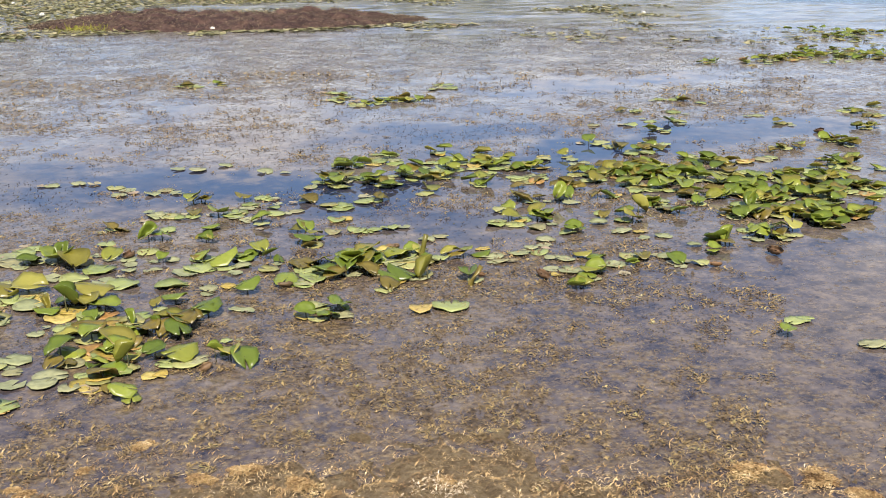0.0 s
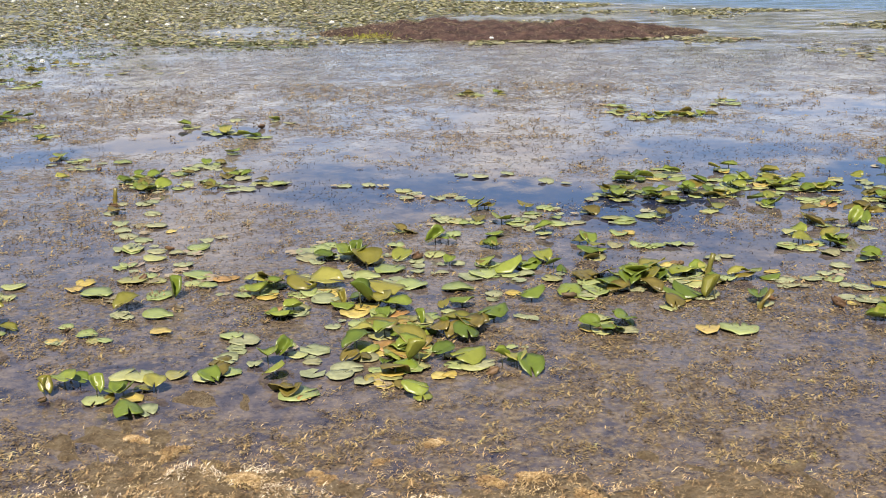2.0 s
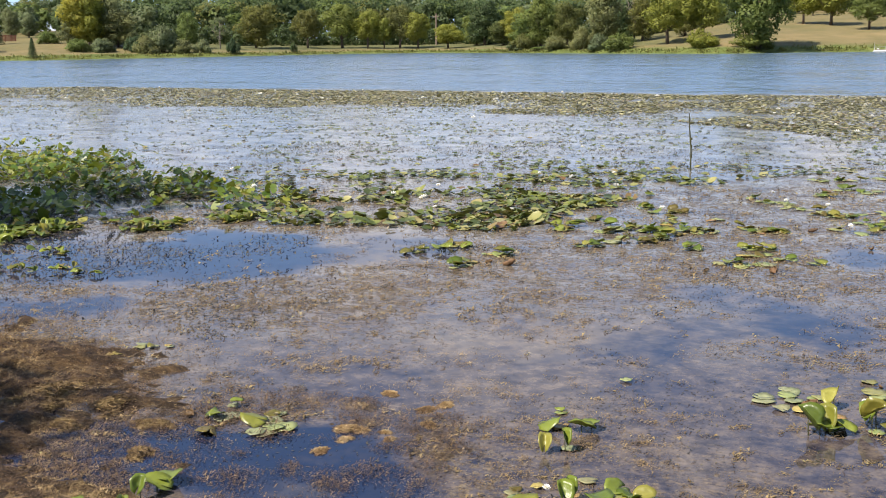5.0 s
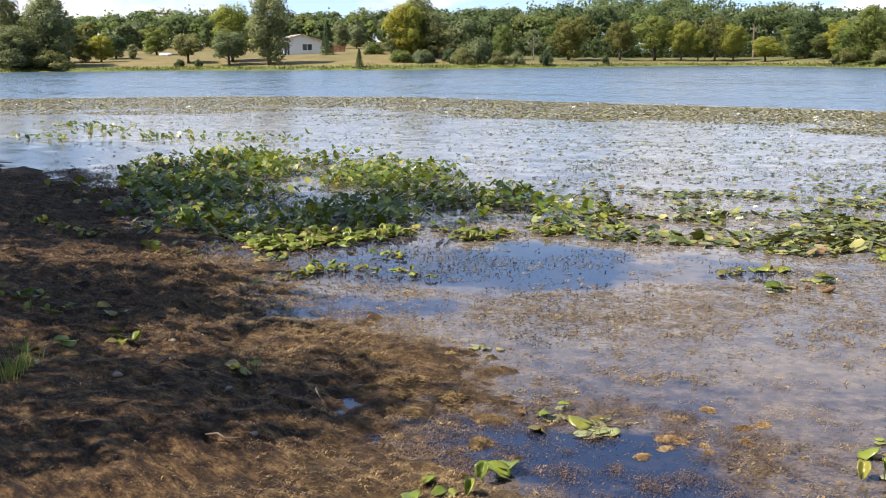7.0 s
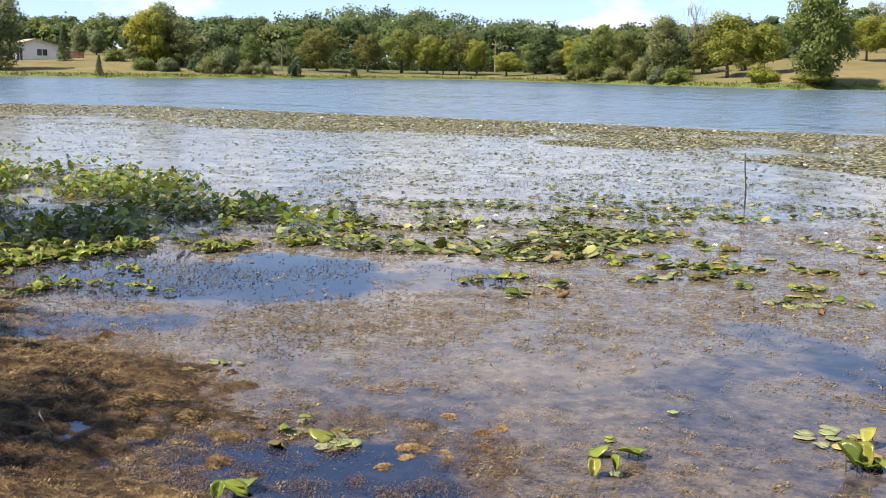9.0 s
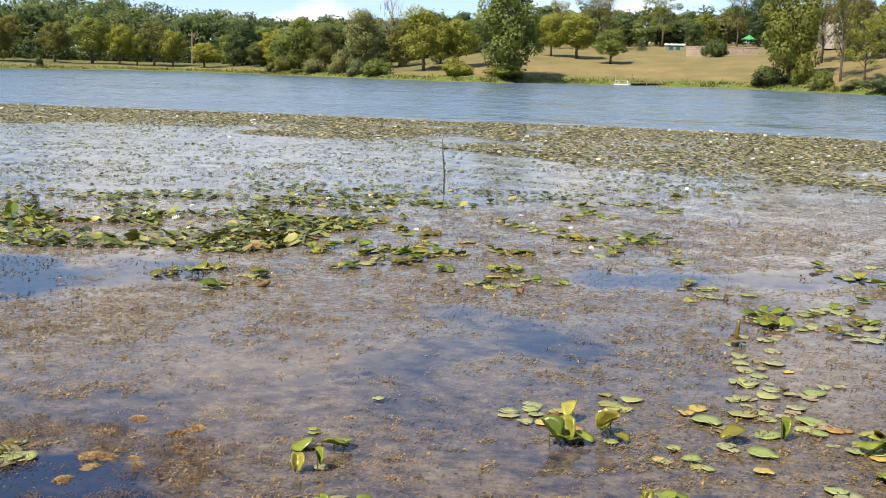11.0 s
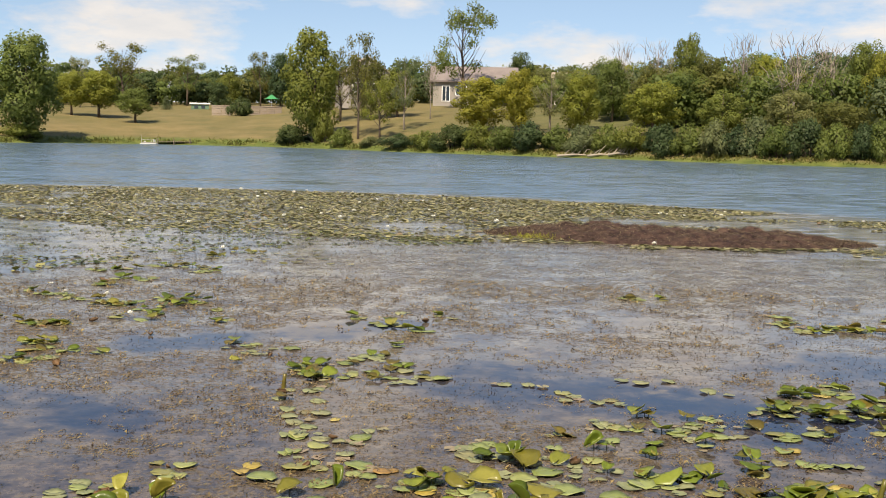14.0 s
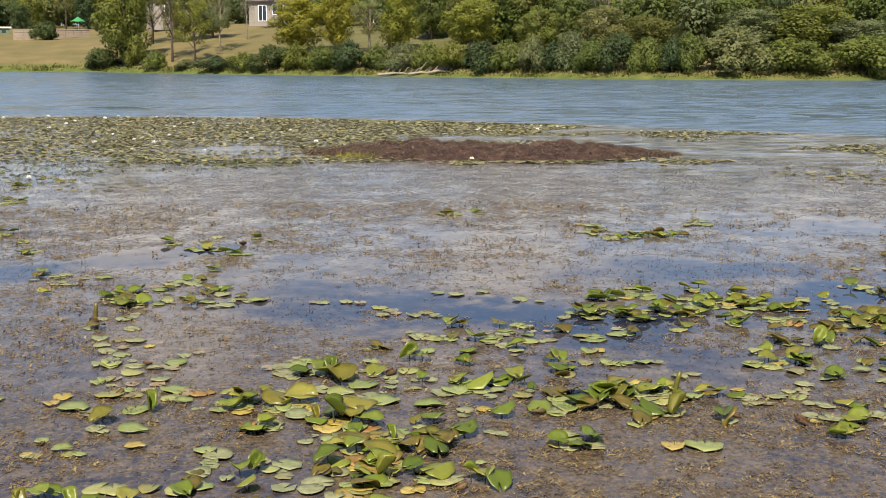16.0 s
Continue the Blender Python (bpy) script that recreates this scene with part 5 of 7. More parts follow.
def lily_plant(label, **leaves):
    """One spreading clump of lily leaves: leaves by kind, each with its place and radius in metres."""
    leaves = ragged(leaves)
    every = [(k, *one) for k, some in leaves.items() for one in some]
    if len(every) > 4:
        for k, px, py, pr in list(every):
            if k != "b" and lrng.random() < (1.0 if len(leaves.get("r", ())) > 9 else 0.7):
                a, d = lrng.uniform(0, 6.28), pr * lrng.uniform(0.7, 1.6)
                every.append((lrng.choice((k, k, "f", "f", "p", "r", "r", "r", "r", "o", "y")), px + d * math.cos(a), py + d * math.sin(a), pr * lrng.uniform(0.75, 1.0)))
    ox = sum(one[1] for one in every) / len(every)
    oy = sum(one[2] for one in every) / len(every)
    plant = tagged(new("water_lily"), label, "water lily", "clumps of pond lilies")
    plant.matrix_basis = pose(ox, oy, 0)
    for kind, x, y, r in every:
        add_leaf(kind, x, y, r, plant, (ox, oy))


AWASH = []


def lily_pads(**leaves):
    """Single floating pads, each a thing of its own; standing leaves among them too."""
    leaves = ragged(leaves)
    for x, y, r in [one for k in ("f", "p") for one in leaves.get(k, ()) if lrng.random() < 0.7]:
        a, d = lrng.uniform(0, 6.28), r * lrng.uniform(1.2, 2.8)
        AWASH.append((x + d * math.cos(a), y + d * math.sin(a), r * lrng.uniform(0.55, 1.0)))
    for kind, some in leaves.items():
        for x, y, r in some:
            if kind in PAD_LABEL:
                place, grow = leaf_pose(kind, x, y, r)
                ob = new("lily_pad", lrng.choice(FLAT[kind]))
                ob.matrix_basis = place @ Matrix.Scale(r * grow, 4)
                tagged(ob, PAD_LABEL[kind], "lily pad", "floating lily pads")
            else:
                lily_plant("curled brown dead lily leaf standing in the water" if kind == "b" else "single lily leaf standing clear of the water", **{kind: [(x, y, r)]})


lily_plant("dense clump of broad green lily leaves standing above the water", r=[(0.91, 6.04, 0.088), (1.21, 5.77, 0.088), (1.22, 5.55, 0.067), (1.47, 5.04, 0.062), (1.25, 5.14, 0.055), (1.19, 5.02, 0.045), (1.09, 5.16, 0.055), (1.31, 5.18, 0.041), (0.93, 4.99, 0.063), (1.07, 4.83, 0.036), (1.31, 4.82, 0.047), (1.41, 4.76, 0.072), (1.65, 4.59, 0.063), (1.1, 4.42, 0.05)], f=[(0.81, 6.25, 0.049), (1.47, 5.46, 0.035), (1.12, 5.52, 0.047), (1.01, 5.37, 0.057), (1.08, 5.18, 0.06), (1.67, 4.66, 0.036), (1.28, 4.94, 0.04), (1.18, 4.73, 0.046), (1.35, 4.72, 0.056), (0.99, 4.75, 0.041)], e=[(0.83, 5.98, 0.031), (1.14, 5.64, 0.065)], v=[(0.96, 5.73, 0.045), (1.04, 5.62, 0.065), (1.38, 5.17, 0.033), (1.29, 5.33, 0.042), (1.18, 4.76, 0.054), (1.54, 4.67, 0.036)], y=[(0.92, 5.9, 0.068), (1.01, 5.57, 0.073), (1.2, 5.5, 0.064), (1.04, 4.68, 0.05), (1.25, 4.62, 0.04), (1.09, 4.53, 0.039), (1, 4.58, 0.049)], o=[(0.94, 4.9, 0.047), (1.06, 4.69, 0.063)], b=[(1.48, 4.59, 0.033)])
lily_plant("small clump of green and olive lily leaves", r=[(0.55, 6.25, 0.066), (0.78, 6.03, 0.07), (0.65, 5.59, 0.051), (0.53, 4.77, 0.047)], o=[(0.65, 6.09, 0.061), (0.56, 4.6, 0.05)], e=[(0.55, 5.99, 0.063), (0.7, 5.63, 0.045), (0.52, 4.95, 0.048)], f=[(0.63, 6.12, 0.065), (0.49, 6.13, 0.049), (0.58, 6.01, 0.07), (0.78, 5.96, 0.073), (0.72, 5.7, 0.07), (0.64, 5.15, 0.028)], p=[(0.46, 6.01, 0.045), (0.43, 5.26, 0.071), (0.39, 5.17, 0.042), (0.34, 5.04, 0.055)], y=[(0.6, 5.67, 0.045)], v=[(0.6, 5.01, 0.051)])
lily_pads(p=[(1.36, 8.63, 0.055), (1.55, 8.6, 0.057), (1.97, 8.02, 0.058), (2.08, 8.1, 0.059), (1.75, 8.09, 0.05), (2.46, 8.69, 0.063), (2.7, 8.76, 0.055), (2.91, 8.39, 0.062), (1.91, 7.38, 0.077), (2.59, 7.33, 0.098), (0.96, 6.84, 0.088), (1.05, 6.64, 0.095), (0.88, 6.65, 0.069), (0.92, 6.56, 0.051), (1.5, 6.42, 0.05), (1.46, 6.21, 0.039), (1.6, 6.17, 0.032), (1.72, 6.31, 0.04)], f=[(1.77, 8.35, 0.069), (2.61, 7.55, 0.08), (2.06, 7.3, 0.084), (2.35, 7.22, 0.088), (2.38, 6.9, 0.074), (2.58, 7.07, 0.057), (1.52, 7.17, 0.085), (1.85, 6.98, 0.055), (1.44, 6.81, 0.053), (1.63, 6.54, 0.062), (1.38, 6.56, 0.075)], y=[(2.25, 7.64, 0.1), (1.25, 6.49, 0.067)])
lily_pads(f=[(1.89, 6.26, 0.103), (1.81, 6.07, 0.077), (1.96, 6.02, 0.048), (2.16, 5.88, 0.054), (1.31, 6.29, 0.082), (1.16, 6.19, 0.071), (1.38, 5.96, 0.085), (1.61, 5.84, 0.084), (1.65, 4.88, 0.027)], p=[(2.05, 6.01, 0.048), (0.89, 5.8, 0.076), (1.77, 5.68, 0.046), (1.82, 5.31, 0.04), (0.87, 5.38, 0.04), (0.97, 4.91, 0.052), (0.86, 4.8, 0.064), (0.82, 4.72, 0.056), (0.91, 4.63, 0.05), (0.75, 5.06, 0.067), (0.72, 4.92, 0.039), (0.76, 5.63, 0.021)], r=[(1.94, 5.55, 0.063)], y=[(1.88, 5.68, 0.043), (0.64, 4.5, 0.029)])
lily_plant("loose clump of green lily leaves and pads", e=[(2.22, 7.18, 0.068), (2, 6.63, 0.045), (1.67, 6.32, 0.037), (1.19, 6.39, 0.106)], r=[(2.09, 6.88, 0.051), (1.98, 6.66, 0.035), (1.95, 6.11, 0.104), (2.17, 6.14, 0.089), (2.18, 5.61, 0.07)], v=[(1.69, 6.81, 0.071), (1.16, 6.57, 0.098)], b=[(1.51, 6.47, 0.051), (2.1, 6.24, 0.03), (2.15, 5.54, 0.042)])
lily_plant("long low clump of glossy green lily leaves", o=[(2.45, 5.87, 0.07), (2.64, 5.29, 0.051)], r=[(2.41, 5.64, 0.071), (2.65, 5.71, 0.073), (2.76, 5.41, 0.07), (2.77, 5.77, 0.048), (2.26, 5.03, 0.056), (2.18, 4.97, 0.055), (2.08, 5.02, 0.047), (2.62, 6.6, 0.06), (2.61, 6.37, 0.048), (2.5, 6.28, 0.075)], f=[(2.62, 5.87, 0.065), (2.81, 5.91, 0.082), (2.64, 5.7, 0.048), (2.75, 5.79, 0.065), (2.91, 5.86, 0.099), (3.04, 5.82, 0.082), (2.38, 5.91, 0.042), (2.35, 5.77, 0.069), (2.48, 5.72, 0.057), (2.33, 5.58, 0.061), (2.89, 5.41, 0.053), (3.11, 5.65, 0.055), (2.18, 5.12, 0.062)], v=[(2.88, 5.34, 0.067)], y=[(2.71, 5.39, 0.067), (2.09, 5.05, 0.056)], b=[(2.95, 5.97, 0.04)])
lily_pads(p=[(3.05, 7.73, 0.05), (2.9, 7.36, 0.079), (2.76, 6.47, 0.053), (2.73, 7.09, 0.046), (3.21, 6.06, 0.051), (3.31, 6.08, 0.045), (2.26, 5.55, 0.055), (2.55, 5.59, 0.043), (3.4, 5.55, 0.049), (3.4, 5.47, 0.048), (3.56, 5.54, 0.059), (3.68, 5.61, 0.04), (3.85, 5.73, 0.052), (3.94, 5.99, 0.057), (3.68, 5.38, 0.039), (3.65, 5.12, 0.063), (3.74, 5.32, 0.049), (4.23, 6.72, 0.079), (4.48, 6.46, 0.055)], f=[(3.29, 7.12, 0.078), (3.06, 7.08, 0.085), (2.97, 6.39, 0.099), (3.11, 6.4, 0.053), (3.68, 5.51, 0.05), (2.8, 4.88, 0.091), (4.27, 6.6, 0.078)], y=[(2.89, 6.71, 0.077), (3.42, 5.73, 0.043), (2.64, 4.89, 0.059), (3.54, 5.09, 0.031)])
lily_plant("clump of glossy green and yellowing lily leaves", r=[(3.48, 8.17, 0.066), (3.82, 7.75, 0.116)], e=[(3.68, 8.3, 0.068), (3.77, 7.23, 0.069), (4.22, 7.21, 0.07)], f=[(3.59, 8.32, 0.081), (3.87, 8.37, 0.078), (4.03, 8.56, 0.07), (3.93, 8.22, 0.068), (4.15, 8.11, 0.081), (4.02, 7.93, 0.088), (3.87, 7.87, 0.065), (4.41, 8.44, 0.08), (4.08, 7.83, 0.066), (3.66, 7.71, 0.089), (3.59, 7.53, 0.087), (3.46, 7.77, 0.097), (3.3, 7.81, 0.127), (3.23, 7.67, 0.091), (3.96, 7.6, 0.098), (4.67, 8.17, 0.07), (4.38, 8.16, 0.069), (4.37, 7.94, 0.112), (4.24, 7.82, 0.097), (4.18, 7.27, 0.075)], o=[(3.56, 7.62, 0.075)], y=[(4.44, 7.83, 0.067), (4.36, 7.57, 0.052)])
lily_plant("clump of glossy green and yellowing lily leaves", f=[(4.71, 7.95, 0.101), (4.57, 7.79, 0.112), (4.65, 7.61, 0.097), (4.59, 7.28, 0.098), (4.72, 7.3, 0.052), (4.49, 7.07, 0.091), (4.97, 7.22, 0.108), (4.96, 7, 0.064), (4.73, 6.91, 0.075), (3.96, 6.49, 0.064)], y=[(4.81, 7.58, 0.08), (4.88, 7.54, 0.067), (4.6, 7.14, 0.059)], p=[(5.06, 7.83, 0.064), (5.24, 7.74, 0.092), (5.26, 7.55, 0.054)], v=[(4.42, 6.52, 0.066)], r=[(3.8, 6.11, 0.086), (3.99, 6.23, 0.073), (4.09, 6.18, 0.066), (4.16, 5.85, 0.085)], b=[(4.12, 6.17, 0.052)])
lily_plant("loose clump of green lily leaves and pads", r=[(3.24, 5.63, 0.052), (3.35, 5.62, 0.052), (3.66, 4.97, 0.049), (3.91, 5.27, 0.055), (3.76, 5.04, 0.05), (4.01, 3.8, 0.038)], e=[(3.08, 5.24, 0.052), (3.51, 4.84, 0.048), (4.74, 5.23, 0.059), (4.59, 5.07, 0.037), (4.02, 5.07, 0.029)], b=[(3.16, 5.26, 0.031), (3.45, 5.09, 0.049), (4.42, 4.84, 0.036), (4.88, 4.87, 0.061)], v=[(4.8, 5.19, 0.056)], f=[(4.23, 3.94, 0.046)])
lily_pads(p=[(4.37, 5.69, 0.06), (4.54, 5.49, 0.049), (4.58, 5.23, 0.041), (4.99, 5.16, 0.046), (4.29, 5.11, 0.05), (4.32, 4.99, 0.082), (4.14, 5.12, 0.072), (3.93, 5.12, 0.064), (3.76, 5.06, 0.063), (4.51, 6.1, 0.075), (4.36, 5.93, 0.055), (5.22, 5.65, 0.057), (4.27, 3.54, 0.055), (6.3, 9.01, 0.065), (8.03, 8.73, 0.058)], y=[(4.45, 5.62, 0.035)], f=[(7.93, 9.88, 0.155), (7.78, 9.97, 0.093), (8.03, 9.62, 0.061), (7.1, 9.51, 0.087), (7.41, 9.27, 0.07), (6.59, 8.47, 0.105), (6.22, 7.99, 0.124), (6.6, 8.84, 0.065), (6.89, 8.93, 0.061), (7.13, 8.81, 0.083), (7.92, 8.29, 0.084)], r=[(5.84, 8.21, 0.079), (6.13, 7.88, 0.103)], o=[(5.87, 7.95, 0.102)])
lily_plant("large dense clump of green lily leaves on open water", r=[(5.34, 7.28, 0.089), (5.11, 7.05, 0.09), (5.4, 7.13, 0.092), (5.61, 7.14, 0.103), (5.75, 7.08, 0.09), (5.55, 6.71, 0.086), (5.36, 6.38, 0.07), (4.57, 5.86, 0.07), (6.24, 7.08, 0.092)], f=[(5.87, 7.74, 0.096), (6.03, 7.72, 0.082), (6.21, 7.43, 0.095), (6.15, 7.21, 0.07), (5.22, 7.09, 0.095), (5.53, 7.16, 0.089), (5.98, 7.05, 0.068), (5.28, 6.53, 0.083), (5.05, 7, 0.064), (5.69, 6.67, 0.065), (5.1, 6.62, 0.082), (5.33, 6.3, 0.081), (5.21, 6.05, 0.079), (6.35, 7.1, 0.08)], y=[(5.28, 6.95, 0.073), (6.07, 6.88, 0.09), (6.12, 6.74, 0.089), (6.47, 7.04, 0.07)], o=[(5.26, 6.58, 0.083), (4.93, 6.16, 0.085), (4.92, 5.98, 0.065)], v=[(4.73, 6.03, 0.068)], p=[(4.85, 6.46, 0.072)])
lily_plant("clump of glossy green and yellowing lily leaves", p=[(6.63, 7.02, 0.071)], r=[(5.51, 6.2, 0.102), (5.78, 6.16, 0.079), (5.82, 5.94, 0.09), (6.39, 6.46, 0.093), (6.62, 6.27, 0.098), (6.59, 5.85, 0.116), (7.04, 6.61, 0.113)], f=[(5.86, 6.5, 0.064), (7.03, 7.28, 0.089), (7.16, 7.22, 0.1), (6.32, 6.35, 0.088), (6.21, 6.47, 0.075), (6.72, 6.55, 0.092), (6.24, 6.14, 0.086), (6.55, 6.19, 0.088), (7.19, 6.67, 0.106), (6.18, 5.97, 0.084), (6.39, 5.96, 0.086), (6.6, 5.96, 0.087), (7.18, 6.31, 0.056)], v=[(5.53, 5.89, 0.095)], o=[(6.66, 6.08, 0.119)], y=[(6.57, 5.77, 0.086)])
lily_plant("clump of glossy green and yellowing lily leaves", r=[(5.26, 5.71, 0.084), (5.57, 5.6, 0.085), (5.64, 5.39, 0.088), (5.2, 5.29, 0.076), (5.58, 5.18, 0.086), (7.7, 7.31, 0.114), (10.34, 12.43, 0.111)], o=[(5.35, 5.59, 0.08), (5.63, 5.53, 0.073), (5.87, 5.33, 0.081), (5.98, 5.27, 0.074), (7.73, 7.2, 0.088)], f=[(5.4, 5.67, 0.065), (5.61, 5.62, 0.078), (6.14, 5.7, 0.082), (7.71, 7.36, 0.078), (8.47, 7.76, 0.084), (9.04, 8.19, 0.089), (8.97, 8.42, 0.09)], v=[(5.22, 5.13, 0.075)], p=[(6.06, 5.94, 0.075)], b=[(7.9, 7.74, 0.054), (10.9, 12.4, 0.162)], e=[(9.43, 8.61, 0.062)])
lily_pads(f=[(-0.31, 6.21, 0.082), (0.02, 6.11, 0.081), (-0.18, 6.71, 0.078), (-0.13, 6.43, 0.081), (-0.04, 6.5, 0.043), (0.2, 6.28, 0.05), (0.23, 6.44, 0.075), (0.28, 6.21, 0.049), (-0.02, 6.86, 0.061), (0.2, 7.08, 0.074), (0.01, 6.38, 0.044)], r=[(-0.14, 5.9, 0.063)], b=[(-0.07, 6.41, 0.037), (0.06, 7.04, 0.037)], v=[(0.09, 6.07, 0.058)], y=[(0.36, 6.32, 0.05), (0.42, 6.34, 0.037), (0.07, 7.52, 0.039)], p=[(0.15, 6.68, 0.056), (0.11, 6.95, 0.047), (0.29, 7.21, 0.045), (-0.26, 7.79, 0.057), (-0.24, 7.6, 0.055), (-0.2, 7.44, 0.058), (-0.1, 7.33, 0.057), (-0.03, 7.69, 0.068), (-0.06, 8.05, 0.058), (-0.33, 8.15, 0.084), (-0.16, 7.08, 0.074), (-0.01, 7.03, 0.055), (-0.08, 8.4, 0.052)])
lily_pads(f=[(0.02, 5.76, 0.071), (0.18, 11.78, 0.078), (0.49, 11.42, 0.099), (0.65, 11.32, 0.069), (0.66, 10.16, 0.073), (-0.77, 10.18, 0.083), (-0.69, 10.24, 0.063), (-0.36, 10.06, 0.067)], p=[(-0.17, 5.79, 0.037), (0.34, 6.04, 0.022), (0.68, 12.1, 0.061), (1.03, 11.98, 0.073), (1.22, 11.79, 0.06), (-0.95, 10.31, 0.079), (-0.95, 10.07, 0.041), (-0.72, 9.82, 0.086)], y=[(0.04, 5.49, 0.05), (-0.39, 6.44, 0.058), (-0.44, 6.31, 0.05)], r=[(0.46, 11.26, 0.086), (0.72, 10.96, 0.084)], e=[(0.86, 11.02, 0.095), (-0.79, 9.41, 0.048)], b=[(0.92, 11.55, 0.053), (-0.53, 9.74, 0.035)])
lily_pads(e=[(-0.1, 9.42, 0.096), (-0.18, 9.22, 0.104), (0.34, 8.84, 0.054)], r=[(-0.06, 8.83, 0.086)], f=[(-0.25, 9.21, 0.095), (-0.29, 9.17, 0.061), (-0.03, 8.98, 0.138), (-0.11, 8.88, 0.082), (0.19, 8.89, 0.082), (0.32, 9.06, 0.06), (0.58, 9.3, 0.095), (0.47, 8.83, 0.1), (3.5, 13.43, 0.104), (3.64, 13.29, 0.104), (3.88, 13.39, 0.084)], p=[(0.14, 9.6, 0.084), (0.12, 9.41, 0.072), (0.38, 9.75, 0.115), (0.31, 9.64, 0.099), (0.61, 9.1, 0.07), (0.62, 8.68, 0.067), (0.83, 8.87, 0.091), (-0.28, 8.41, 0.039), (-0.13, 8.36, 0.06)], y=[(0.44, 9.17, 0.094)], b=[(-0.34, 8.32, 0.039)])
lily_pads(f=[(4.81, 11.73, 0.127), (4.67, 11.54, 0.094), (5.38, 11.11, 0.093), (5.5, 11.08, 0.074), (4.87, 12.06, 0.078), (5.95, 11.83, 0.099), (6.25, 12.09, 0.102), (6.21, 11.87, 0.08)], r=[(4.82, 11.16, 0.122), (5.01, 11.24, 0.123), (5.28, 11.19, 0.124)], y=[(5.27, 11.46, 0.076)])
lily_plant("clump of glossy green and yellowing lily leaves", r=[(-5.12, 8.87, 0.067), (-4.66, 10.66, 0.093), (-3.85, 10.8, 0.109), (-3.68, 10.68, 0.119), (-3.69, 10.24, 0.104), (-3.12, 10.02, 0.095)], f=[(-5.32, 9.11, 0.107), (-5.14, 9.18, 0.074), (-5.29, 8.75, 0.103), (-4.59, 8.96, 0.112), (-4.74, 10.43, 0.086), (-4.67, 11.24, 0.073), (-4.2, 10.5, 0.085), (-4.18, 10.73, 0.098), (-3.96, 10.28, 0.072), (-3.93, 9.99, 0.081), (-4.12, 11.06, 0.089), (-3.62, 10.45, 0.094), (-3.68, 10.93, 0.058), (-3.5, 10.93, 0.098)], y=[(-4.65, 8.54, 0.059), (-3.75, 11.29, 0.101)], p=[(-4.68, 8.34, 0.073), (-4.11, 9.94, 0.054)], b=[(-4.5, 8.59, 0.039), (-4.29, 8.57, 0.058)], e=[(-4.87, 10.59, 0.058), (-4.37, 10.99, 0.065)], o=[(-4.09, 9.71, 0.079)])
lily_plant("clump of glossy green and yellowing lily leaves", f=[(-3.92, 11.68, 0.074), (-4.05, 12.16, 0.128), (-4.45, 12.23, 0.078), (-4.28, 11.97, 0.064), (-3.47, 11.78, 0.068), (-4.99, 12.24, 0.099), (-3.34, 10.99, 0.115), (-2.97, 11.14, 0.098), (-2.25, 11.62, 0.077), (-2.01, 12.13, 0.074), (-1.85, 11.99, 0.109), (-1.96, 11.54, 0.07), (-1.28, 12.22, 0.061), (-2.5, 10.04, 0.068), (-2.61, 9.51, 0.089), (-2.52, 9.4, 0.059), (-2.44, 9.56, 0.099), (-2.33, 9.89, 0.051), (-2.22, 9.88, 0.051), (-2.01, 9.78, 0.06)], r=[(-5.47, 12.68, 0.097), (-5.17, 12.16, 0.106), (-2.64, 10.31, 0.085)], y=[(-2.98, 11.4, 0.089), (-2.73, 11.24, 0.145), (-2.59, 9.88, 0.077)], p=[(-2.62, 10.31, 0.107)], b=[(-2.41, 11.45, 0.047), (-1.72, 10.71, 0.043), (-2.22, 9.3, 0.058), (-2.73, 9.11, 0.029)], o=[(-1.19, 11.53, 0.081)])
lily_pads(f=[(-2.58, 12.7, 0.162), (-2.71, 12.98, 0.099), (-2.41, 12.53, 0.115), (-2.3, 12.81, 0.085), (-2.04, 13.02, 0.099), (-1.63, 13.19, 0.1), (-1.51, 12.77, 0.083), (-1.96, 12.91, 0.091), (-3.61, 13.53, 0.084), (-3.19, 13.28, 0.123), (-2.97, 12.96, 0.1), (-3.41, 13.29, 0.103), (-2.77, 14.81, 0.113), (-2.56, 14.71, 0.134), (-3.35, 15.69, 0.16), (-3.1, 15.82, 0.12), (-2.85, 15.79, 0.144), (-2.59, 16.21, 0.123), (-2.34, 16.18, 0.138), (-2.23, 16.54, 0.083), (-1.95, 16, 0.144), (-1.72, 15.76, 0.142), (-1.85, 15.56, 0.117), (-1.57, 18.21, 0.182), (-1.29, 18.17, 0.09)], r=[(-2.45, 12.56, 0.102), (-2.33, 12.62, 0.109), (-1.75, 12.44, 0.113), (-1.74, 12.77, 0.122), (-2.83, 14.19, 0.137), (-1.95, 17.61, 0.158)], b=[(-2.96, 14.43, 0.081)])
lily_plant("clump of glossy green and yellowing lily leaves", p=[(-1.36, 5.89, 0.06), (-1.27, 6.1, 0.048), (-1.22, 5.96, 0.053), (-1.24, 5.79, 0.043), (-0.16, 5.79, 0.036), (-0.44, 5.46, 0.034)], y=[(-1.14, 5.82, 0.046), (-0.95, 5.79, 0.037)], b=[(-1.12, 5.92, 0.044), (-0.87, 6.43, 0.023)], f=[(-1.11, 6.09, 0.042), (-0.94, 6.5, 0.044), (-0.87, 6.3, 0.059), (-0.78, 6.25, 0.049), (-0.77, 6.46, 0.06)], v=[(-1.03, 5.47, 0.072), (-1.01, 5.94, 0.062), (-0.76, 5.71, 0.068)], r=[(-0.98, 5.5, 0.049), (-0.93, 5.61, 0.056), (-0.69, 5.68, 0.038)])
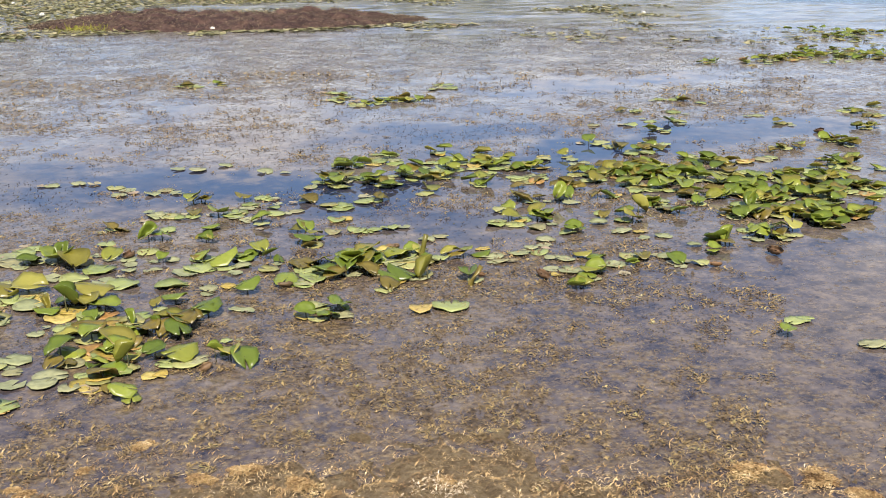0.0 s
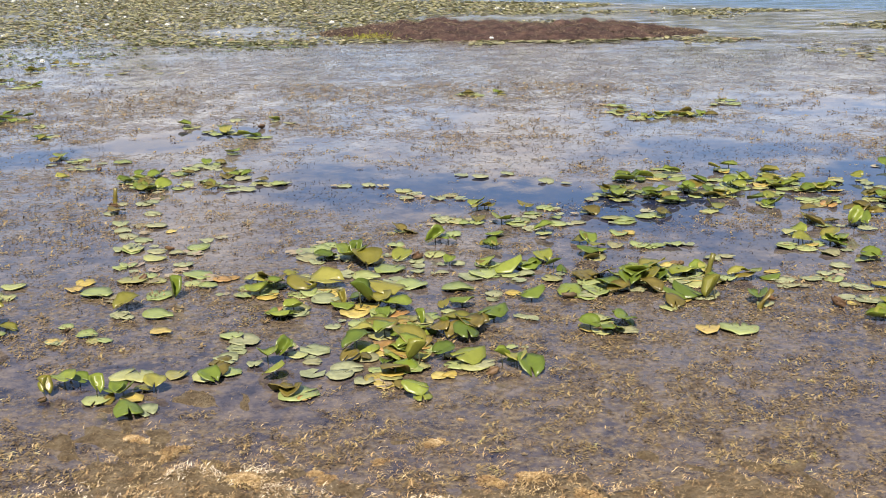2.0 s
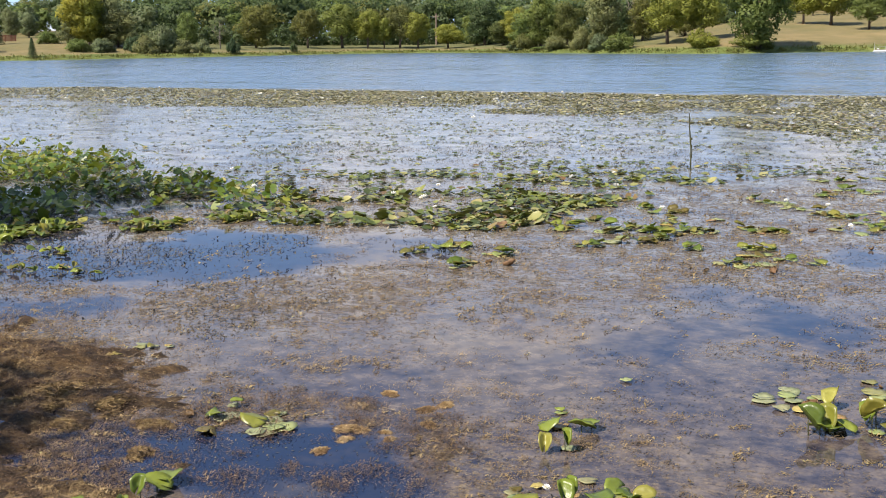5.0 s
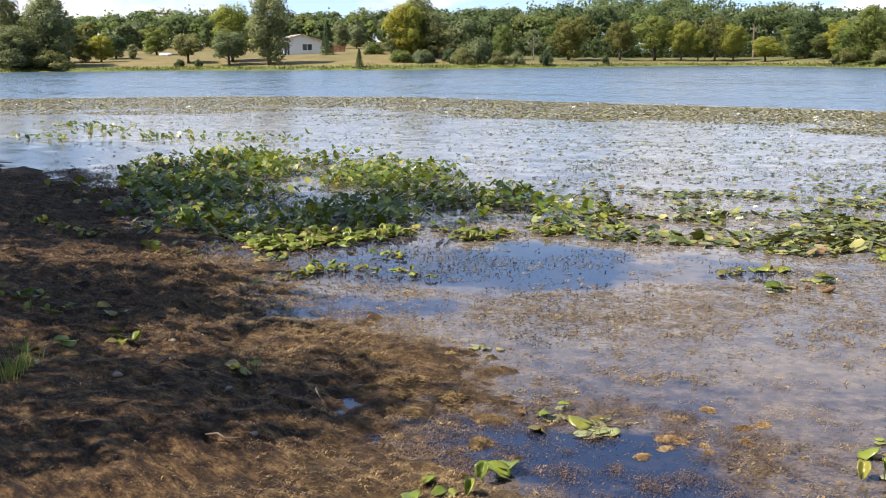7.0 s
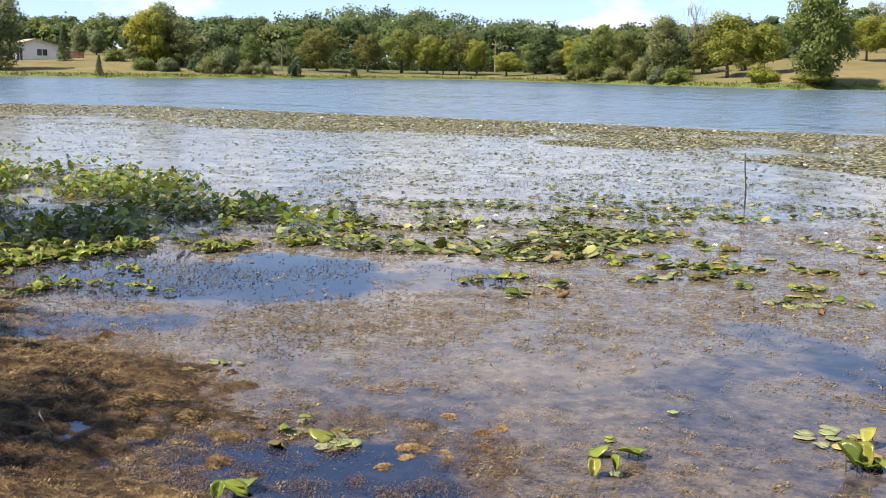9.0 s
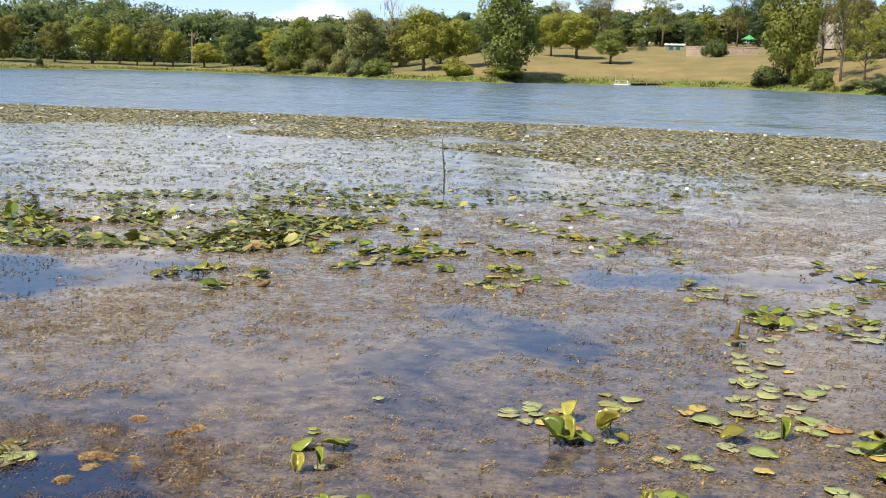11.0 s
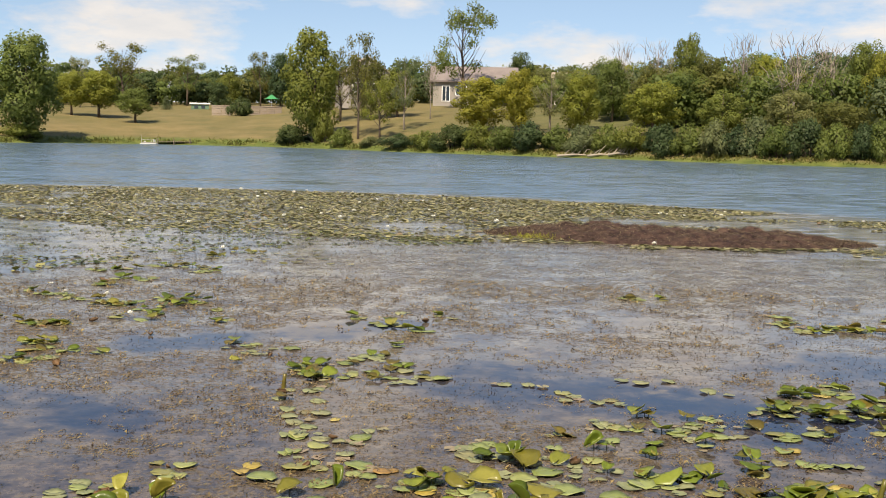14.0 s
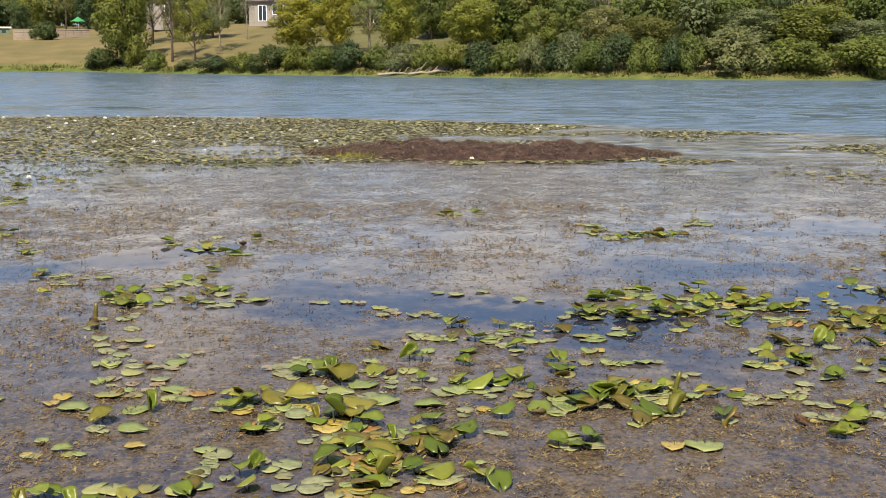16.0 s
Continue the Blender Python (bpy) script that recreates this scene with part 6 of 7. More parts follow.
lily_plant("loose clump of green lily leaves and pads", f=[(-2.14, 5.88, 0.033), (-2.22, 5.19, 0.03)], r=[(-2.17, 4.93, 0.054), (-2.01, 4.97, 0.06)], v=[(-2.05, 4.64, 0.049), (-1.97, 4.69, 0.043)])
lily_plant("clump of glossy green and yellowing lily leaves", p=[(-1.95, 4.11, 0.03), (-1.72, 4.39, 0.038)], r=[(-1.81, 3.97, 0.055), (-1.59, 3.98, 0.04), (-1.58, 4.19, 0.061), (-1.56, 4.33, 0.052), (-1.44, 4.23, 0.048), (-1.41, 4.27, 0.041), (-1.29, 4.18, 0.045)], f=[(-1.89, 4.01, 0.044), (-1.69, 3.97, 0.059), (-1.65, 3.89, 0.035), (-1.59, 4.21, 0.054), (-1.39, 4.33, 0.025)], y=[(-1.88, 4.23, 0.03)], v=[(-1.7, 4.09, 0.053)], o=[(-1.46, 4.18, 0.038)])
lily_plant("loose clump of green lily leaves and pads", v=[(-0.43, 4.8, 0.041), (-0.21, 4.72, 0.042)], r=[(-0.35, 4.85, 0.049), (-0.07, 4.5, 0.062), (0.03, 4.74, 0.047), (0.26, 4.79, 0.048)], b=[(-0.43, 4.74, 0.02), (-0.41, 5.63, 0.023)], f=[(-0.11, 4.95, 0.065), (-0.21, 4.68, 0.057), (0.01, 4.88, 0.026), (0.12, 4.89, 0.049), (0.24, 4.83, 0.056), (0.34, 4.87, 0.051), (-0.42, 5.68, 0.036), (-0.31, 5.53, 0.049), (-0.27, 5.44, 0.034), (0.62, 4.55, 0.075)], e=[(-0.1, 4.69, 0.05)], p=[(-0.47, 5.46, 0.029)])
lily_plant("clump of glossy green and yellowing lily leaves", o=[(-3.63, 4.07, 0.066)], b=[(-3.9, 4.21, 0.043)], r=[(-3.74, 4.24, 0.039), (-3.52, 4.28, 0.06)], p=[(-3.8, 4.44, 0.033), (-3.7, 4.32, 0.049), (-3.5, 4.46, 0.039), (-3.36, 4.18, 0.047), (-5.07, 5.13, 0.032), (-4.98, 5.18, 0.028)], f=[(-3.49, 4.32, 0.051), (-3.34, 4.3, 0.057), (-5.14, 5.07, 0.04)], y=[(-5.14, 4.9, 0.039)])
lily_plant("loose clump of green lily leaves and pads", r=[(-3.28, 3.02, 0.037), (-3.33, 2.83, 0.045), (-3.31, 3.38, 0.062)], v=[(-3.21, 3.08, 0.045), (-3.31, 3.28, 0.044)], f=[(-3.42, 3.08, 0.041)])


# ---- flowers ----
def petal_ring(n, length, width, rise, turn):
    pieces = []
    for k in range(n):
        a = turn + 2 * math.pi * k / n
        ca, sa = math.cos(a), math.sin(a)
        pts = [(0.04, -0.2), (0.45, -1.0), (0.8, -0.8), (1.0, 0.0), (0.8, 0.8), (0.45, 1.0), (0.04, 0.2)]
        vs = []
        for thick in (0, 0.02):
            for u, v in pts:
                d = u * length
                z = rise * u * u * length + 0.15 * length * abs(v) * 0.5 - thick
                vs.append((d * ca - v * width * sa, d * sa + v * width * ca, z + 0.05))
        m = len(pts)
        fs = [tuple(range(m)), tuple(reversed(range(m, 2 * m)))] + [(i, i + m, (i + 1) % m + m, (i + 1) % m) for i in range(m)]
        pieces.append((vs, fs))
    return pieces


FLOWER = mesh_from("petals", *merge(petal_ring(8, 1.0, 0.24, 0.35, 0) + petal_ring(7, 0.85, 0.22, 0.8, 0.3) + petal_ring(6, 0.6, 0.2, 1.5, 0.1)), PETAL)
HEART = mesh_from("stamens", *merge([tube([(0.12 * math.cos(a), 0.12 * math.sin(a), 0.1), (0.2 * math.cos(a), 0.2 * math.sin(a), 0.42)], [0.05, 0.03], 4) for a in np.arange(0, 6.2, 0.7)]), POLLEN)


def flower(x, y, r, z=0.055):
    ob = tagged(new("water_lily_flower"), "open white water lily blossom on the water", "flower", "white water lily flowers")
    ob.matrix_basis = pose(x, y, z, lrng.gauss(0, 8), lrng.gauss(0, 8), lrng.uniform(0, 360)) @ Matrix.Scale(r * 1.25, 4)
    part("petals", FLOWER, None, ob)
    part("stamens", HEART, None, ob, "yellow stamens")


for fx, fy, fr in [
    (-7.01, 11.56, 0.041),
    (-8.38, 13.95, 0.037),
    (-5.63, 11.18, 0.024),
    (-6.87, 14.41, 0.030),
    (-6.28, 14.20, 0.035),
    (-5.94, 14.87, 0.030),
    (-5.38, 13.58, 0.038),
    (-4.17, 11.98, 0.033),
    (-2.09, 11.65, 0.027),
    (-2.61, 12.99, 0.030),
    (-3.11, 13.13, 0.030),
    (-3.44, 13.81, 0.024),
    (-1.93, 18.33, 0.034),
    (-7.48, 12.66, 0.028),
    (-6.49, 10.95, 0.024),
    (5.53, 20.03, 0.039),
    (6.30, 20.35, 0.036),
    (7.06, 20.07, 0.036),
    (11.59, 26.58, 0.043),
    (-9.56, 11.44, 0.041),
    (-10.82, 12.00, 0.031),
    (-11.29, 12.99, 0.027),
    (-7.55, 11.70, 0.033),
    (-7.03, 11.53, 0.032),
    (-8.52, 13.85, 0.031),
    (-22.24, 23.71, 0.061),
    (-22.79, 30.57, 0.058),
    (-28.02, 22.05, 0.067),
    (-38.50, 23.15, 0.084),
    (-35.46, 32.76, 0.073),
    (-27.04, 32.52, 0.064),
    (-4.35, 23.23, 0.053),
    (-7.53, 29.52, 0.068),
    (-7.94, 18.29, 0.037),
    (-15.82, 29.86, 0.063),
    (-3.47, 36.46, 0.068),
    (-1.42, 25.60, 0.043),
    (-0.26, 35.27, 0.052),
    (-4.70, 36.15, 0.061),
    (-13.51, 24.29, 0.047),
    (-1.79, 4.12, 0.015),
    (-0.86, 5.96, 0.014),
    (-5.97, 35.06, 0.053),
    (-4.65, 35.70, 0.054),
    (-2.88, 30.85, 0.046),
    (-1.42, 25.50, 0.043),
    (-0.17, 25.16, 0.047),
    (0.82, 22.86, 0.034),
]:
    flower(fx, fy, fr)


# ---- lily fields too thick to count ----
def pad_field(name, label, x, y, r, z, tilt, material, seed, category="lily pads", k=8):
    """Many small pads as one mesh: seven-sided dished discs with a cleft."""
    rng = np.random.default_rng(seed)
    n = len(x)
    a0 = rng.uniform(0, 6.28, n)
    ang = a0[:, None] + np.linspace(0.3, 6.0, k)[None]
    out = r[:, None] * (0.85 + 0.3 * rng.random((n, k)))
    tx, ty = rng.normal(size=n) * tilt, rng.normal(size=n) * tilt
    dx, dy = np.cos(ang) * out, np.sin(ang) * out
    dz = dx * tx[:, None] + dy * ty[:, None] + 0.12 * out * rng.random((n, k))
    dz = dz - np.minimum(dz.min(1), 0)[:, None] * (z < 0.02)[:, None]
    ring = np.stack([x[:, None] + dx, y[:, None] + dy, z[:, None] + dz], -1)
    mid = np.stack([x, y, z - 0.02 * r], -1)[:, None]
    v = np.concatenate([mid, ring], 1).reshape(-1, 3)
    base = np.arange(n)[:, None, None] * (k + 1)
    f = (base + np.array([[0, j, j + 1] for j in range(1, k)])[None]).reshape(-1, 3)
    tagged(new(name, mesh_from(name, v, f, material, True)), label, category, kind="stuff")


def polar_points(rng, n, az0, az1, near, far):
    """Points between two ranges, each a list of (bearing, metres), evenly over the area."""
    az = rng.uniform(az0, az1, n)
    r0, r1 = np.interp(az, *zip(*near)), np.interp(az, *zip(*far))
    r = np.sqrt(r0**2 + (r1**2 - r0**2) * rng.random(n))
    return CX + r * np.sin(np.radians(az)), CY + r * np.cos(np.radians(az)), az, r


frng = np.random.default_rng(31)
# small silty pads lying awash between the floating ones
x, y, r = np.array(AWASH).T
pad_field("lily_pads_awash", "small silty pads lying awash among the floating lilies", x, y, r, 0.004 + 0.004 * frng.random(len(x)), 0.02, SILTY, 60, k=12)
# the far carpet, out to the edge of the open water
x, y, az, r = polar_points(frng, 105000, -72, 38, [(-72, 44), (-45, 37), (-30, 31), (-20, 27), (-12, 23), (-2, 21), (6, 20.5), (20, 21), (40, 20)], LILY_EDGE)
keep = fbm(x * 0.5, y * 0.5, 3, 51) + 0.5 * fbm(x * 0.12, y * 0.3, 2, 53) > np.interp(az, [-72, -40, -10, 8, 12, 16, 22, 30], [0.62, 0.6, 0.56, 0.54, 0.62, 0.76, 0.90, 0.98]) - 0.16 + 0.22 * (frng.random(len(x)) - 0.5) + np.interp(az, [-15, -4, 8, 14], [0.40, 0.16, 0.18, 0.45]) * np.exp(-(r - np.interp(az, [-72, -45, -30, -20, -12, -2, 6, 40], [44, 37, 31, 27, 23, 21, 20.5, 20])) / 4.5)
x, y = x[keep], y[keep]
pad_field("lily_pads_far", "thick carpet of small olive lily pads edging the open water", x, y, 0.030 + 0.038 * frng.random(len(x)), 0.004 + 0.012 * frng.random(len(x)), 0.10, CARPET, 61, k=5)
for px, py in list(zip(x, y))[::len(x) // 110]:
    flower(float(px), float(py), lrng.uniform(0.032, 0.052), 0.035)
# the looser field in the middle distance
x, y, az, r = polar_points(frng, 90000, -66, 6, [(-66, 22), (-46, 14), (-40, 12.2), (-28, 11.4), (-20, 14.5), (-8, 18.5), (6, 20)], [(-66, 46), (-45, 39), (-30, 33), (-12, 26.5), (-2, 22.5), (6, 21.5)])
dense = np.interp(az, [-66, -46, -38, -24, -19, -10, 6], [0.35, 0.6, 0.85, 0.75, 0.5, 0.45, 0.4]) * np.interp(r, [10, 13, 16, 19, 26, 40], [1.1, 1.3, 0.75, 0.36, 0.26, 0.30])
keep = frng.random(len(x)) < dense * np.where(r < 17, 1.5 * np.clip(5.0 * (fbm(x * 1.2, y * 1.2, 3, 57) - 0.42), 0.05, 1), np.clip(2.6 * (fbm(x * 0.9, y * 0.9, 3, 57) - 0.28), 0.12, 1))
x, y = x[keep], y[keep]
pad_field("lily_pads_middle", "loose field of floating green and yellow lily pads", x, y, (0.024 + 0.050 * frng.random(len(x)) ** 1.6) * np.interp(np.hypot(x, y), [12, 15, 20], [1.15, 1.0, 0.72]), 0.005 + 0.05 * frng.random(len(x)) ** 3 * (np.hypot(x, y) < 17), np.interp(np.hypot(x, y), [14, 18], [0.24, 0.09]), FIELD, 63)
# pads between the stick and the island, and in front of the island
x = np.concatenate([frng.uniform(-5.2, 0.2, 150), frng.uniform(4.9, 10.3, 900), frng.uniform(10.0, 15.5, 500)])
y = np.concatenate([17.3 + frng.normal(size=150) * 0.8, 20.1 - 0.19 * (x[150:1050] - 5.2) + frng.normal(size=900) * 0.33, 18.0 - 0.72 * (x[1050:] - 10) + frng.normal(size=500) * 0.9 - 1.0])
keep = fbm(x * 1.2, y * 1.2, 3, 59) > 0.47
x, y = x[keep], y[keep]
pad_field("lily_pads_rows", "scattered rows of floating lily pads round the weed island", x, y, 0.03 + 0.045 * frng.random(len(x)), 0.006 + 0.012 * frng.random(len(x)), 0.08, CARPET, 65)

# ---- the thick bed of standing lilies by the shaded bank ----
BED_RING = [(-17.4, 8.9), (-20.2, 11.4), (-19.0, 14.5), (-16.4, 14.4), (-9.3, 11.3), (-7.7, 10.2), (-8.3, 8.7), (-9.0, 7.4), (-9.4, 6.4), (-10.7, 6.6), (-12.1, 6.6)]


def inside(px, py, ring):
    hit = False
    for (ax, ay), (bx, by) in zip(ring, ring[1:] + ring[:1]):
        if (ay > py) != (by > py) and px < (bx - ax) * (py - ay) / (by - ay) + ax:
            hit = not hit
    return hit


spots = []
while len(spots) < 5200:
    px, py = lrng.uniform(-20.5, -7.5), lrng.uniform(5.6, 14.6)
    if inside(px, py, BED_RING) and lrng.random() < 0.10 + 6.0 * (float(fbm(np.array([px * 0.8]), np.array([py * 0.8]), 3, 71)[0]) - 0.44):
        spots.append((px, py))
# the nearest plants one by one
near_spots = sorted(spots, key=lambda s: math.hypot(s[0] - CX, s[1] - CY))[:400]
for gxi in range(20):
    some = near_spots[gxi * 20:(gxi + 1) * 20]
    kinds = {"r": [], "o": [], "v": [], "f": []}
    for px, py in some:
        kinds[lrng.choice("rrrrrrrovf")].append((px, py, lrng.uniform(0.038, 0.062)))
    lily_plant("thick stand of green and yellowing lily leaves by the bank", **{k: v for k, v in kinds.items() if v})
rest = [s for s in spots if s not in set(near_spots)]
bx, by = np.array(rest).T
pad_field("lily_bed", "crowded bed of standing yellow-green lily leaves", bx, by, 0.030 + 0.030 * frng.random(len(bx)), 0.02 + 0.20 * frng.random(len(bx)) ** 1.4, 0.5, SHADE_BED, 67, "lilies")
# outliers: tufts farther along the shore, dark stubs in the shade
x = np.concatenate([frng.normal(m, 1.0, 45) for m in (-32, -29.5, -26, -25, -23.6, -27.5)] + [frng.uniform(-17, -9.5, 130)])
y = np.concatenate([frng.normal(m, 0.5, 45) for m in (15.2, 15.0, 14.2, 15.2, 16.0, 12.6)] + [np.zeros(130)])
y[270:] = np.interp(x[270:], BANK_X, BANK_Y) + frng.uniform(-0.3, 1.4, 130)
pad_field("lily_tufts", "scattered tufts of lily leaves along the shaded margin", x, y, 0.035 + 0.035 * frng.random(len(x)), 0.02 + 0.10 * frng.random(len(x)), 0.5, SHADE_BED, 69, "lilies")


CLUMPS = ((5.4, 7.05, 0.16, 0.14, 20), (5.75, 6.85, 0.14, 0.16, 18), (5.85, 6.1, 0.16, 0.15, 18), (6.4, 6.0, 0.2, 0.18, 18), (5.75, 5.45, 0.1, 0.12, 10), (1.25, 5.15, 0.14, 0.16, 16), (2.7, 5.7, 0.18, 0.1, 12))
# dense standing clumps on the outer water
for cx, cy, count in ((11.1, 12.2, 16), (11.6, 12.3, 18), (12.0, 12.5, 18), (12.4, 12.1, 16), (12.8, 12.66, 18), (12.6, 11.8, 16), (13.2, 12.3, 14), (14.7, 14.4, 18), (15.3, 14.5, 16), (15.0, 15.2, 16), (14.2, 13.9, 12)):
    some = [(cx + lrng.gauss(0, 0.28), cy + lrng.gauss(0, 0.22), lrng.uniform(0.042, 0.068)) for _ in range(count)]
    lily_plant("dense clump of green and yellow lily leaves on open water", r=some[::3], f=some[1::3], o=some[2::6], y=some[5::6])

# crowded clumps within hand's reach of the open lane
for cx, cy, sx, sy, count in CLUMPS:
    some = [(cx + lrng.gauss(0, sx), cy + lrng.gauss(0, sy), lrng.uniform(0.055, 0.080)) for _ in range(count)]
    lily_plant("crowded clump of glossy green and olive lily leaves", r=some[::2], f=some[1::4], o=some[3::8], y=some[7::8])

# small dark clumps in the shaded shallows and single plants on the mud
for cx, cy, count in ((-9.14, 6.17, 9), (-8.14, 5.71, 10), (-8.27, 6.12, 8), (-8.31, 6.38, 5), (-8.04, 6.4, 6), (-8.46, 7.15, 6), (-7.72, 6.55, 5), (-7.46, 6.57, 5), (-10.21, 7.03, 9), (-12.5, 5.3, 9), (-11.84, 5.36, 10), (-11.48, 5.5, 8), (-8.33, 3.26, 7), (-7.78, 3.25, 8), (-7.38, 3.6, 3), (-6.57, 3.04, 6), (-6.62, 2.77, 3), (-5.54, 3.38, 3), (-5.5, 3.6, 2)):
    some = [(cx + lrng.gauss(0, 0.11), cy + lrng.gauss(0, 0.11), lrng.uniform(0.028, 0.052)) for _ in range(count)]
    lily_plant("small dark green lily clump in the shaded shallows", r=some[::2], o=some[1::4], v=some[3::4])


# ---- floating weed, dead mats, island ----
def flakes(name, label, x, y, z, size, material, seed, long=1.0, up=0.35, category="weed"):
    rng = np.random.default_rng(seed)
    n = len(x)
    a = rng.uniform(0, 6.28, n)
    l, w = size * long * (0.5 + rng.random(n)), size * (0.3 + 0.5 * rng.random(n))
    lift = np.abs(rng.normal(size=n)) * up * size * long
    ca, sa = np.cos(a), np.sin(a)
    p0 = np.stack([x - ca * l, y - sa * l, z], -1)
    p1 = np.stack([x - sa * w, y + ca * w, z + lift * 0.6], -1)
    p2 = np.stack([x + ca * l, y + sa * l, z + lift], -1)
    p3 = np.stack([x + sa * w, y - ca * w, z + 0.002], -1)
    v = np.stack([p0, p1 * 0.6 + p3 * 0.4 + (p1 - p3) * 0.5, p2], 1).reshape(-1, 3)
    tagged(new(name, mesh_from(name, v, np.arange(len(v)).reshape(-1, 3), material)), label, category, kind="stuff")


wrng = np.random.default_rng(91)
n = 700000
az, r = wrng.uniform(-66, 44, n), 3.0 + 12.0 * wrng.random(n) ** 1.5
x, y = CX + r * np.sin(np.radians(az)), CY + r * np.cos(np.radians(az))
off_shore = y - np.interp(x, BANK_X, BANK_Y)
cover = weed_cover(x, y)
patch = 0.4 * fbm(x * 1.7, y * 1.7, 4, 95) + 0.6 * fbm(x * 9, y * 9, 3, 97)
keep = (off_shore > -0.6) & (patch > 0.72 - 0.21 * cover)
x, y, r = x[keep], y[keep], r[keep]
flakes("floating_weed", "brown and tan bits of water weed floating on the pond", x, y, 0.001 + 0.006 * wrng.random(len(x)), (0.0034 + 0.00066 * r) * (1 + 1.1 * (wrng.random(len(x)) < 0.22)), WEED, 101, 0.95, 0.6)

# finer strands in loose rafts over the shallows
n = 16000
az, r = wrng.uniform(-62, 44, n), np.sqrt(wrng.uniform(2.8**2, 11.5**2, n))
x, y = CX + r * np.sin(np.radians(az)), CY + r * np.cos(np.radians(az))
off_shore = y - np.interp(x, BANK_X, BANK_Y)
raft = 0.6 * fbm(x * 1.5, y * 1.5, 3, 121) + 0.4 * fbm(x * 4, y * 4, 2, 123)
keep = (off_shore > -0.1) & (raft > 0.56 - 0.13 * weed_cover(x, y) + 0.012 * off_shore - 0.05 * (x < -4.5) * (off_shore < 1.5))
x, y = x[keep], y[keep]
per = 19
wide = 0.016 + 0.044 * wrng.random(len(x)) ** 2
tx = np.repeat(x, per) + wrng.normal(size=len(x) * per) * np.repeat(wide, per)
ty = np.repeat(y, per) + wrng.normal(size=len(x) * per) * np.repeat(wide, per) * 0.8
tr = np.clip(np.hypot(tx, ty) / 6.5, 0.5, 1.3)
tz = 0.002 + np.abs(wrng.normal(size=len(tx))) * np.repeat(wide, per) * 0.3
flakes("weed_rafts", "small tufts and rafts of orange-brown weed over the shallows", tx, ty, tz, (0.0030 + 0.0030 * wrng.random(len(tx))) * tr, TUFT, 127, 1.3, 0.7)

# dark stubs and specks standing in the weed farther out
n = 160000
az, r = wrng.uniform(-66, 42, n), np.sqrt(wrng.uniform(5.0**2, 22.0**2, n))
x, y = CX + r * np.sin(np.radians(az)), CY + r * np.cos(np.radians(az))
keep = (y - np.interp(x, BANK_X, BANK_Y) > 0.3) & (fbm(x * 1.1, y * 1.1, 3, 131) + 0.25 * weed_cover(x, y) > 0.585)
x, y, r = x[keep], y[keep], r[keep]
flakes("weed_stubs", "dark tips of water weed standing out of the pond", x, y, 0.001 + 0 * x, 0.0038 + 0.0006 * r + 0.005 * wrng.random(len(x)), BROWN_BITS, 137, 0.9, 0.5)

# stringy dead weed heaped along the near waterline
n = 240000
x = np.where(wrng.random(n) < 0.25, wrng.uniform(-19, -9.5, n), wrng.uniform(-10, 4.2, n))
off = wrng.normal(size=n) * 0.45 + 0.05
off = np.where(wrng.random(n) < 0.35, -wrng.random(n) * 2.6, off)
y = np.interp(x, BANK_X, BANK_Y) + off
heap = fbm(x * 1.3, y * 1.3, 5, 3) + 0.3 * (fbm(x * 6, y * 6, 3, 11) - 0.5)
keep = heap > np.where(off > 0, 0.50 + 0.10 * off, 0.40)
x, y = x[keep], y[keep]
z = np.maximum(ground_z(x, y), 0.0)
# weed west of this line takes the darker copy with shade in its colour
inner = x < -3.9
flakes("bank_weed", "stringy dead weed on the shaded bank, shade in its dark colour", x[inner], y[inner], z[inner], (0.0018 + 0.0014 * wrng.random(int(inner.sum()))) * np.clip(-x[inner] / 5.5, 1, 2.2) * 1.6, SHADE_MULCH, 104, 2.0, 0.7)
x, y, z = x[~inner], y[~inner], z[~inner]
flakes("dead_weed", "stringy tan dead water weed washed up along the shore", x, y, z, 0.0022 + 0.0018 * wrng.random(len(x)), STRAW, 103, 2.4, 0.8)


# matted pale straw where the ground just breaks the water
n = 60000
x = wrng.uniform(-2.2, 4.0, n)
y = np.interp(x, BANK_X, BANK_Y) + wrng.normal(size=n) * 0.38 - 0.05
clot = 0.5 * fbm(x * 4, y * 4, 3, 221) + 0.5 * fbm(x * 14, y * 14, 3, 223)
keep = clot > 0.50
x, y, clot = x[keep], y[keep], clot[keep]
flakes("matted_straw", "matted pale straw-coloured weed along the near waterline", x, y, np.maximum(ground_z(x, y), 0.0) + 0.22 * np.clip(clot - 0.5, 0, 0.2) * wrng.random(len(x)), 0.0034 + 0.0036 * wrng.random(len(x)), STRAW, 227, 1.5, 0.9)

# pale dry clots of it, heaped a finger high
cx = wrng.uniform(-2.4, 4.2, 130)
cy = np.interp(cx, BANK_X, BANK_Y) + wrng.normal(size=130) * 0.22 + 0.12
wide = 0.025 + 0.06 * wrng.random(130) ** 2
pick = fbm(cx * 1.4, cy * 1.4, 3, 241) > 0.46
cx, cy, wide = (np.repeat(v[pick], 260) for v in (cx, cy, wide))
gx1, gy1 = wrng.normal(size=len(cx)), wrng.normal(size=len(cx))
qx, qy = cx + gx1 * wide * 1.5, cy + gy1 * wide * 0.8
keep = fbm(qx * 16, qy * 16, 3, 243) > 0.44
qx, qy, rise = qx[keep], qy[keep], (wide * 0.5 * np.exp(-(gx1**2 + gy1**2) / 2))[keep]
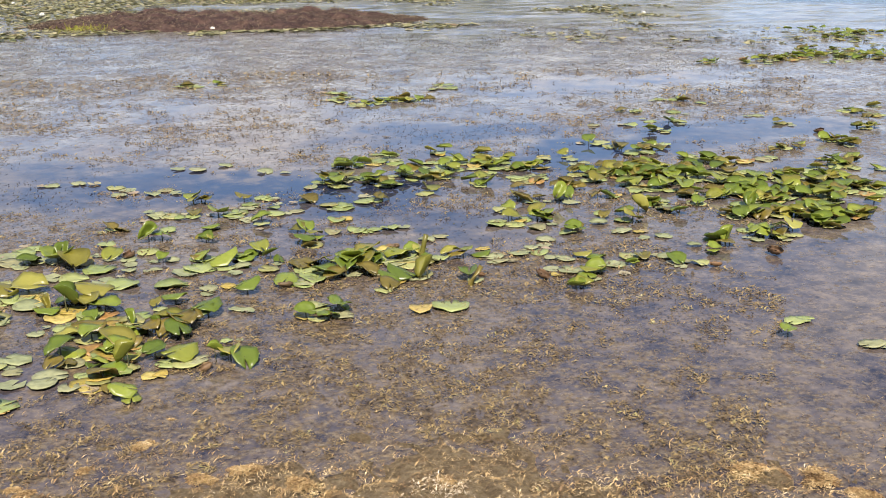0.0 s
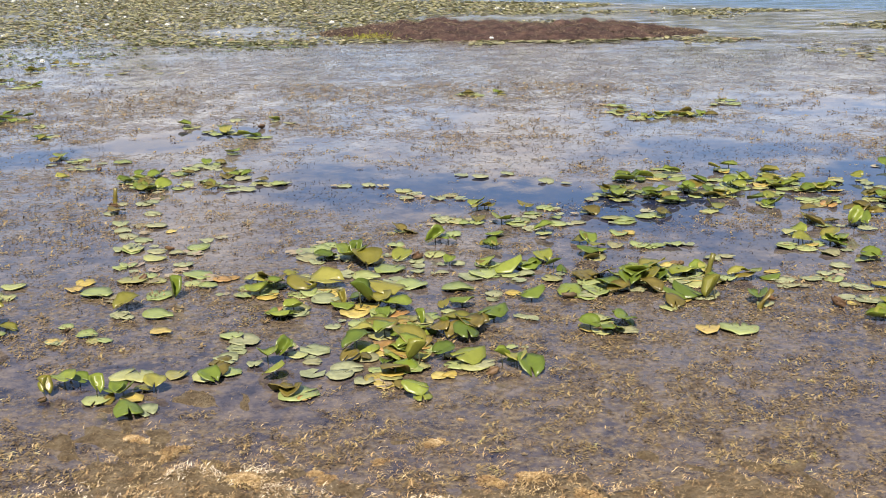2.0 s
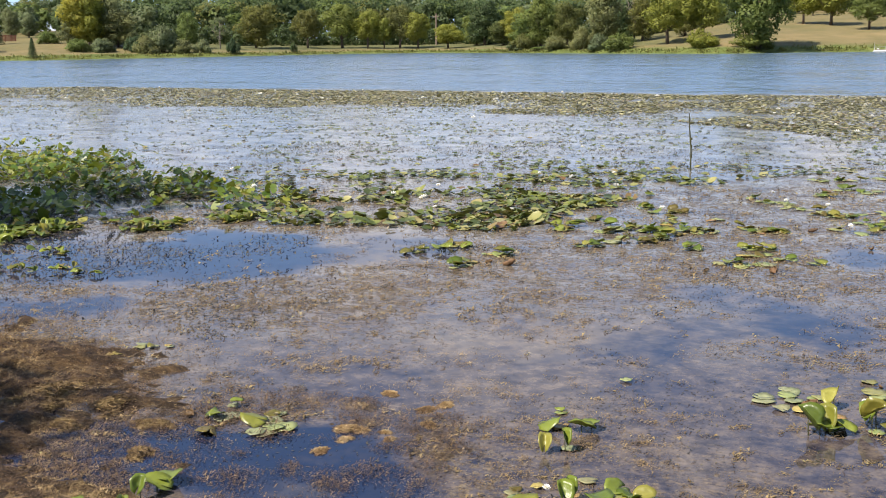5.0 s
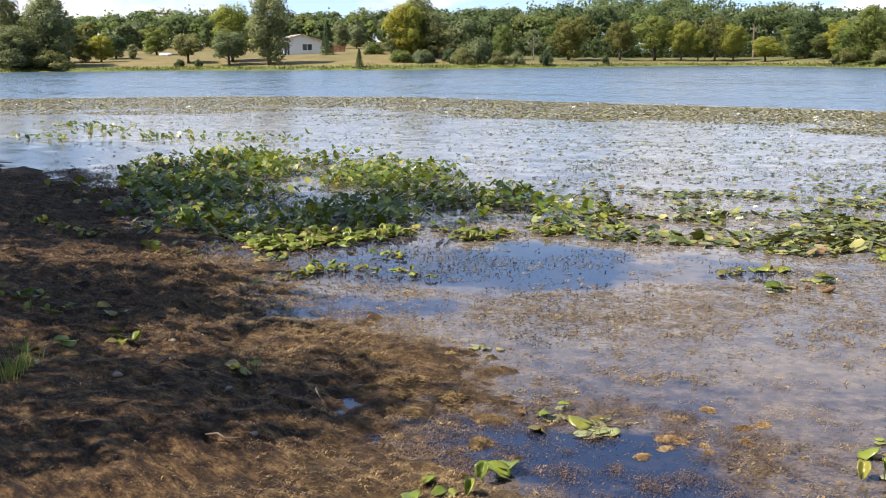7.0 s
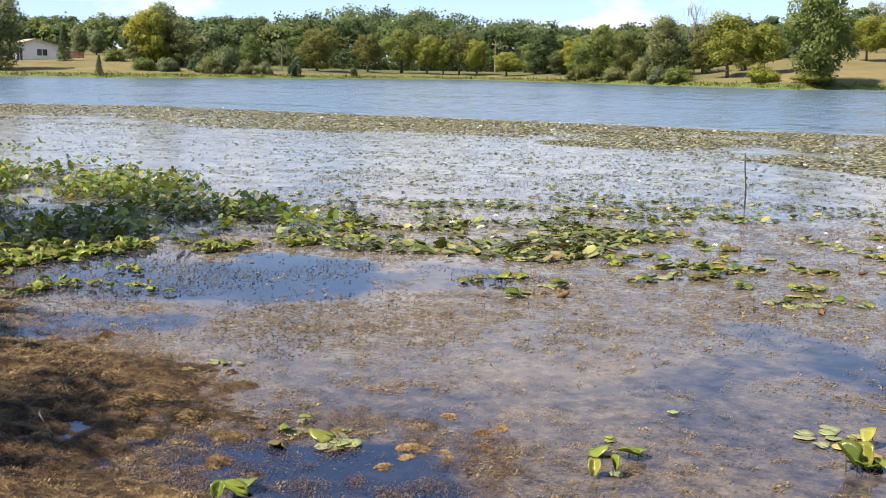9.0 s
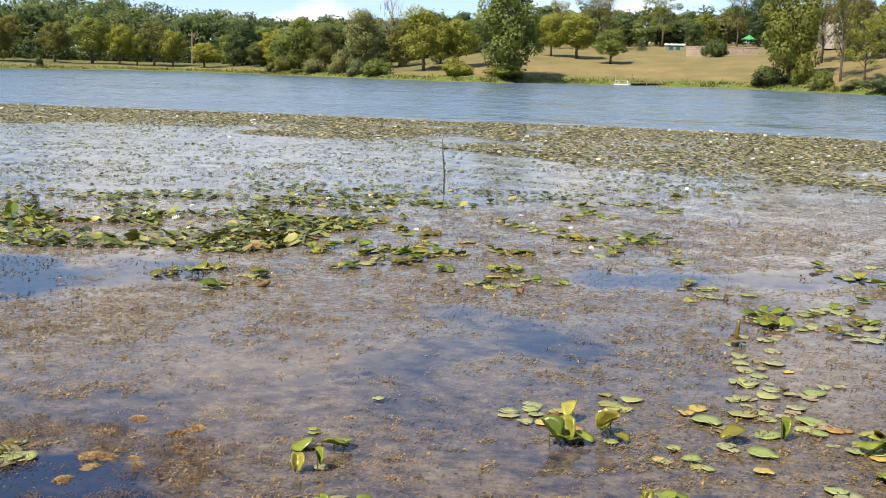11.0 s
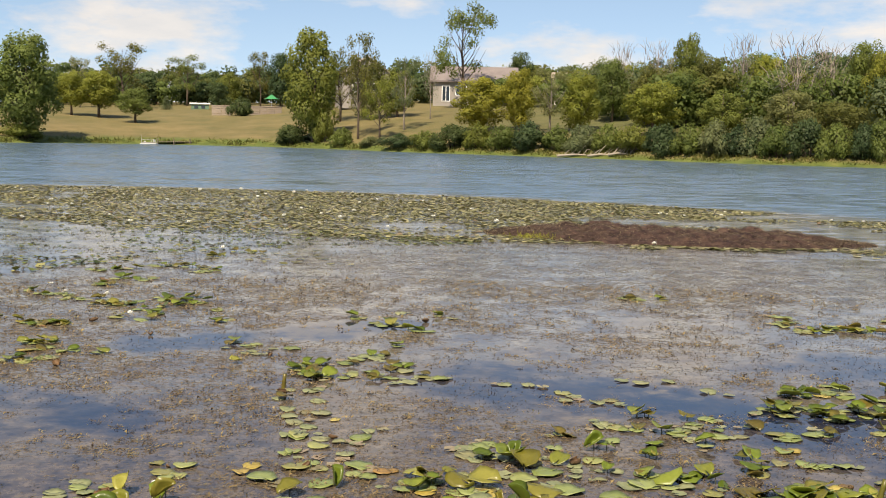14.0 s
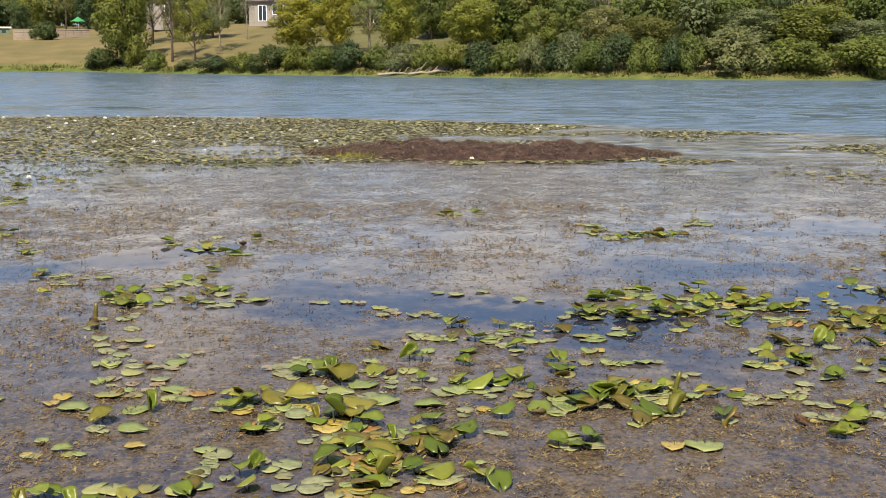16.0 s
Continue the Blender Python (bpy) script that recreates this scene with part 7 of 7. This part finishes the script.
flakes("straw_clots", "pale dry clots of matted weed heaped at the waterline", qx, qy, np.maximum(ground_z(qx, qy), 0.0) + 0.003 + rise * wrng.random(len(qx)), 0.0026 + 0.0026 * wrng.random(len(qx)), CHAFF, 245, 2.0, 0.9)

# golden clots of weed in the shallows past the pools
cx, cy = wrng.uniform(-4.4, -1.5, 150), wrng.uniform(4.1, 5.5, 150)
wide = 0.02 + 0.06 * wrng.random(150) ** 2
pick = fbm(cx * 1.6, cy * 1.6, 3, 231) > 0.47
cx, cy, wide = (np.repeat(v[pick], 90) for v in (cx, cy, wide))
gx1, gy1 = wrng.normal(size=len(cx)), wrng.normal(size=len(cx))
flakes("golden_weed", "golden-brown clots of weed floating in the shallows", cx + gx1 * wide, cy + gy1 * wide * 0.8, 0.002 + wide * 0.45 * np.exp(-(gx1**2 + gy1**2) / 2) * wrng.random(len(cx)), 0.0030 + 0.0032 * wrng.random(len(cx)), TUFT, 233, 1.3, 0.8)

# dark red-brown tufts round the clear pools by the bank
x, y = wrng.uniform(-5.6, -2.3, 3600), wrng.uniform(2.9, 4.9, 3600)
keep = (y > np.interp(x, BANK_X, BANK_Y) - 0.2) & (0.5 * fbm(x * 2.2, y * 2.2, 3, 171) + 0.5 * fbm(x * 6, y * 6, 3, 175) > 0.5)
x, y = np.repeat(x[keep], 26), np.repeat(y[keep], 26)
x, y = x + wrng.normal(size=len(x)) * 0.035, y + wrng.normal(size=len(x)) * 0.03
flakes("pool_weed", "dark red-brown weed tufts round clear pools by the bank", x, y, np.maximum(ground_z(x, y), 0.0) + 0.02 * wrng.random(len(x)), 0.0034 + 0.0034 * wrng.random(len(x)), SHADE_MULCH, 173, 1.4, 0.9)

# orange-brown weed afloat along the shaded waterline
x = wrng.uniform(-9.5, -3.4, 90000)
off = wrng.exponential(0.55, len(x)) - 0.1
y = np.interp(x, BANK_X, BANK_Y) + off
keep = 0.5 * fbm(x * 1.9, y * 1.9, 3, 161) + 0.5 * fbm(x * 7, y * 7, 3, 163) > 0.46 + 0.06 * off
x, y = x[keep], y[keep]
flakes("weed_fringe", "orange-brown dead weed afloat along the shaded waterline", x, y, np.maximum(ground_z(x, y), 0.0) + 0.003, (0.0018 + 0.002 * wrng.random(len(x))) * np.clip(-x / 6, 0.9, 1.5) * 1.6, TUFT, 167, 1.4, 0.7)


def heap_mesh(seed, material):
    """A low dome of tangled fibres, of radius 1."""
    rng = np.random.default_rng(seed)
    n = 2600
    a, q = rng.uniform(0, 6.28, n), np.sqrt(rng.random(n)) * (0.8 + 0.4 * rng.random(n))
    q = q * (0.72 + 0.26 * np.sin(3 * a + seed) + 0.18 * np.sin(5 * a + 2.1 * seed) + 0.12 * np.sin(11 * a))
    p = np.stack([q * np.cos(a), q * np.sin(a) * 0.8, 0.40 * np.clip(1 - q * q, 0, 1) * (0.4 + 0.7 * rng.random(n)) + 0.02], -1)
    d = rng.normal(size=(n, 3)) * np.array([1, 1, 0.45])
    d /= np.linalg.norm(d, axis=1)[:, None]
    s = np.cross(d, rng.normal(size=(n, 3)))
    s /= np.linalg.norm(s, axis=1)[:, None]
    l, w = (0.04 + 0.10 * rng.random(n))[:, None], (0.006 + 0.009 * rng.random(n))[:, None]
    sag = np.array([0, 0, 0.03])
    v = np.stack([p - d * l - sag, p + d * l - sag, p + s * w * 2], 1).reshape(-1, 3)
    return mesh_from("weed_mat", v, np.arange(len(v)).reshape(-1, 3), material)


HEAPS = [heap_mesh(s, STRAW) for s in (201, 202, 203)]
DARK_HEAPS = [heap_mesh(s, TUFT) for s in (204, 205)]
for hx, hy, hr in [
    (0.1, 4.1, 0.056), (0.37, 3.8, 0.063), (0.64, 3.75, 0.052), (0.85, 3.85, 0.043), (1.08, 3.96, 0.055), (1.23, 4.15, 0.03),
    (1.21, 3.6, 0.061), (1.37, 3.57, 0.062), (1.49, 3.41, 0.07), (1.57, 3.29, 0.049), (1.78, 3.27, 0.05), (1.93, 3.17, 0.05),
    (2.1, 3.12, 0.04), (0.61, 3.81, 0.042), (2.97, 2.79, 0.094), (3.13, 2.66, 0.073), (3.19, 2.51, 0.062), (-1.45, 3.87, 0.068),
    (-1.32, 4.04, 0.058), (-0.55, 4.11, 0.068), (-0.04, 4.24, 0.057), (-3.04, 4.45, 0.086), (-2.79, 4.43, 0.048), (-2.73, 4.7, 0.058),
    (-3.19, 5.04, 0.063), (-2.82, 5.02, 0.061), (-2.98, 4.32, 0.056), (-4.83, 4.14, 0.185), (-4.36, 4.12, 0.127), (-3.94, 4.03, 0.09),
    (-4, 4.01, 0.091), (-4.67, 3.96, 0.121), (-4.91, 3.89, 0.106), (-2.86, 4.5, 0.046), (-2.87, 4.9, 0.065), (-2.99, 4.13, 0.06),
    (-4.38, 3.79, 0.099), (-3.72, 3.68, 0.091),
]:
    heap = new("weed_mat", lrng.choice(DARK_HEAPS if hx < -3.5 else HEAPS))
    heap.matrix_basis = pose(hx, hy, max(height(hx, hy), 0.0) - 0.008, 0, 0, lrng.uniform(0, 360)) @ Matrix.Diagonal((hr * 1.45, hr * 1.25, hr * 0.8, 1))
    tagged(heap, "low mat of dark brown weed in the shallows" if hx < -3.5 else "tangled heap of pale tan dead weed at the waterline", "weed", "heaps of dead weed")


def island_height(x, y, u):
    """How high the raft stands at a place, u from one end to the other."""
    return (0.50 - 0.14 * u) * np.clip(0.60 + 0.7 * (fbm(x * 1.0, y * 0.7, 3, 81) - 0.40), 0.4, 1.1) + 0.30 * (fbm(x * 3.5, y * 3.5, 4, 83) - 0.5)


def weed_island():
    """A long low raft of rusty dead weed."""
    nx, ny = 130, 34
    u, v = np.meshgrid(np.linspace(0, 1, nx), np.linspace(-1, 1, ny), indexing="ij")
    px = 2.75 + 7.25 * u
    py = 22.6 - 1.6 * u - 0.6 * np.sin(3.1 * u) + v * 1.35 * np.sin(np.pi * np.clip(0.06 + 0.9 * u, 0, 1)) ** 0.6
    body = (1 - np.abs(v) ** 2.6) * np.sin(np.pi * np.clip(0.01 + 0.97 * u, 0, 1)) ** 0.75
    pz = body * island_height(px, py, u) - 0.03
    i, j = np.meshgrid(np.arange(nx - 1), np.arange(ny - 1), indexing="ij")
    k = i * ny + j
    f = np.stack([k, k + ny, k + ny + 1, k + 1], -1).reshape(-1, 4)
    m = Nodes("island_mat")
    col = m.ramp(m.noise(5, 7, 0.65), [(0.3, (0.016, 0.010, 0.010)), (0.5, (0.055, 0.031, 0.027)), (0.66, (0.11, 0.066, 0.050)), (0.8, (0.24, 0.18, 0.09))])
    m.bump(m.noise(22, 6, 0.7), 0.8, 0.04)
    isle = mesh_from("weed_island", np.stack([px, py, pz], -1).reshape(-1, 3), f, m.set(col, 0.9, 0.2), True)
    tagged(new("weed_island", isle), "long low raft of rusty brown dead weed in the pond", "island", kind="structure")
    rng = np.random.default_rng(88)
    s = rng.random((2, 70000))
    pick_u, pick_v = s[0], (s[1] * 2 - 1) * 0.97
    tx = 2.75 + 7.25 * pick_u
    ty = 22.6 - 1.6 * pick_u - 0.6 * np.sin(3.1 * pick_u) + pick_v * 1.35 * np.sin(np.pi * np.clip(0.06 + 0.9 * pick_u, 0, 1)) ** 0.6
    tb = (1 - np.abs(pick_v) ** 2.6) * np.sin(np.pi * np.clip(0.01 + 0.97 * pick_u, 0, 1)) ** 0.75
    tz = tb * island_height(tx, ty, pick_u) - 0.02
    flakes("island_weed", "shaggy rusty tufts of dead weed on the raft", tx, ty, tz, 0.005 + 0.007 * rng.random(len(tx)), RUST, 107, 2.0, 0.8)
    gx2, gy2 = 3.5 + rng.normal(size=260) * 0.25, 21.0 + rng.normal(size=260) * 0.3
    flakes("island_grass", "small tuft of yellow grass on the weed raft", gx2, gy2, 0.05 + 0 * gx2, 0.02 + 0 * gx2, FOLIAGE["yellow"], 109, 1.5, 1.6, "grass")


weed_island()

# dark sodden debris across the shaded waterline and under the bed
x = wrng.uniform(-19.5, -4.6, 70000)
y = np.interp(x, BANK_X, BANK_Y) + wrng.normal(size=len(x)) * 0.55 + 0.45 + 2.0 * (wrng.random(len(x)) < 0.3) * wrng.random(len(x))
keep = 0.5 * fbm(x * 1.6, y * 1.6, 3, 141) + 0.5 * fbm(x * 7, y * 7, 3, 143) > np.clip(0.42 + 0.06 * (x + 9), 0.46, 0.6)
x, y = x[keep], y[keep]
flakes("shore_debris", "dark sodden debris and weed stubs along the shaded waterline", x, y, np.maximum(ground_z(x, y), 0.0), (0.004 + 0.006 * wrng.random(len(x))) * np.clip(-x / 9, 0.5, 1.6), SHADE_MULCH, 147, 2.2, 0.7)

# dark weed as shadow under the bed, dark stubs in clear water before it
x, y = wrng.uniform(-20.5, -7.5, 110000), wrng.uniform(5.6, 14.6, 110000)
thick = fbm(x * 0.8, y * 0.8, 3, 71) + 0.4 * (fbm(x * 4, y * 4, 3, 181) - 0.5) > 0.46
keep = np.array([ok and inside(px, py, BED_RING) for px, py, ok in zip(x, y, thick)])
x, y = x[keep], y[keep]
flakes("bed_weed", "dark brown stalks and weed laid as shadow under the lily bed", x, y, np.maximum(ground_z(x, y), 0.0) + 0.004, 0.008 + 0.010 * wrng.random(len(x)), BROWN_BITS, 183, 2.0, 0.5)
x, y = wrng.uniform(-11, -4.8, 44000), wrng.uniform(5.4, 9.3, 44000)
keep = (fbm(x * 1.2, y * 1.2, 3, 185) + 0.9 * (wrng.random(len(x)) - 0.5) > 0.74) & (y > 5.0 - (x + 7.5) * 0.2) & (y - 6.2 < 0.45 * (x + 10) + 1.6)
x, y = x[keep], y[keep]
flakes("lily_stubs", "dark lily stubs standing in the clear water", x, y, 0 * x, 0.010 + 0.014 * wrng.random(len(x)), BROWN_BITS, 187, 0.9, 0.7)

# ---- litter of the near bank ----
n = 150000
x = wrng.uniform(-10.5, -3.0, n)
y = np.interp(x, BANK_X, BANK_Y) + np.where(wrng.random(n) < 0.3, wrng.exponential(0.35, n), -wrng.exponential(0.9, n))
floc = 0.5 * fbm(x * 3, y * 3, 3, 191) + 0.5 * fbm(x * 13, y * 13, 3, 193)
keep = floc > 0.47 + 0.10 * np.clip(y - np.interp(x, BANK_X, BANK_Y), 0, 1)
x, y, floc = x[keep], y[keep], floc[keep]
z = np.maximum(ground_z(x, y), 0.0) + 0.16 * np.clip(floc - 0.5, 0, 0.2) * wrng.random(len(x))
light = fbm(x * 0.9, y * 0.9, 3, 197) + 0.25 * (wrng.random(len(x)) - 0.5) > 0.52
for one, stuff_label, stuff_mat, seed in ((light, "golden-brown clotted weed on the wet bank", TUFT, 199), (~light, "dark sodden clotted weed on the wet bank", SHADE_MULCH, 211)):
    flakes("clotted_weed", stuff_label, x[one], y[one], z[one], (0.0042 + 0.0045 * wrng.random(int(one.sum()))) * np.clip(-x[one] / 6, 0.8, 1.6), stuff_mat, seed, 1.1, 1.0)

x = wrng.uniform(-9, -3.2, 46000)
y = np.interp(x, BANK_X, BANK_Y) - wrng.exponential(1.0, len(x)) + 0.2
keep = fbm(x * 2.5, y * 2.5, 4, 151) > 0.5
x, y = x[keep], y[keep]
flakes("straw_litter", "pale orange dry weed strewn over the mud", x, y, np.maximum(ground_z(x, y), 0) + 0.006, 0.0034 + 0.0036 * wrng.random(len(x)), TUFT, 153, 1.7, 0.7)
x = wrng.uniform(-17, -3.4, 60000)
y = np.interp(x, BANK_X, BANK_Y) - wrng.exponential(1.3, len(x))
flakes("bank_litter", "dead stalks and leaf litter on the muddy bank", x, y, ground_z(x, y) + 0.004, (0.002 + 0.0025 * wrng.random(len(x))) * np.clip(-x / 6, 0.9, 2.0) * 1.5, SHADE_MULCH, 111, 2.0, 0.6)

PEBBLE = plain("pebble", (0.20, 0.175, 0.15), 0.85, 30, 0.3)
for k in range(7):
    bm = bmesh.new()
    bmesh.ops.create_icosphere(bm, subdivisions=2, radius=1)
    for vert in bm.verts:
        vert.co *= 1 + 0.22 * (noise.noise(vert.co * 1.3 + Vector((k * 3.1, 0, 0))))
    px = brng.uniform(-6.5, -4.4)
    py = float(np.interp(px, BANK_X, BANK_Y)) - brng.uniform(0.6, 2.6)
    stone = new("stone", from_bm("stone", bm, PEBBLE, True))
    s3 = brng.uniform(0.012, 0.026)
    stone.matrix_basis = pose(px, py, height(px, py) + s3 * 0.3, 0, 0, brng.uniform(0, 360)) @ Matrix.Diagonal((s3 * 1.3, s3, s3 * 0.7, 1))
    tagged(stone, "small pale stone lying on the mud", "stone", "stones on the bank")


def dry_stick(px, py, length, turn):
    ob = tagged(new("dry_stick"), "thin bent dry stick lying on the bank", "stick", "sticks on the bank")
    ob.matrix_basis = pose(px, py, height(px, py) + 0.02, 0, 0, turn)
    part("stem", mesh_from("stem", *tube([(-length / 2, 0, 0.0), (-length * 0.1, 0.01, 0.02), (length * 0.25, -0.01, 0.015), (length / 2, 0.05, 0.01)], [0.005, 0.005, 0.004, 0.002], 6), POLE), None, ob)


def grass_tuft(px, py, count, tall):
    """A tuft of bent grass blades."""
    pieces = []
    for k in range(count):
        a, q, h = brng.uniform(0, 6.28), abs(brng.gauss(0, 0.06)), tall * brng.uniform(0.5, 1)
        bx0, by0, lx, ly = q * math.cos(a), q * math.sin(a), math.cos(a) * h * 0.6, math.sin(a) * h * 0.6
        sx, sy = -math.sin(a) * 0.004, math.cos(a) * 0.004
        pieces.append(([(bx0 - sx, by0 - sy, -0.02), (bx0 + sx, by0 + sy, -0.02), (bx0 + lx * 0.4 + sx, by0 + ly * 0.4 + sy, h * 0.7), (bx0 + lx * 0.4 - sx, by0 + ly * 0.4 - sy, h * 0.7), (bx0 + lx, by0 + ly, h * 0.85)], [(0, 1, 2, 3), (3, 2, 4)]))
    ob = new("grass_tuft", mesh_from("grass_tuft", *merge(pieces), FOLIAGE["mid"]))
    ob.matrix_basis = pose(px, py, height(px, py))
    tagged(ob, "small green grass tuft on the muddy bank", "grass", "grass tufts on the bank")


for px, py, count, tall in ((-6.41, 2.38, 34, 0.13), (-6.12, 2.17, 30, 0.12), (-6.3, 2.3, 20, 0.1), (-6.75, 2.5, 24, 0.12)):
    grass_tuft(px, py, count, tall)

for px, py, length, turn in ((-4.95, 2.15, 0.32, 40), (-5.9, 3.1, 0.25, 100), (-4.4, 2.5, 0.2, 10), (-4.9, 3.5, 0.3, 150)):
    dry_stick(px, py, length, turn)


# the thick yellow-brown stalks standing among the leaves
def spent_stalk(px, py, h, lean, turn):
    ob = tagged(new("spent_stalk"), "thick yellow-brown broken lily stalk standing in the water", "stalk", "broken lily stalks")
    ob.matrix_basis = pose(px, py, 0, 0, 0, turn)
    part("stem", mesh_from("stem", *tube([(-0.02, 0, -0.12), (0, 0, 0.02), (lean * 0.6, 0, h * 0.7), (lean, 0, h)], [0.016, 0.016, 0.014, 0.015], 8), OLIVE, True), None, ob)


spent_stalk(3.02, 5.72, 0.14, 0.03, 0)
spent_stalk(3.05, 5.15, 0.09, 0.07, 15)
spent_stalk(-0.335, 8.45, 0.12, 0.01, 0)
